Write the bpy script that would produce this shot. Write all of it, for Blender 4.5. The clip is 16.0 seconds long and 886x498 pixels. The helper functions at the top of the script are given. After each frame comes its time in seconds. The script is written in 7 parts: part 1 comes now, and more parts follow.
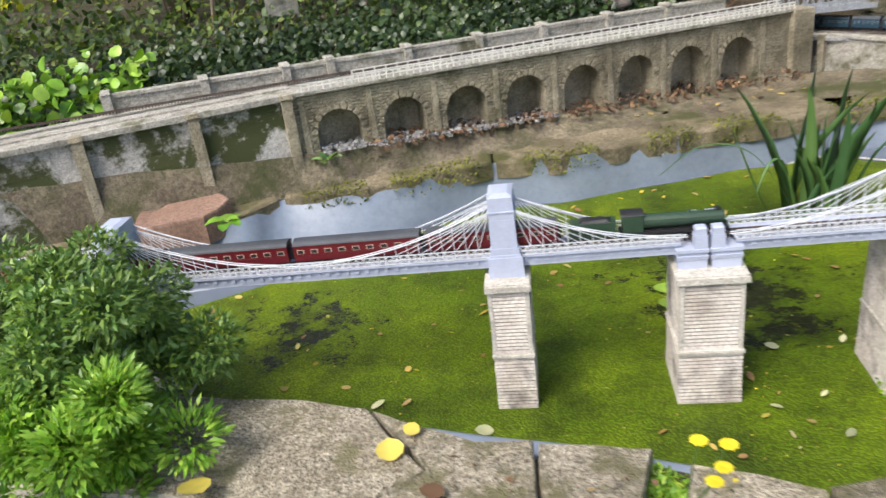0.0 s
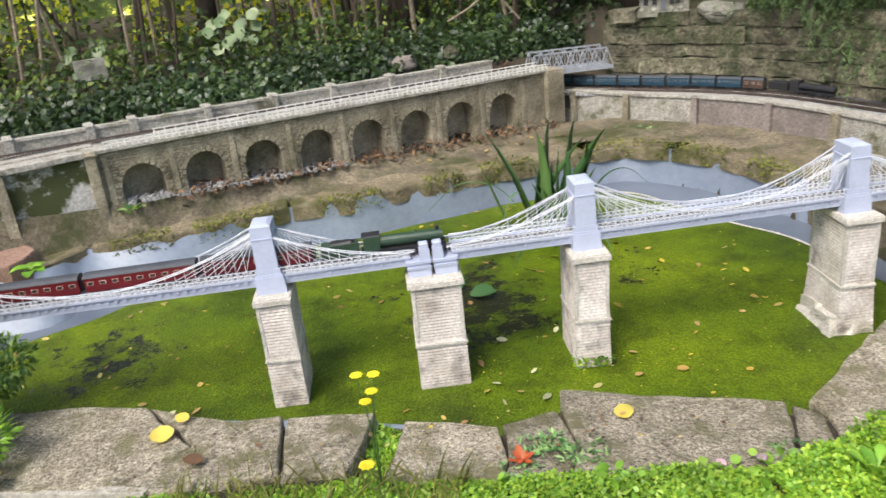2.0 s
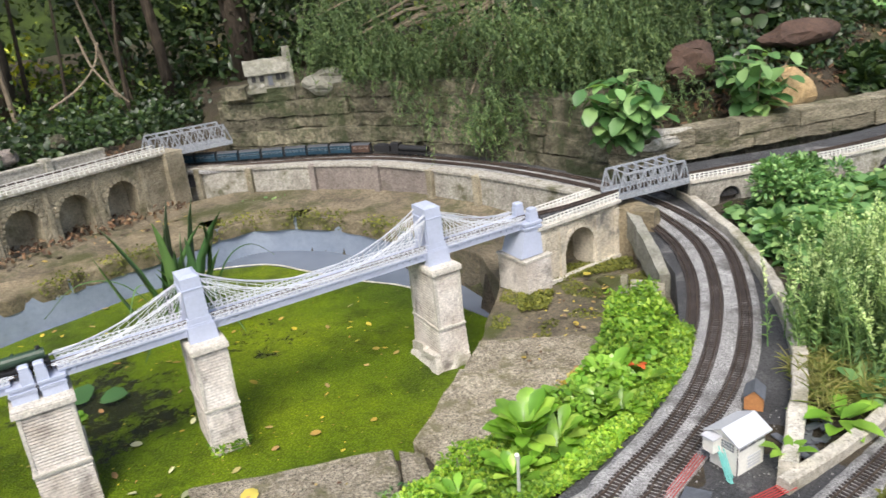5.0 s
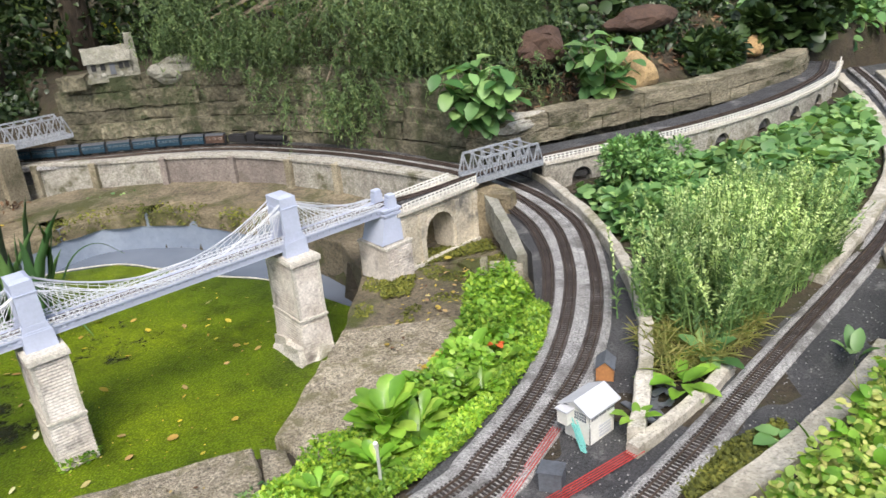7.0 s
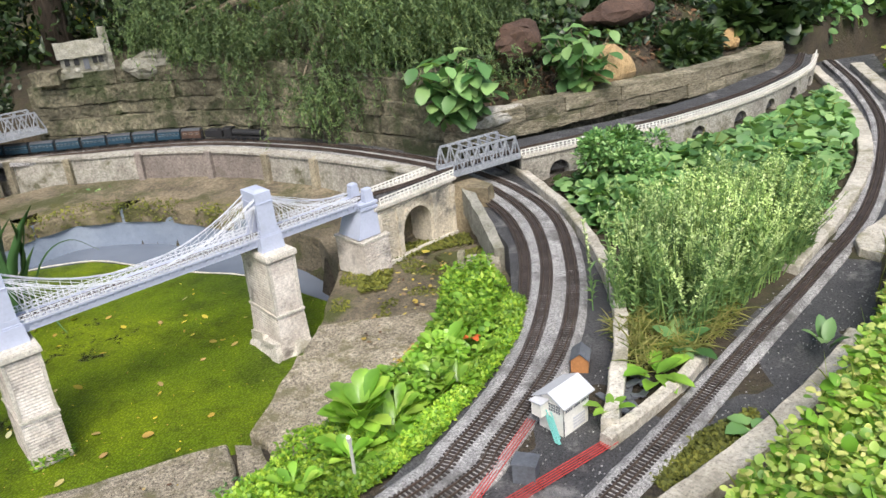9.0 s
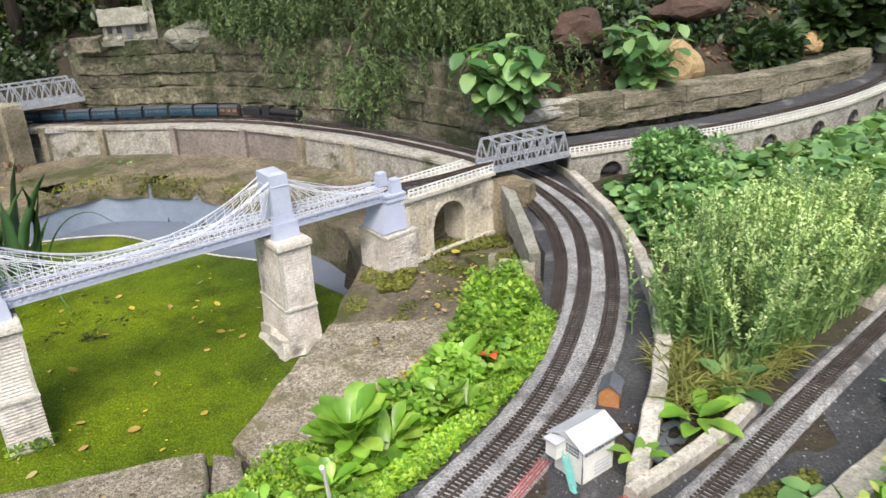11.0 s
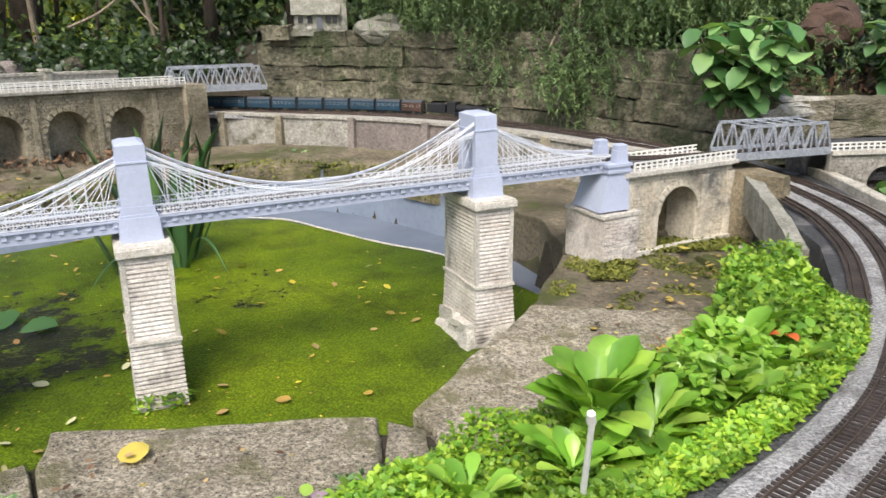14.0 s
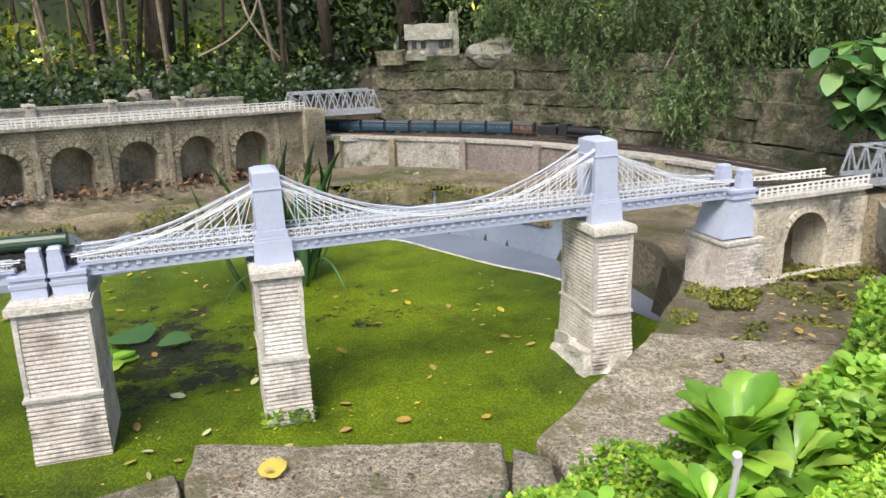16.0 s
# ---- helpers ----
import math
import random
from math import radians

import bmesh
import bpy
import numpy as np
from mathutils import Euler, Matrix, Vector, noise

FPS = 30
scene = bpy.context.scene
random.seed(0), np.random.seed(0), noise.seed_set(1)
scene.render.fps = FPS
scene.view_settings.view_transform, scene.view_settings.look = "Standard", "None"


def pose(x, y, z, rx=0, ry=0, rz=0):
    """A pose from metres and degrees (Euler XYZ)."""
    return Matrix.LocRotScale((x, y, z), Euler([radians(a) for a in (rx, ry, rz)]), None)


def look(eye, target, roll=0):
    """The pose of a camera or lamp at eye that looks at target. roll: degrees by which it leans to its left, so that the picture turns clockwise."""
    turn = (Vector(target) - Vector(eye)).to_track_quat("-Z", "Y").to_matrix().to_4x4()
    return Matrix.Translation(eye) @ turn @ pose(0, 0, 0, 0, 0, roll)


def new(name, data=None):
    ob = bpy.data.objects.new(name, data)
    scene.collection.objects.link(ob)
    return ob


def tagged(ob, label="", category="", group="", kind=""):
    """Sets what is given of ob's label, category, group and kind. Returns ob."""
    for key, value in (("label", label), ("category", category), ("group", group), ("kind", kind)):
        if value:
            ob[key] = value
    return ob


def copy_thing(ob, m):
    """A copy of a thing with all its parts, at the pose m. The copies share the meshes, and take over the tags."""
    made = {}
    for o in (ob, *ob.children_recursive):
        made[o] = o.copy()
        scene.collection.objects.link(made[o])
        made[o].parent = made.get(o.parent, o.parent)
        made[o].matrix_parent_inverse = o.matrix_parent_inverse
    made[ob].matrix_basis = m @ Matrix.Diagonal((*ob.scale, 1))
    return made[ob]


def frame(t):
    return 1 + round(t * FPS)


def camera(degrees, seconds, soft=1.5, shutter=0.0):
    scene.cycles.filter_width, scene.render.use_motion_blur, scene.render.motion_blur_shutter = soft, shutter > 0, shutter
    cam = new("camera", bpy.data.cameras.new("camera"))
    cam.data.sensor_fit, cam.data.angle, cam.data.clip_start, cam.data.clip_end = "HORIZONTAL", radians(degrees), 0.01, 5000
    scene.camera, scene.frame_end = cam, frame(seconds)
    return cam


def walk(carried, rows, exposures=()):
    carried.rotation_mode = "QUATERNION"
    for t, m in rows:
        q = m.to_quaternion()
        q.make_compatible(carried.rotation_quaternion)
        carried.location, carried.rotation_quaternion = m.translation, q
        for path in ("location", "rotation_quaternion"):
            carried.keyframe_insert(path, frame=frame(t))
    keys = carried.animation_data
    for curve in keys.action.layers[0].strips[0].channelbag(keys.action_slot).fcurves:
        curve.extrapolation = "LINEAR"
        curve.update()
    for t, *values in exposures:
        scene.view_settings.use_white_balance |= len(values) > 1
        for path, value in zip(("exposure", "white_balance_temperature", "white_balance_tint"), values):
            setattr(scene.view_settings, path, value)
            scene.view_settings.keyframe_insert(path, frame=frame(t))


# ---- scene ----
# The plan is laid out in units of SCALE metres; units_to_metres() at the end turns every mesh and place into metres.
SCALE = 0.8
cam = camera(58.9, 16.0, shutter=0.4)
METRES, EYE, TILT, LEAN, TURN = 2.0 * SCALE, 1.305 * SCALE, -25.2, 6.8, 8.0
ROWS = [
    (0.0, 0.0, 0.0, 0.0, -0.0, 0.0, -0.0),
    (0.5, 0.0566, -0.1152, -0.039, -1.89, 1.62, 0.37),
    (1.0, 0.108, -0.2054, -0.0739, -4.3, 2.36, 1.11),
    (1.5, 0.1193, -0.2213, -0.0676, -7.25, 3.37, 2.21),
    (2.0, 0.1235, -0.2299, -0.0627, -10.23, 3.76, 3.61),
    (2.5, 0.1273, -0.2611, -0.0544, -13.36, 4.14, 5.47),
    (3.0, 0.1365, -0.301, -0.0468, -16.83, 4.75, 7.67),
    (3.5, 0.1568, -0.322, -0.045, -21.28, 5.02, 9.86),
    (4.0, 0.1775, -0.3282, -0.0401, -25.56, 5.18, 11.78),
    (4.5, 0.1928, -0.3287, -0.036, -29.52, 4.73, 13.3),
    (7.0, 0.2286, -0.335, -0.0448, -42.46, 0.49, 17.48),
    (7.5, 0.2396, -0.3399, -0.0474, -44.1, -0.11, 17.84),
    (8.0, 0.2467, -0.3417, -0.0483, -44.99, -0.44, 17.97),
    (8.5, 0.2453, -0.3409, -0.0501, -44.8, -0.56, 18.0),
    (9.0, 0.238, -0.3407, -0.0504, -43.73, -0.27, 17.92),
    (11.5, 0.3878, -0.1962, -0.0629, -38.15, 1.3, 11.78),
    (12.0, 0.4072, -0.0751, -0.1215, -36.59, 5.76, 9.77),
    (12.5, 0.4142, -0.0082, -0.1619, -34.47, 7.48, 8.35),
    (13.0, 0.4149, 0.0167, -0.1663, -33.12, 7.61, 7.79),
    (13.5, 0.4125, 0.0112, -0.1724, -31.78, 7.74, 7.6),
    (14.0, 0.41, 0.018, -0.1719, -29.7, 8.14, 7.28),
    (14.5, 0.4059, 0.0112, -0.1662, -27.36, 9.0, 6.73),
    (15.0, 0.3953, 0.0123, -0.1628, -25.27, 9.56, 6.21),
    (15.5, 0.3888, 0.0151, -0.1625, -23.65, 10.03, 5.69),
    (16.0, 0.3835, 0.0173, -0.1616, -22.62, 10.19, 5.34),
]
walk(cam, [(t, pose(0, 0, EYE, TILT, LEAN, TURN) @ pose(METRES * x, METRES * y, METRES * z, 90 + pitch, roll, yaw)) for t, x, y, z, yaw, pitch, roll in ROWS])

# ---- world and light ----
world = bpy.data.worlds.new("world")
scene.world = world
world.use_nodes = True
wn, wl = world.node_tree.nodes, world.node_tree.links
sky = wn.new("ShaderNodeTexSky")
sky.sky_type, sky.sun_disc, sky.sun_elevation, sky.sun_rotation = "NISHITA", False, radians(52), radians(215)
sky.dust_density, sky.ozone_density = 3.0, 1.0
wn["Background"].inputs["Strength"].default_value = 0.12
wl.new(sky.outputs[0], wn["Background"].inputs[0])
sun = new("sun", bpy.data.lights.new("sun", "SUN"))
sun.data.energy, sun.data.angle, sun.data.color = 2.15, radians(28), (1.0, 0.95, 0.88)
sun.matrix_basis = look((-2.0, -3.0, 5.0), (0, 0, 0))
scene.view_settings.exposure = 0.93


# ---- materials ----
def nodes_of(m):
    m.use_nodes = True
    nt = m.node_tree
    return nt, nt.nodes["Principled BSDF"]


def node(nt, kind, **values):
    n = nt.nodes.new(kind)
    for k, v in values.items():
        n.inputs[k.replace("_", " ")].default_value = v
    return n


def ramp(nt, fac, stops):
    r = nt.nodes.new("ShaderNodeValToRGB")
    els = r.color_ramp.elements
    while len(els) < len(stops):
        els.new(0.5)
    for e, (p, c) in zip(els, stops):
        e.position, e.color = p, (*c, 1)
    nt.links.new(fac, r.inputs[0])
    return r.outputs[0]


def mixed(nt, fac, a, b, blend="MIX"):
    m = nt.nodes.new("ShaderNodeMix")
    m.data_type, m.blend_type = "RGBA", blend
    for s, v in ((0, fac), (6, a), (7, b)):
        if isinstance(v, (int, float)):
            m.inputs[s].default_value = v
        elif isinstance(v, tuple):
            m.inputs[s].default_value = (*v, 1)
        else:
            nt.links.new(v, m.inputs[s])
    return m.outputs[2]


def surface(name, dark, light, rough=0.8, big=3.0, fine=60.0, bump=0.3, depth=0.01, stain=None, stain_at=(0.5, 0.65), stain_scale=5.0, metal=0.0, vary=0.0, grit=0.35, stretch=None, speck=0.3):
    """A weathered surface: a broad tone, a fine grain, an optional stain and relief."""
    m = bpy.data.materials.new(name)
    nt, p = nodes_of(m)
    geo = nt.nodes.new("ShaderNodeNewGeometry")
    pos = geo.outputs["Position"]
    if stretch:
        mp = nt.nodes.new("ShaderNodeMapping")
        mp.inputs["Scale"].default_value = stretch
        nt.links.new(pos, mp.inputs[0])
        pos = mp.outputs[0]
    n1 = node(nt, "ShaderNodeTexNoise", Scale=big, Detail=6.0, Roughness=0.6)
    n2 = node(nt, "ShaderNodeTexNoise", Scale=fine, Detail=4.0, Roughness=0.65)
    nt.links.new(pos, n1.inputs["Vector"])
    nt.links.new(pos, n2.inputs["Vector"])
    col = ramp(nt, n1.outputs[0], [(0.3, dark), (0.7, light)])
    grain = ramp(nt, n2.outputs[0], [(0.3, (1 - grit,) * 3), (0.7, (1 + grit * 0.4,) * 3)])
    col = mixed(nt, 1.0, col, grain, "MULTIPLY")
    if speck:
        n4 = node(nt, "ShaderNodeTexNoise", Scale=fine * 2.6, Detail=3.0, Roughness=0.7)
        nt.links.new(pos, n4.inputs["Vector"])
        col = mixed(nt, 1.0, col, ramp(nt, n4.outputs[0], [(0.34, (1 - speck * 1.6,) * 3), (0.46, (1.0,) * 3), (0.58, (1.0,) * 3), (0.68, (1 + speck,) * 3)]), "MULTIPLY")
    if stain:
        n3 = node(nt, "ShaderNodeTexNoise", Scale=stain_scale, Detail=7.0, Roughness=0.7)
        nt.links.new(pos, n3.inputs["Vector"])
        col = mixed(nt, ramp(nt, n3.outputs[0], [(stain_at[0], (0, 0, 0)), (stain_at[1], (1, 1, 1))]), col, stain)
    if vary:
        info = nt.nodes.new("ShaderNodeObjectInfo")
        col = mixed(nt, 1.0, col, ramp(nt, info.outputs["Random"], [(0, (1 - vary,) * 3), (1, (1 + vary,) * 3)]), "MULTIPLY")
    nt.links.new(col, p.inputs["Base Color"])
    p.inputs["Roughness"].default_value, p.inputs["Metallic"].default_value = rough, metal
    if bump:
        b = node(nt, "ShaderNodeBump", Strength=bump, Distance=depth)
        nt.links.new(n2.outputs[0], b.inputs["Height"])
        nt.links.new(b.outputs[0], p.inputs["Normal"])
    return m


def leafy(name, colours, rough=0.45, glow=0.3, vary_scale=2.0):
    """Leaves: a colour for each leaf, light through the blade."""
    m = bpy.data.materials.new(name)
    nt, p = nodes_of(m)
    geo = nt.nodes.new("ShaderNodeNewGeometry")
    k = len(colours) - 1
    info = nt.nodes.new("ShaderNodeObjectInfo")
    add = nt.nodes.new("ShaderNodeMath")
    add.operation = "ADD"
    nt.links.new(geo.outputs["Random Per Island"], add.inputs[0])
    nt.links.new(info.outputs["Random"], add.inputs[1])
    pick = nt.nodes.new("ShaderNodeMath")
    pick.operation = "FRACT"
    nt.links.new(add.outputs[0], pick.inputs[0])
    col = ramp(nt, pick.outputs[0], [(i / k, c) for i, c in enumerate(colours)])
    # broad noise paints the light and shade of clumps into the leaf colour
    n = node(nt, "ShaderNodeTexNoise", Scale=vary_scale, Detail=3.0)
    nt.links.new(geo.outputs["Position"], n.inputs["Vector"])
    col = mixed(nt, 1.0, col, ramp(nt, n.outputs[0], [(0.3, (0.5, 0.53, 0.5)), (0.7, (1.35, 1.3, 1.2))]), "MULTIPLY")
    nt.links.new(col, p.inputs["Base Color"])
    p.inputs["Roughness"].default_value = rough
    t = nt.nodes.new("ShaderNodeBsdfTranslucent")
    nt.links.new(mixed(nt, 1.0, col, (1.25, 1.2, 0.5), "MULTIPLY"), t.inputs[0])
    mx = nt.nodes.new("ShaderNodeMixShader")
    mx.inputs[0].default_value = glow
    nt.links.new(p.outputs[0], mx.inputs[1])
    nt.links.new(t.outputs[0], mx.inputs[2])
    nt.links.new(mx.outputs[0], nt.nodes["Material Output"].inputs[0])
    return m


def paint(name, col, rough=0.5, wear=0.12, metal=0.0):
    return surface(name, tuple(c * (1 - wear) for c in col), tuple(min(1, c * (1 + wear)) for c in col), rough, 12, 150, 0.1, 0.002, grit=wear, metal=metal, speck=0.0)


M_BLUE = paint("grey_blue_paint", (0.42, 0.46, 0.58), 0.55, 0.08)
M_CABLE = paint("pale_cable_paint", (0.62, 0.64, 0.68), 0.5, 0.08)
M_WHITE = paint("white_paint", (0.72, 0.71, 0.66), 0.6, 0.12)
M_STEEL = surface("grey_truss_paint", (0.24, 0.26, 0.29), (0.36, 0.38, 0.41), 0.55, 9, 90, 0.15, 0.002)
M_PIER = surface("weathered_pale_brick", (0.46, 0.40, 0.34), (0.82, 0.77, 0.71), 0.85, 11, 130, 0.5, 0.003, stain=(0.21, 0.185, 0.165), stain_at=(0.52, 0.66), stain_scale=10, speck=0.2)
M_ABUT = surface("blackened_pale_brick", (0.42, 0.37, 0.28), (0.78, 0.71, 0.58), 0.88, 9, 110, 0.6, 0.004, stain=(0.15, 0.145, 0.13), stain_at=(0.50, 0.64), stain_scale=7, speck=0.2)
M_CAP = surface("pale_render", (0.48, 0.45, 0.39), (0.66, 0.62, 0.55), 0.85, 10, 120, 0.4, 0.003, stain=(0.30, 0.27, 0.2), stain_at=(0.55, 0.75), stain_scale=8)
M_VIA = surface("dirty_viaduct_stone", (0.17, 0.145, 0.095), (0.50, 0.44, 0.32), 0.9, 8, 90, 0.7, 0.006, stain=(0.085, 0.08, 0.035), stain_at=(0.54, 0.7), stain_scale=6, speck=0.4)
M_PALEWALL = surface("pale_stained_render", (0.26, 0.24, 0.20), (0.68, 0.65, 0.58), 0.9, 7, 90, 0.6, 0.005, stain=(0.13, 0.125, 0.075), stain_at=(0.50, 0.64), stain_scale=7, grit=0.5)
M_MOSSWALL = surface("mossy_render", (0.36, 0.34, 0.31), (0.66, 0.64, 0.60), 0.9, 5, 80, 0.5, 0.006, stain=(0.055, 0.065, 0.02), stain_at=(0.44, 0.52), stain_scale=6)
M_PINK = surface("pinkish_render", (0.20, 0.17, 0.15), (0.37, 0.32, 0.285), 0.9, 5, 80, 0.4, 0.005, stain=(0.14, 0.12, 0.1), stain_at=(0.55, 0.7), stain_scale=6)
M_STONE = surface("mossy_sandstone", (0.06, 0.055, 0.034), (0.31, 0.28, 0.19), 0.92, 9, 55, 1.0, 0.02, stain=(0.042, 0.052, 0.02), stain_at=(0.48, 0.60), stain_scale=6, vary=0.3, grit=0.6)
M_PAVE = surface("rough_paving", (0.24, 0.205, 0.14), (0.56, 0.49, 0.37), 0.9, 18, 120, 1.0, 0.010, stain=(0.15, 0.135, 0.07), stain_at=(0.50, 0.62), stain_scale=13, vary=0.2, grit=0.75, speck=0.7)
M_LEDGE = surface("mossy_ledge", (0.13, 0.105, 0.06), (0.36, 0.295, 0.19), 0.8, 6, 80, 0.9, 0.008, stain=(0.075, 0.075, 0.02), stain_at=(0.5, 0.62), stain_scale=5, grit=0.55)
M_MUD = surface("damp_mud", (0.10, 0.08, 0.05), (0.30, 0.25, 0.17), 0.8, 7, 70, 0.9, 0.008, stain=(0.06, 0.065, 0.02), stain_at=(0.48, 0.62), stain_scale=5, grit=0.6)
M_DAMP = surface("damp_concrete", (0.085, 0.070, 0.042), (0.26, 0.215, 0.145), 0.65, 6, 80, 0.9, 0.008, stain=(0.06, 0.068, 0.015), stain_at=(0.50, 0.6), stain_scale=5, grit=0.6, speck=0.5)
M_TANSTONE = surface("layered_tan_stone", (0.13, 0.115, 0.07), (0.44, 0.39, 0.28), 0.92, 8, 60, 1.0, 0.015, stain=(0.07, 0.075, 0.03), stain_at=(0.52, 0.66), stain_scale=6, vary=0.25, grit=0.6, stretch=(1, 1, 3))
M_REDSLAB = surface("red_sandstone", (0.24, 0.14, 0.10), (0.36, 0.23, 0.17), 0.9, 6, 80, 0.5, 0.005)
M_SOIL = surface("dark_soil", (0.03, 0.024, 0.015), (0.085, 0.065, 0.04), 0.95, 5, 60, 1.0, 0.02, stain=(0.05, 0.06, 0.015), stain_at=(0.5, 0.7), stain_scale=3)
M_YARD = surface("black_cinder", (0.035, 0.036, 0.040), (0.115, 0.115, 0.120), 0.7, 7, 190, 1.0, 0.006, stain=(0.30, 0.29, 0.28), stain_at=(0.56, 0.74), stain_scale=9, grit=0.75, speck=0.6)
M_BALLAST = surface("grey_ballast", (0.26, 0.255, 0.25), (0.60, 0.59, 0.58), 0.9, 14, 200, 1.0, 0.006, stain=(0.12, 0.115, 0.11), stain_at=(0.52, 0.66), stain_scale=8, grit=0.75, speck=0.5)
M_SLEEPER = surface("dark_sleepers", (0.03, 0.024, 0.022), (0.07, 0.055, 0.05), 0.85, 20, 120, 0.3, 0.003)
M_RAIL = surface("rusty_rail", (0.09, 0.065, 0.05), (0.2, 0.15, 0.12), 0.5, 20, 120, 0.2, 0.001, metal=0.6)
M_KERB = surface("pale_kerb_concrete", (0.34, 0.31, 0.25), (0.64, 0.60, 0.52), 0.9, 7, 80, 0.6, 0.006, stain=(0.14, 0.135, 0.06), stain_at=(0.52, 0.7), stain_scale=6)
M_LINER = surface("blue_grey_liner", (0.185, 0.225, 0.295), (0.27, 0.315, 0.385), 0.35, 2.5, 30, 0.1, 0.004, speck=0.06, grit=0.12, stain=(0.2, 0.22, 0.24), stain_at=(0.6, 0.8), stain_scale=3)
M_MAROON = paint("maroon_paint", (0.115, 0.010, 0.014), 0.35, 0.15)
M_ROOF = paint("dark_roof_paint", (0.06, 0.065, 0.075), 0.6, 0.2)
M_CREAM = paint("cream_window_paint", (0.50, 0.36, 0.28), 0.5, 0.1)
M_GREEN = paint("dark_green_paint", (0.03, 0.06, 0.035), 0.35, 0.2)
M_BLACK = paint("black_paint", (0.02, 0.02, 0.022), 0.5, 0.2)
M_TEAL = paint("blue_coach_paint", (0.012, 0.045, 0.075), 0.4, 0.15)
M_PALE = paint("pale_coach_band", (0.30, 0.36, 0.40), 0.5, 0.1)
M_RED = paint("red_rod_paint", (0.45, 0.05, 0.045), 0.6, 0.25)
M_TURQ = paint("turquoise_paint", (0.18, 0.50, 0.46), 0.6, 0.1)
M_ORANGE = paint("orange_brown_paint", (0.42, 0.19, 0.07), 0.6, 0.2)
M_SLATE = paint("slate_grey", (0.12, 0.13, 0.15), 0.6, 0.3)
M_ROOFW = paint("pale_grey_roof", (0.50, 0.51, 0.54), 0.6, 0.08)
M_COTT = surface("grey_cast_stone", (0.17, 0.165, 0.13), (0.36, 0.35, 0.30), 0.9, 20, 120, 0.6, 0.005, stain=(0.13, 0.13, 0.08), stain_at=(0.5, 0.7), stain_scale=14)
M_BARK = surface("dark_bark", (0.03, 0.022, 0.015), (0.10, 0.075, 0.05), 0.95, 5, 30, 1.0, 0.03, stretch=(1, 1, 0.25))
M_TWIG = surface("pale_twig", (0.16, 0.12, 0.08), (0.34, 0.28, 0.2), 0.85, 9, 60, 0.4, 0.004)
M_OCHRE = surface("ochre_rock", (0.36, 0.23, 0.10), (0.52, 0.37, 0.19), 0.9, 6, 60, 0.6, 0.01)
# darkened in place of the tree shade missing over the bank rocks
M_BROWNROCK = surface("red_brown_rock", (0.05, 0.028, 0.02), (0.11, 0.065, 0.045), 0.9, 6, 60, 0.6, 0.01)

L_SHRUB = leafy("shrub_leaves", [(0.061, 0.135, 0.034), (0.101, 0.203, 0.047), (0.176, 0.297, 0.068), (0.270, 0.405, 0.081)], 0.45, 0.25, 4)
L_IVY = leafy("ivy_leaves", [(0.014, 0.032, 0.013), (0.025, 0.052, 0.018), (0.040, 0.077, 0.025), (0.065, 0.105, 0.029)], 0.4, 0.2)
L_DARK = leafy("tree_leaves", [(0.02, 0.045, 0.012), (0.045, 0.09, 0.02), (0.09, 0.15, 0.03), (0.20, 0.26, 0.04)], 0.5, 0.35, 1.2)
# bright yellow-green, with the sunlight put into the leaf colour
L_SUNNY = leafy("sunlit_tone_leaves", [(0.175, 0.250, 0.024), (0.375, 0.450, 0.036), (0.625, 0.650, 0.060), (0.775, 0.725, 0.072)], 0.5, 0.5, 1.2)
L_CON = leafy("cypress_fronds", [(0.047, 0.088, 0.034), (0.081, 0.142, 0.054), (0.128, 0.203, 0.074), (0.203, 0.270, 0.108)], 0.6, 0.2, 2)
L_BRIGHT = leafy("bright_leaves", [(0.12, 0.28, 0.03), (0.21, 0.42, 0.05), (0.27, 0.48, 0.07), (0.36, 0.54, 0.09)], 0.32, 0.3, 14)
L_COVER = leafy("ground_cover", [(0.105, 0.245, 0.026), (0.185, 0.365, 0.034), (0.285, 0.470, 0.046), (0.400, 0.545, 0.062)], 0.5, 0.3, 6)
L_MID = leafy("mid_green_leaves", [(0.055, 0.150, 0.045), (0.115, 0.250, 0.085), (0.200, 0.370, 0.135), (0.320, 0.490, 0.190)], 0.45, 0.25, 3)
L_HEATH = leafy("heather_green", [(0.090, 0.190, 0.060), (0.170, 0.300, 0.095), (0.270, 0.410, 0.135)], 0.6, 0.2, 4)
L_BLOOM = leafy("pale_heather_bloom", [(0.328, 0.468, 0.166), (0.491, 0.650, 0.270), (0.655, 0.780, 0.416)], 0.7, 0.2, 5)
L_YELLOWG = leafy("yellow_green_leaves", [(0.13, 0.27, 0.05), (0.24, 0.40, 0.07), (0.38, 0.52, 0.11), (0.52, 0.60, 0.18), (0.62, 0.60, 0.24)], 0.45, 0.3, 4)
L_REED = leafy("reed_blades", [(0.045, 0.11, 0.045), (0.08, 0.18, 0.065), (0.15, 0.27, 0.08)], 0.4, 0.2, 3)
L_FALLEN = leafy("fallen_leaves", [(0.40, 0.30, 0.04), (0.45, 0.33, 0.15), (0.30, 0.16, 0.07), (0.62, 0.50, 0.06), (0.40, 0.36, 0.2)], 0.6, 0.1, 9)
L_LITTER = leafy("brown_litter", [(0.035, 0.021, 0.013), (0.098, 0.052, 0.028), (0.168, 0.091, 0.049), (0.224, 0.154, 0.091)], 0.8, 0.05, 9)
L_PETAL = leafy("yellow_petals", [(0.72, 0.58, 0.02), (0.78, 0.64, 0.03)], 0.5, 0.2, 9)
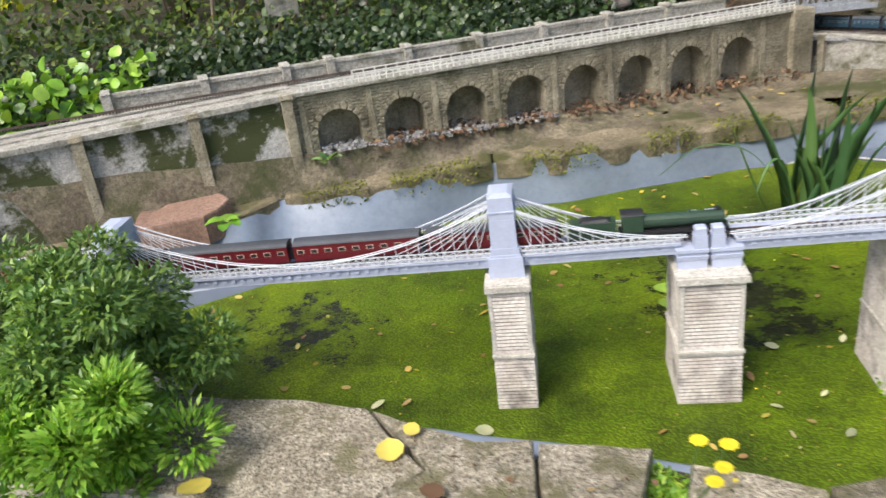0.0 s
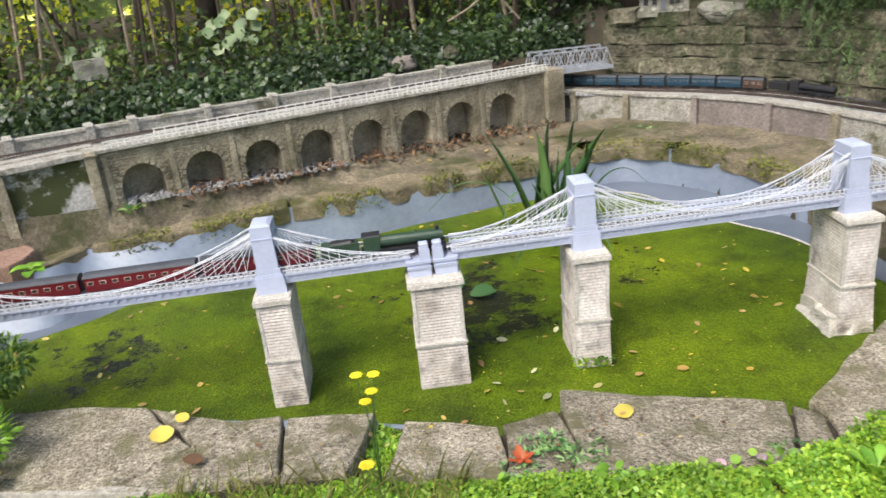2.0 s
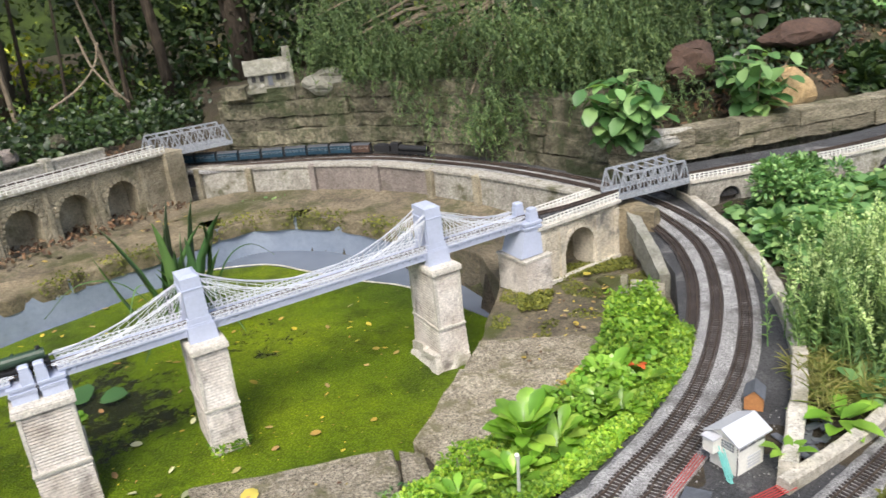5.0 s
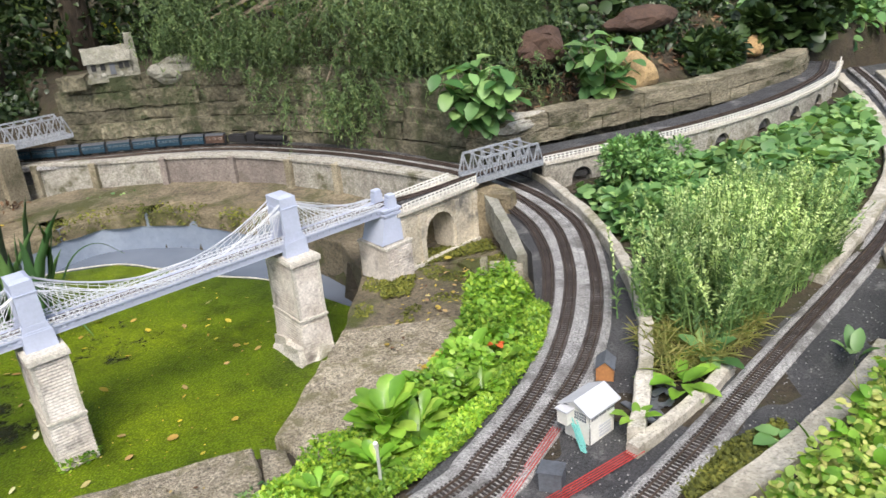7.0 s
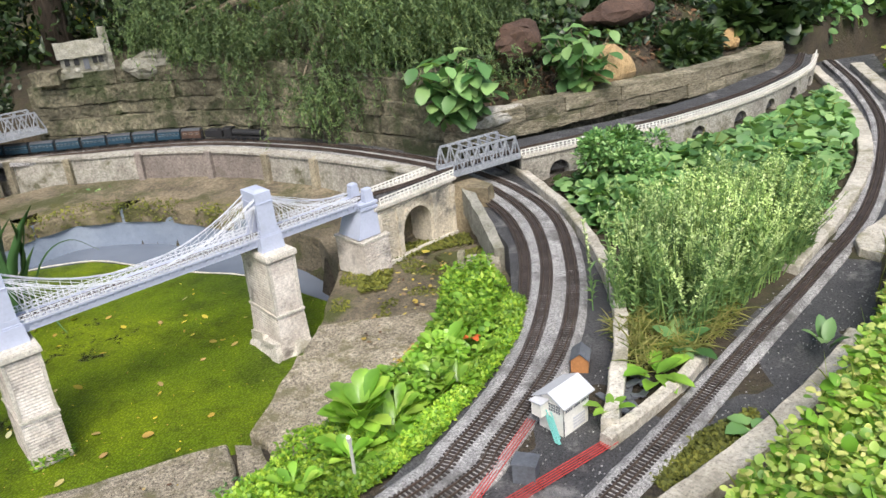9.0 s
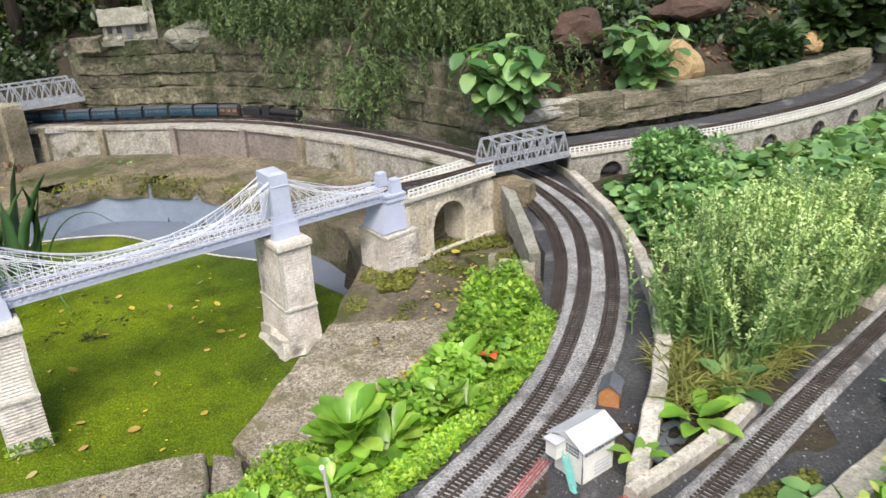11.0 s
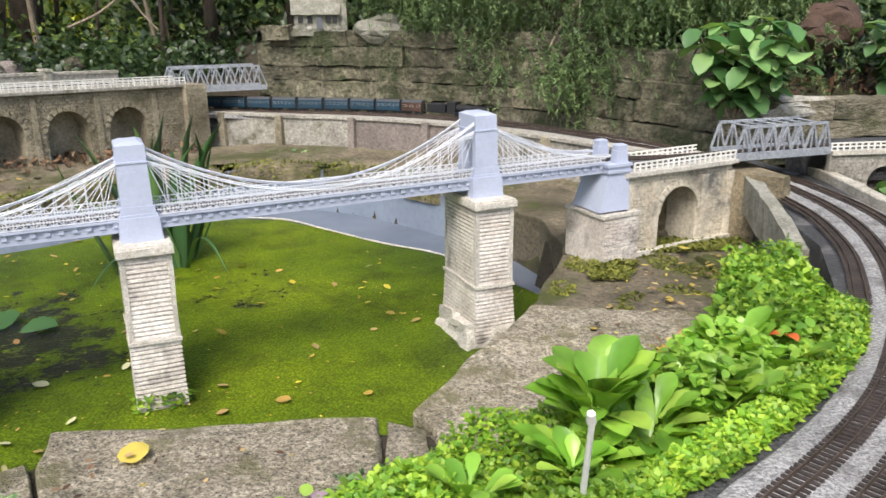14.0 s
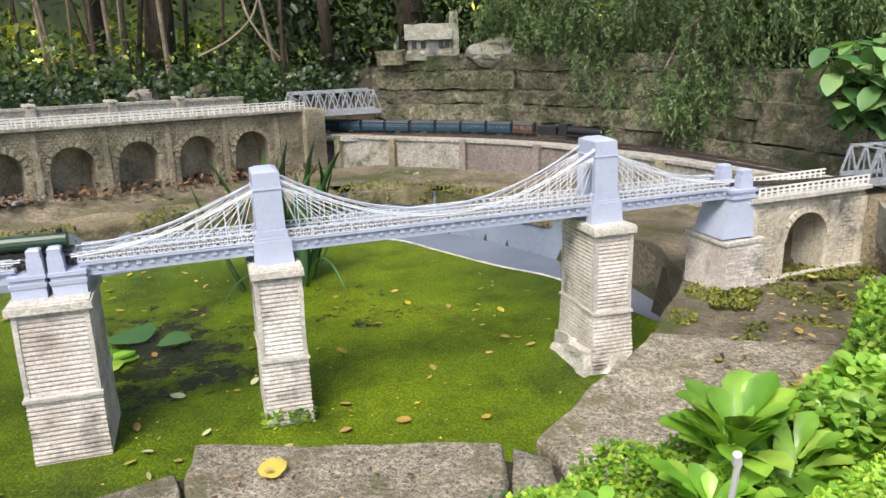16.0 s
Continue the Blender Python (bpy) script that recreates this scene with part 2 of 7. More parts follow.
L_YELLEAF = leafy("yellow_fallen_leaf", [(0.55, 0.42, 0.06), (0.66, 0.54, 0.12)], 0.6, 0.15, 12)
L_PALE_SPOT = leafy("pale_spot", [(0.55, 0.56, 0.34), (0.66, 0.64, 0.42)], 0.6, 0.15, 9)
L_ORANGE = leafy("orange_red_leaves", [(0.62, 0.09, 0.03), (0.70, 0.18, 0.05)], 0.5, 0.2, 9)
L_VARI = leafy("variegated_leaves", [(0.07, 0.14, 0.04), (0.13, 0.21, 0.08), (0.26, 0.32, 0.17)], 0.5, 0.15, 9)
L_OLIVE = leafy("olive_moss", [(0.07, 0.085, 0.015), (0.13, 0.145, 0.022), (0.21, 0.215, 0.035)], 0.8, 0.1, 6)
L_PINK = leafy("pink_petals", [(0.62, 0.38, 0.55), (0.7, 0.5, 0.62)], 0.5, 0.2, 9)
L_STRAW = leafy("dry_grass", [(0.24, 0.28, 0.07), (0.38, 0.36, 0.14), (0.16, 0.24, 0.05)], 0.7, 0.2, 6)


# ---- mesh helpers ----
def box(bm, c, s, rz=0.0, top=1.0):
    """A box at centre c of size s, turned rz degrees; top: how wide its top is against its foot."""
    rot = Matrix.Rotation(radians(rz), 3, "Z")
    vs = []
    for z in (-1, 1):
        k = top if z > 0 else 1.0
        for x, y in ((-1, -1), (1, -1), (1, 1), (-1, 1)):
            vs.append(bm.verts.new(Vector(c) + rot @ Vector((x * s[0] / 2 * k, y * s[1] / 2 * k, z * s[2] / 2))))
    for f in ((3, 2, 1, 0), (4, 5, 6, 7), (0, 1, 5, 4), (1, 2, 6, 5), (2, 3, 7, 6), (3, 0, 4, 7)):
        bm.faces.new([vs[i] for i in f])
    return vs


def prism(bm, pts, z0, z1, inset=0.0):
    """An upright prism over a polygon; inset narrows its top."""
    c = sum((Vector(p) for p in pts), Vector((0, 0))) / len(pts)
    lo = [bm.verts.new((p[0], p[1], z0)) for p in pts]
    hi = [bm.verts.new((*(Vector(p) + (c - Vector(p)) * inset), z1)) for p in pts]
    n = len(pts)
    for i in range(n):
        bm.faces.new((lo[i], lo[(i + 1) % n], hi[(i + 1) % n], hi[i]))
    bm.faces.new(hi)
    bm.faces.new(lo[::-1])


def tube(bm, pts, r0, r1=None, n=6):
    """A round bar along a line of points."""
    r1 = r0 if r1 is None else r1
    pts = [Vector(p) for p in pts]
    rings = []
    for i, p in enumerate(pts):
        d = (pts[min(i + 1, len(pts) - 1)] - pts[max(i - 1, 0)]).normalized()
        a = d.orthogonal().normalized() if abs(d.z) > 0.95 else d.cross(Vector((0, 0, 1))).normalized()
        b = d.cross(a)
        r = r0 + (r1 - r0) * i / max(1, len(pts) - 1)
        rings.append([bm.verts.new(p + (a * math.cos(2 * math.pi * k / n) + b * math.sin(2 * math.pi * k / n)) * r) for k in range(n)])
    for u, v in zip(rings, rings[1:]):
        for k in range(n):
            bm.faces.new((u[k], u[(k + 1) % n], v[(k + 1) % n], v[k]))
    bm.faces.new(rings[0][::-1])
    bm.faces.new(rings[-1])


def sweep(bm, line, prof, closed=True):
    """A profile of (side, up) swept along a line of points, side being to the line's left."""
    pts = [Vector(p) for p in line]
    rings = []
    for i, p in enumerate(pts):
        d = pts[min(i + 1, len(pts) - 1)] - pts[max(i - 1, 0)]
        left = Vector((-d.y, d.x, 0)).normalized()
        rings.append([bm.verts.new(p + left * s + Vector((0, 0, u))) for s, u in prof])
    k = len(prof)
    for u, v in zip(rings, rings[1:]):
        for j in range(k if closed else k - 1):
            bm.faces.new((u[j], v[j], v[(j + 1) % k], u[(j + 1) % k]))
    if closed:
        bm.faces.new(rings[0])
        bm.faces.new(rings[-1][::-1])


def spline(pts, step=0.03):
    """A smooth line (Catmull-Rom) through points, resampled."""
    P = [Vector((*p, 0)) if len(p) == 2 else Vector(p) for p in pts]
    P = [P[0] * 2 - P[1]] + P + [P[-1] * 2 - P[-2]]
    out = []
    for a, b, c, d in zip(P, P[1:], P[2:], P[3:]):
        n = max(2, int((c - b).length / step))
        for i in range(n):
            t = i / n
            out.append(0.5 * ((2 * b) + (c - a) * t + (2 * a - 5 * b + 4 * c - d) * t * t + (3 * b - a - 3 * c + d) * t ** 3))
    out.append(P[-2])
    return out


def along(line, gap, start=0.0):
    """Places and headings every gap along a line."""
    out, need = [], start
    for a, b in zip(line, line[1:]):
        d = (b - a).length
        while need <= d:
            out.append((a + (b - a) * (need / d), math.atan2(b.y - a.y, b.x - a.x)))
            need += gap
        need -= d
    return out


def inside(pts, x, y):
    hit, n = False, len(pts)
    for i in range(n):
        (x1, y1), (x2, y2) = pts[i][:2], pts[(i + 1) % n][:2]
        if (y1 > y) != (y2 > y) and x < (x2 - x1) * (y - y1) / (y2 - y1) + x1:
            hit = not hit
    return hit


def scatter(pts, n, rng):
    """n random places in a polygon."""
    xs, ys = [p[0] for p in pts], [p[1] for p in pts]
    out = []
    while len(out) < n:
        x, y = rng.uniform(min(xs), max(xs)), rng.uniform(min(ys), max(ys))
        if inside(pts, x, y):
            out.append((x, y))
    return out


def rough(bm, amount, scale, seed=0.0, cut=0):
    """Unevenness: cuts the faces and moves the vertices by noise."""
    if cut:
        bmesh.ops.subdivide_edges(bm, edges=bm.edges[:], cuts=cut, use_grid_fill=True)
    for v in bm.verts:
        v.co += noise.noise_vector(v.co * scale + Vector((seed, seed * 1.7, 0))) * amount


def mesh_of(name, bm, material, smooth=False):
    bmesh.ops.recalc_face_normals(bm, faces=bm.faces[:])
    me = bpy.data.meshes.new(name)
    bm.to_mesh(me)
    bm.free()
    me.materials.append(material)
    if smooth:
        me.polygons.foreach_set("use_smooth", [True] * len(me.polygons))
    return me


def thing(name, at=(0, 0, 0), label="", category="", group="", kind="", rz=0.0):
    ob = new(name)
    ob.matrix_basis = pose(*at, 0, 0, rz)
    return tagged(ob, label, category, group, kind)


def world_of(ob):
    return (world_of(ob.parent) @ ob.matrix_parent_inverse if ob.parent else Matrix.Identity(4)) @ ob.matrix_basis


def part(name, bm, material, parent, label="", world=False, smooth=False, kind=""):
    """One mesh under a thing or a part; world: the mesh is laid out in the plan, not about its parent."""
    me = mesh_of(name, bm, material, smooth) if isinstance(bm, bmesh.types.BMesh) else bm
    ob = new(name, me)
    ob.parent = parent
    if world:
        ob.matrix_parent_inverse = world_of(parent).inverted()
    return tagged(ob, label, kind=kind)


def solid(name, bm, material, label, category, group="", kind="", smooth=False):
    """A thing that is one mesh, laid out in the plan."""
    return tagged(new(name, mesh_of(name, bm, material, smooth)), label, category, group, kind)


def leaf_mesh(name, base, along_, normal, length, width, material, shape=((0.0, 0.05), (0.35, 0.5), (0.75, 0.36), (1.0, 0.0)), curl=0.25, fold=0.15):
    """Many leaves in one mesh. base, along_, normal: arrays of n x 3; length, width: arrays of n."""
    a = along_ / np.linalg.norm(along_, axis=1, keepdims=True)
    s = np.cross(a, normal)
    s /= np.linalg.norm(s, axis=1, keepdims=True) + 1e-9
    nn = np.cross(s, a)
    verts, faces, idx = [], [], []
    for i, (t, w) in enumerate(shape):
        row = []
        for side in ((0,) if w == 0 else (-1, 0, 1)):
            verts.append((t, side * w, -curl * t * t + fold * abs(side) * w))
            row.append(len(verts) - 1)
        idx.append(row)
    for u, v in zip(idx, idx[1:]):
        if len(u) == 3 and len(v) == 3:
            faces += [(u[0], u[1], v[1], v[0]), (u[1], u[2], v[2], v[1])]
        elif len(v) == 1:
            faces += [(u[0], u[1], v[0]), (u[1], u[2], v[0])]
        else:
            faces += [(u[0], v[1], v[0]), (u[0], v[2], v[1])]
    V = np.array(verts)
    n, k = len(base), len(verts)
    L, W = np.asarray(length)[:, None, None], np.asarray(width)[:, None, None]
    co = base[:, None, :] + a[:, None, :] * (V[None, :, 0:1] * L) + s[:, None, :] * (V[None, :, 1:2] * W) + nn[:, None, :] * (V[None, :, 2:3] * L)
    sizes = np.array([len(f) for f in faces])
    flat = np.concatenate([np.array(f) for f in faces])
    me = bpy.data.meshes.new(name)
    me.vertices.add(n * k)
    me.vertices.foreach_set("co", co.astype(np.float32).ravel())
    loops = (flat[None, :] + (np.arange(n) * k)[:, None]).ravel()
    me.loops.add(len(loops))
    me.loops.foreach_set("vertex_index", loops.astype(np.int32))
    total = np.tile(sizes, n)
    me.polygons.add(len(total))
    me.polygons.foreach_set("loop_start", np.concatenate(([0], np.cumsum(total)[:-1])).astype(np.int32))
    me.polygons.foreach_set("use_smooth", np.ones(len(total), dtype=bool))
    me.update(calc_edges=True)
    me.validate()
    me.materials.append(material)
    return me


PADDLE = ((0.0, 0.07), (0.25, 0.14), (0.5, 0.34), (0.75, 0.47), (0.92, 0.32), (1.0, 0.0))
OVAL = ((0.0, 0.06), (0.3, 0.42), (0.65, 0.46), (0.9, 0.24), (1.0, 0.0))
ROUND = ((0.0, 0.15), (0.2, 0.48), (0.5, 0.58), (0.8, 0.4), (1.0, 0.0))
SPEAR = ((0.0, 0.12), (0.4, 0.5), (1.0, 0.0))
BLADE = ((0.0, 0.5), (0.3, 0.5), (0.6, 0.42), (0.85, 0.25), (1.0, 0.0))


def directions(n, rng, up=0.0, spread=1.0):
    d = rng.normal(size=(n, 3)) * spread
    d[:, 2] += up
    return d / (np.linalg.norm(d, axis=1, keepdims=True) + 1e-9)


def clumps(n, centres, radius, rng, flat=0.7):
    """Places in round clumps about centres."""
    c = np.array(centres)[rng.integers(0, len(centres), n)]
    d = rng.normal(size=(n, 3))
    d /= np.linalg.norm(d, axis=1, keepdims=True)
    r = radius * rng.uniform(0.35, 1.0, (n, 1)) ** 0.6
    d[:, 2] *= flat
    return c + d * r, d


# ---- the ground, the pond and its edges ----
# the worn front edge of the ledge round the back of the pond
EDGE = [(-2.4, 2.36), (-1.75, 2.56), (-1.34, 2.68), (-1.22, 2.87), (-0.87, 2.94), (-0.55, 3.08), (-0.35, 3.17), (-0.06, 3.18), (0.23, 3.29), (0.42, 3.34), (0.68, 3.44), (0.90, 3.47), (1.18, 3.58), (1.38, 3.60), (1.58, 3.46), (1.73, 3.28), (1.87, 2.98), (1.96, 2.75), (2.03, 2.5), (2.06, 2.3), (1.98, 1.98)]
NEAR_SIDE = [(1.80, 1.60), (1.32, 1.10), (1.1, 1.02), (0.4, 1.05), (-0.3, 1.3), (-1.0, 1.45), (-1.8, 1.6)]
ALGAE = [(-1.8, 2.1), (-1.45, 2.33), (-1.13, 2.54), (-0.9, 2.78), (-0.55, 3.01), (-0.35, 3.12), (-0.06, 3.15), (0.23, 3.26), (0.42, 3.31), (0.68, 3.41), (0.9, 3.44), (1.07, 3.5), (1.36, 3.36), (1.5, 3.12), (1.66, 2.83), (1.815, 2.6), (1.9, 2.3), (1.97, 1.98)] + NEAR_SIDE
BASIN = [(x, y + 0.07) for x, y in EDGE[1:]] + [(x, y - 0.05) for x, y in NEAR_SIDE]


def ground_height(x, y):
    """The soil under everything: a basin for the pond, a bank behind."""
    z = 0.14
    z += 0.16 * min(1, max(0, (1.0 - y) / 0.35)) * min(1, max(0, (x - 0.6) / 0.5))
    if inside(ALGAE, x, y) or inside(BASIN, x, y):
        z = -0.12
    back = (y - 2.99) - 0.541 * (x + 1.146)
    if x < 1.5 and back > 0.34:
        z = 0.44 + 0.20 * min(1.0, max(0.0, (back - 0.3) / 1.6))
    if x >= 1.5:
        ridge = np.interp(x, [1.5, 1.9, 2.3, 2.55, 2.75, 2.95, 3.3, 4.2, 5.2, 7.0], [4.6, 4.35, 3.85, 3.5, 2.9, 2.5, 2.42, 2.25, 2.15, 2.3])
        if y > ridge:
            z = 0.50 + (0.42 if x > 2.9 else 0.16) * min(1.0, (y - ridge) / 0.9)
    if x > 2.75 and y < 2.1:
        z = max(z, 0.22)
    return z + 0.02 * noise.noise(Vector((x * 4, y * 4, 0)))


def build_ground():
    xs = [-400, -60, -12, -6] + [round(-3.2 + 0.06 * i, 3) for i in range(171)] + [9, 14, 60, 400]
    ys = [-400, -60, -10, -3] + [round(-1.6 + 0.06 * i, 3) for i in range(146)] + [9, 14, 60, 400]
    bm = bmesh.new()
    grid = [[bm.verts.new((x, y, ground_height(x, y))) for x in xs] for y in ys]
    for a, b in zip(grid, grid[1:]):
        for i in range(len(xs) - 1):
            bm.faces.new((a[i], a[i + 1], b[i + 1], b[i]))
    solid("ground", bm, M_SOIL, "dark bare garden soil with moss and rotting leaves", "ground", kind="structure", smooth=True)


build_ground()


def water_material():
    """Duckweed: a bright green skin of tiny discs, with dark wet gaps."""
    m = bpy.data.materials.new("duckweed_water")
    nt, p = nodes_of(m)
    geo = nt.nodes.new("ShaderNodeNewGeometry")
    pos = geo.outputs["Position"]
    n1 = node(nt, "ShaderNodeTexNoise", Scale=1.6, Detail=5.0, Roughness=0.55)
    n2 = node(nt, "ShaderNodeTexVoronoi", Scale=170.0)
    n3 = node(nt, "ShaderNodeTexNoise", Scale=11.0, Detail=10.0, Roughness=0.86)
    for n in (n1, n2, n3):
        nt.links.new(pos, n.inputs["Vector"])
    col = ramp(nt, n1.outputs[0], [(0.34, (0.062, 0.105, 0.003)), (0.5, (0.125, 0.190, 0.004)), (0.66, (0.205, 0.275, 0.006))])
    col = mixed(nt, 1.0, col, ramp(nt, n2.outputs["Distance"], [(0.05, (1.25, 1.25, 1.15)), (0.6, (0.55, 0.56, 0.5))]), "MULTIPLY")
    n5 = node(nt, "ShaderNodeTexNoise", Scale=6.0, Detail=8.0, Roughness=0.7)
    nt.links.new(pos, n5.inputs["Vector"])
    col = mixed(nt, 1.0, col, ramp(nt, n5.outputs[0], [(0.36, (0.5, 0.52, 0.5)), (0.52, (1.0, 1.0, 1.0)), (0.70, (1.22, 1.18, 1.3))]), "MULTIPLY")
    # open gaps lie in two patches of the pond
    gap = None
    for cx, cy, r, much in ((-0.93, 2.18, 0.45, 0.15), (0.40, 2.5, 0.60, 0.145), (0.50, 2.12, 0.40, 0.11), (1.12, 2.5, 0.32, 0.11)):
        d = nt.nodes.new("ShaderNodeVectorMath")
        d.operation = "DISTANCE"
        nt.links.new(pos, d.inputs[0])
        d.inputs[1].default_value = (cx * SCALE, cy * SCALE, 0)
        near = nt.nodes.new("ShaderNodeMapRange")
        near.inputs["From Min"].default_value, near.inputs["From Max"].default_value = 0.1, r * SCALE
        near.inputs["To Min"].default_value, near.inputs["To Max"].default_value = much, 0.0
        nt.links.new(d.outputs["Value"], near.inputs["Value"])
        if gap is None:
            gap = near.outputs[0]
        else:
            a = nt.nodes.new("ShaderNodeMath")
            a.operation = "ADD"
            nt.links.new(gap, a.inputs[0])
            nt.links.new(near.outputs[0], a.inputs[1])
            gap = a.outputs[0]
    a = nt.nodes.new("ShaderNodeMath")
    a.operation = "ADD"
    nt.links.new(n3.outputs[0], a.inputs[0])
    nt.links.new(gap, a.inputs[1])
    hole = ramp(nt, a.outputs[0], [(0.635, (0, 0, 0)), (0.665, (1, 1, 1))])
    col = mixed(nt, hole, col, (0.016, 0.018, 0.005))
    nt.links.new(col, p.inputs["Base Color"])
    nt.links.new(ramp(nt, hole, [(0.0, (0.55,) * 3), (1.0, (0.22,) * 3)]), p.inputs["Roughness"])
    p.inputs["Specular IOR Level"].default_value = 0.25
    b = node(nt, "ShaderNodeBump", Strength=0.7, Distance=0.004)
    nt.links.new(n2.outputs["Distance"], b.inputs["Height"])
    nt.links.new(b.outputs[0], p.inputs["Normal"])
    return m


M_WATER = water_material()
bm = bmesh.new()
bm.faces.new([bm.verts.new((x, y, 0.0)) for x, y in ALGAE])
solid("water", bm, M_WATER, "still pond water covered with bright green duckweed", "water", kind="structure")

# open water beyond the weed, over the painted basin
def open_water():
    m = bpy.data.materials.new("open_water")
    nt, p = nodes_of(m)
    geo = nt.nodes.new("ShaderNodeNewGeometry")
    n1 = node(nt, "ShaderNodeTexNoise", Scale=3.0, Detail=4.0)
    n2 = node(nt, "ShaderNodeTexNoise", Scale=14.0, Detail=2.0)
    for n in (n1, n2):
        nt.links.new(geo.outputs["Position"], n.inputs["Vector"])
    nt.links.new(ramp(nt, n1.outputs[0], [(0.3, (0.105, 0.125, 0.16)), (0.7, (0.16, 0.185, 0.23))]), p.inputs["Base Color"])
    p.inputs["Roughness"].default_value = 0.03
    b = node(nt, "ShaderNodeBump", Strength=0.05, Distance=0.004)
    nt.links.new(n2.outputs[0], b.inputs["Height"])
    nt.links.new(b.outputs[0], p.inputs["Normal"])
    return m


bm = bmesh.new()
bm.faces.new([bm.verts.new((x, y, -0.006)) for x, y in [(x, y + 0.02) for x, y in EDGE[1:]] + NEAR_SIDE])
solid("water", bm, open_water(), "clear still water over the blue-grey basin", "water", kind="structure")

# the painted basin wall, sloping at its left end and upright beyond
bm = bmesh.new()
rows = []
edge_line = spline(EDGE[:18], 0.05)
for k in (-0.35, 0.0, 0.25, 0.5, 0.75, 1.0):
    row = []
    for p in edge_line:
        out = 0.02 + 0.13 * min(1.0, max(0.0, (-0.55 - p.x) / 0.6))
        w = Vector((p.x + 0.25 * out * (1 - k), p.y - out * (1 - k) + 0.012, 0.19 * k))
        row.append(bm.verts.new(w + Vector(noise.noise_vector(w * 6)) * 0.006))
    rows.append(row)
for a, b in zip(rows, rows[1:]):
    for i in range(len(edge_line) - 1):
        bm.faces.new((a[i], a[i + 1], b[i + 1], b[i]))
solid("pond_liner", bm, M_LINER, "blue-grey painted basin wall with hairline cracks above the weed", "pond liner", kind="structure", smooth=True)
bm = bmesh.new()
tube(bm, [Vector((p.x, p.y, 0.003)) for p in spline(ALGAE[10:17], 0.05)], 0.0045, 0.004, 5)
rough(bm, 0.003, 40, 2)
solid("liner_edging", bm, M_CAP, "thin pale crusted line along the edge of the weed", "edging", kind="structure")
# liner strip bared at the near edge
bm = bmesh.new()
sweep(bm, spline([(-0.64, 1.44, 0.13), (-0.42, 1.41, 0.13), (-0.22, 1.37, 0.13), (-0.06, 1.345, 0.13), (0.06, 1.325, 0.12), (0.30, 1.27, 0.11)], 0.04), [(0.05, -0.1), (0.05, 0.02), (0.0, 0.06), (-0.05, 0.06), (-0.05, -0.1)])
solid("pond_liner", bm, M_LINER, "fold of blue-grey pond liner over the near edge", "pond liner", kind="structure", smooth=True)


def slab(name, pts, z0, z1, material, label, category, group="", amount=0.006, seed=0.0, kind=""):
    """A stone slab with a worn, uneven rim."""
    bm = bmesh.new()
    fine = []
    for a, b in zip(pts, pts[1:] + pts[:1]):
        a, b = Vector(a), Vector(b)
        n = max(2, int((b - a).length / 0.035))
        for i in range(n):
            p = a + (b - a) * i / n
            fine.append(p + Vector(noise.noise_vector(Vector((p.x * 9 + seed, p.y * 9, 0)))[:2]) * amount * 1.6)
    c = sum(fine, Vector((0, 0))) / len(fine)
    rings = []
    for k, z in ((1.0, z0), (1.0, z1 - 0.012), (0.985, z1 - 0.003), (0.965, z1), (0.7, z1), (0.35, z1)):
        rings.append([bm.verts.new((*(c + (p - c) * k), z + (0 if z == z0 else noise.noise(Vector((p.x * k * 5, p.y * 5, seed))) * amount))) for p in fine])
    n = len(fine)
    for u, v in zip(rings, rings[1:]):
        for i in range(n):
            bm.faces.new((u[i], u[(i + 1) % n], v[(i + 1) % n], v[i]))
    top = bm.verts.new((*c, z1))
    for i in range(n):
        bm.faces.new((rings[-1][i], rings[-1][(i + 1) % n], top))
    return solid(name, bm, material, label, category, group, kind)


# mossy ledge before the arches, built of long slabs on the basin wall
for i, (a, b, deep) in enumerate(((0, 3, 0.34), (3, 6, 0.36), (6, 9, 0.40), (9, 12, 0.42), (12, 14, 0.46), (14, 17, 0.40), (17, 20, 0.42))):
    front = [Vector(p) for p in EDGE[a:b + 1]]
    way = (front[-1] - front[0]).normalized()
    out = Vector((-way.y, way.x)) * deep
    gap = way * 0.006
    pts = [tuple(front[0] + gap)] + [tuple(p) for p in front[1:-1]] + [tuple(front[-1] - gap), tuple(front[-1] - gap + out), tuple(front[0] + gap + out)]
    slab("ledge_slab", pts, -0.08 if i == 6 else 0.12, 0.21 - 0.004 * i, M_DAMP if i == 6 else M_LEDGE, "long mossy brown stone slab before the arches", "stone slab", "ledge slabs", 0.012, i * 3.1)
slab("ledge_slab", [(-1.66, 2.46), (-1.40, 2.56), (-1.36, 2.72), (-1.47, 2.84), (-1.72, 2.76)], 0.15, 0.272, M_REDSLAB, "worn red sandstone slab on the bank", "stone slab", "ledge slabs", 0.012, 7.7)
bm = bmesh.new()
foot = [(-2.6, 2.2, 0.47), (-1.85, 2.61, 0.43), (-1.15, 2.97, 0.35), (-0.37, 3.40, 0.28), (0.3, 3.76, 0.24), (1.03, 4.15, 0.20), (1.5, 4.12, 0.222), (1.86, 3.85, 0.222), (2.14, 3.52, 0.222), (2.46, 2.82, 0.215), (2.62, 2.1, 0.155)]
rim = [(-2.5, 2.40, 0.20), (-1.75, 2.60, 0.20), (-1.20, 2.90, 0.195), (-0.45, 3.24, 0.195), (0.3, 3.5, 0.195), (0.95, 3.74, 0.19), (1.4, 3.74, 0.19), (1.72, 3.5, 0.185), (1.95, 3.14, 0.18), (2.2, 2.7, 0.15), (2.42, 2.0, 0.13)]
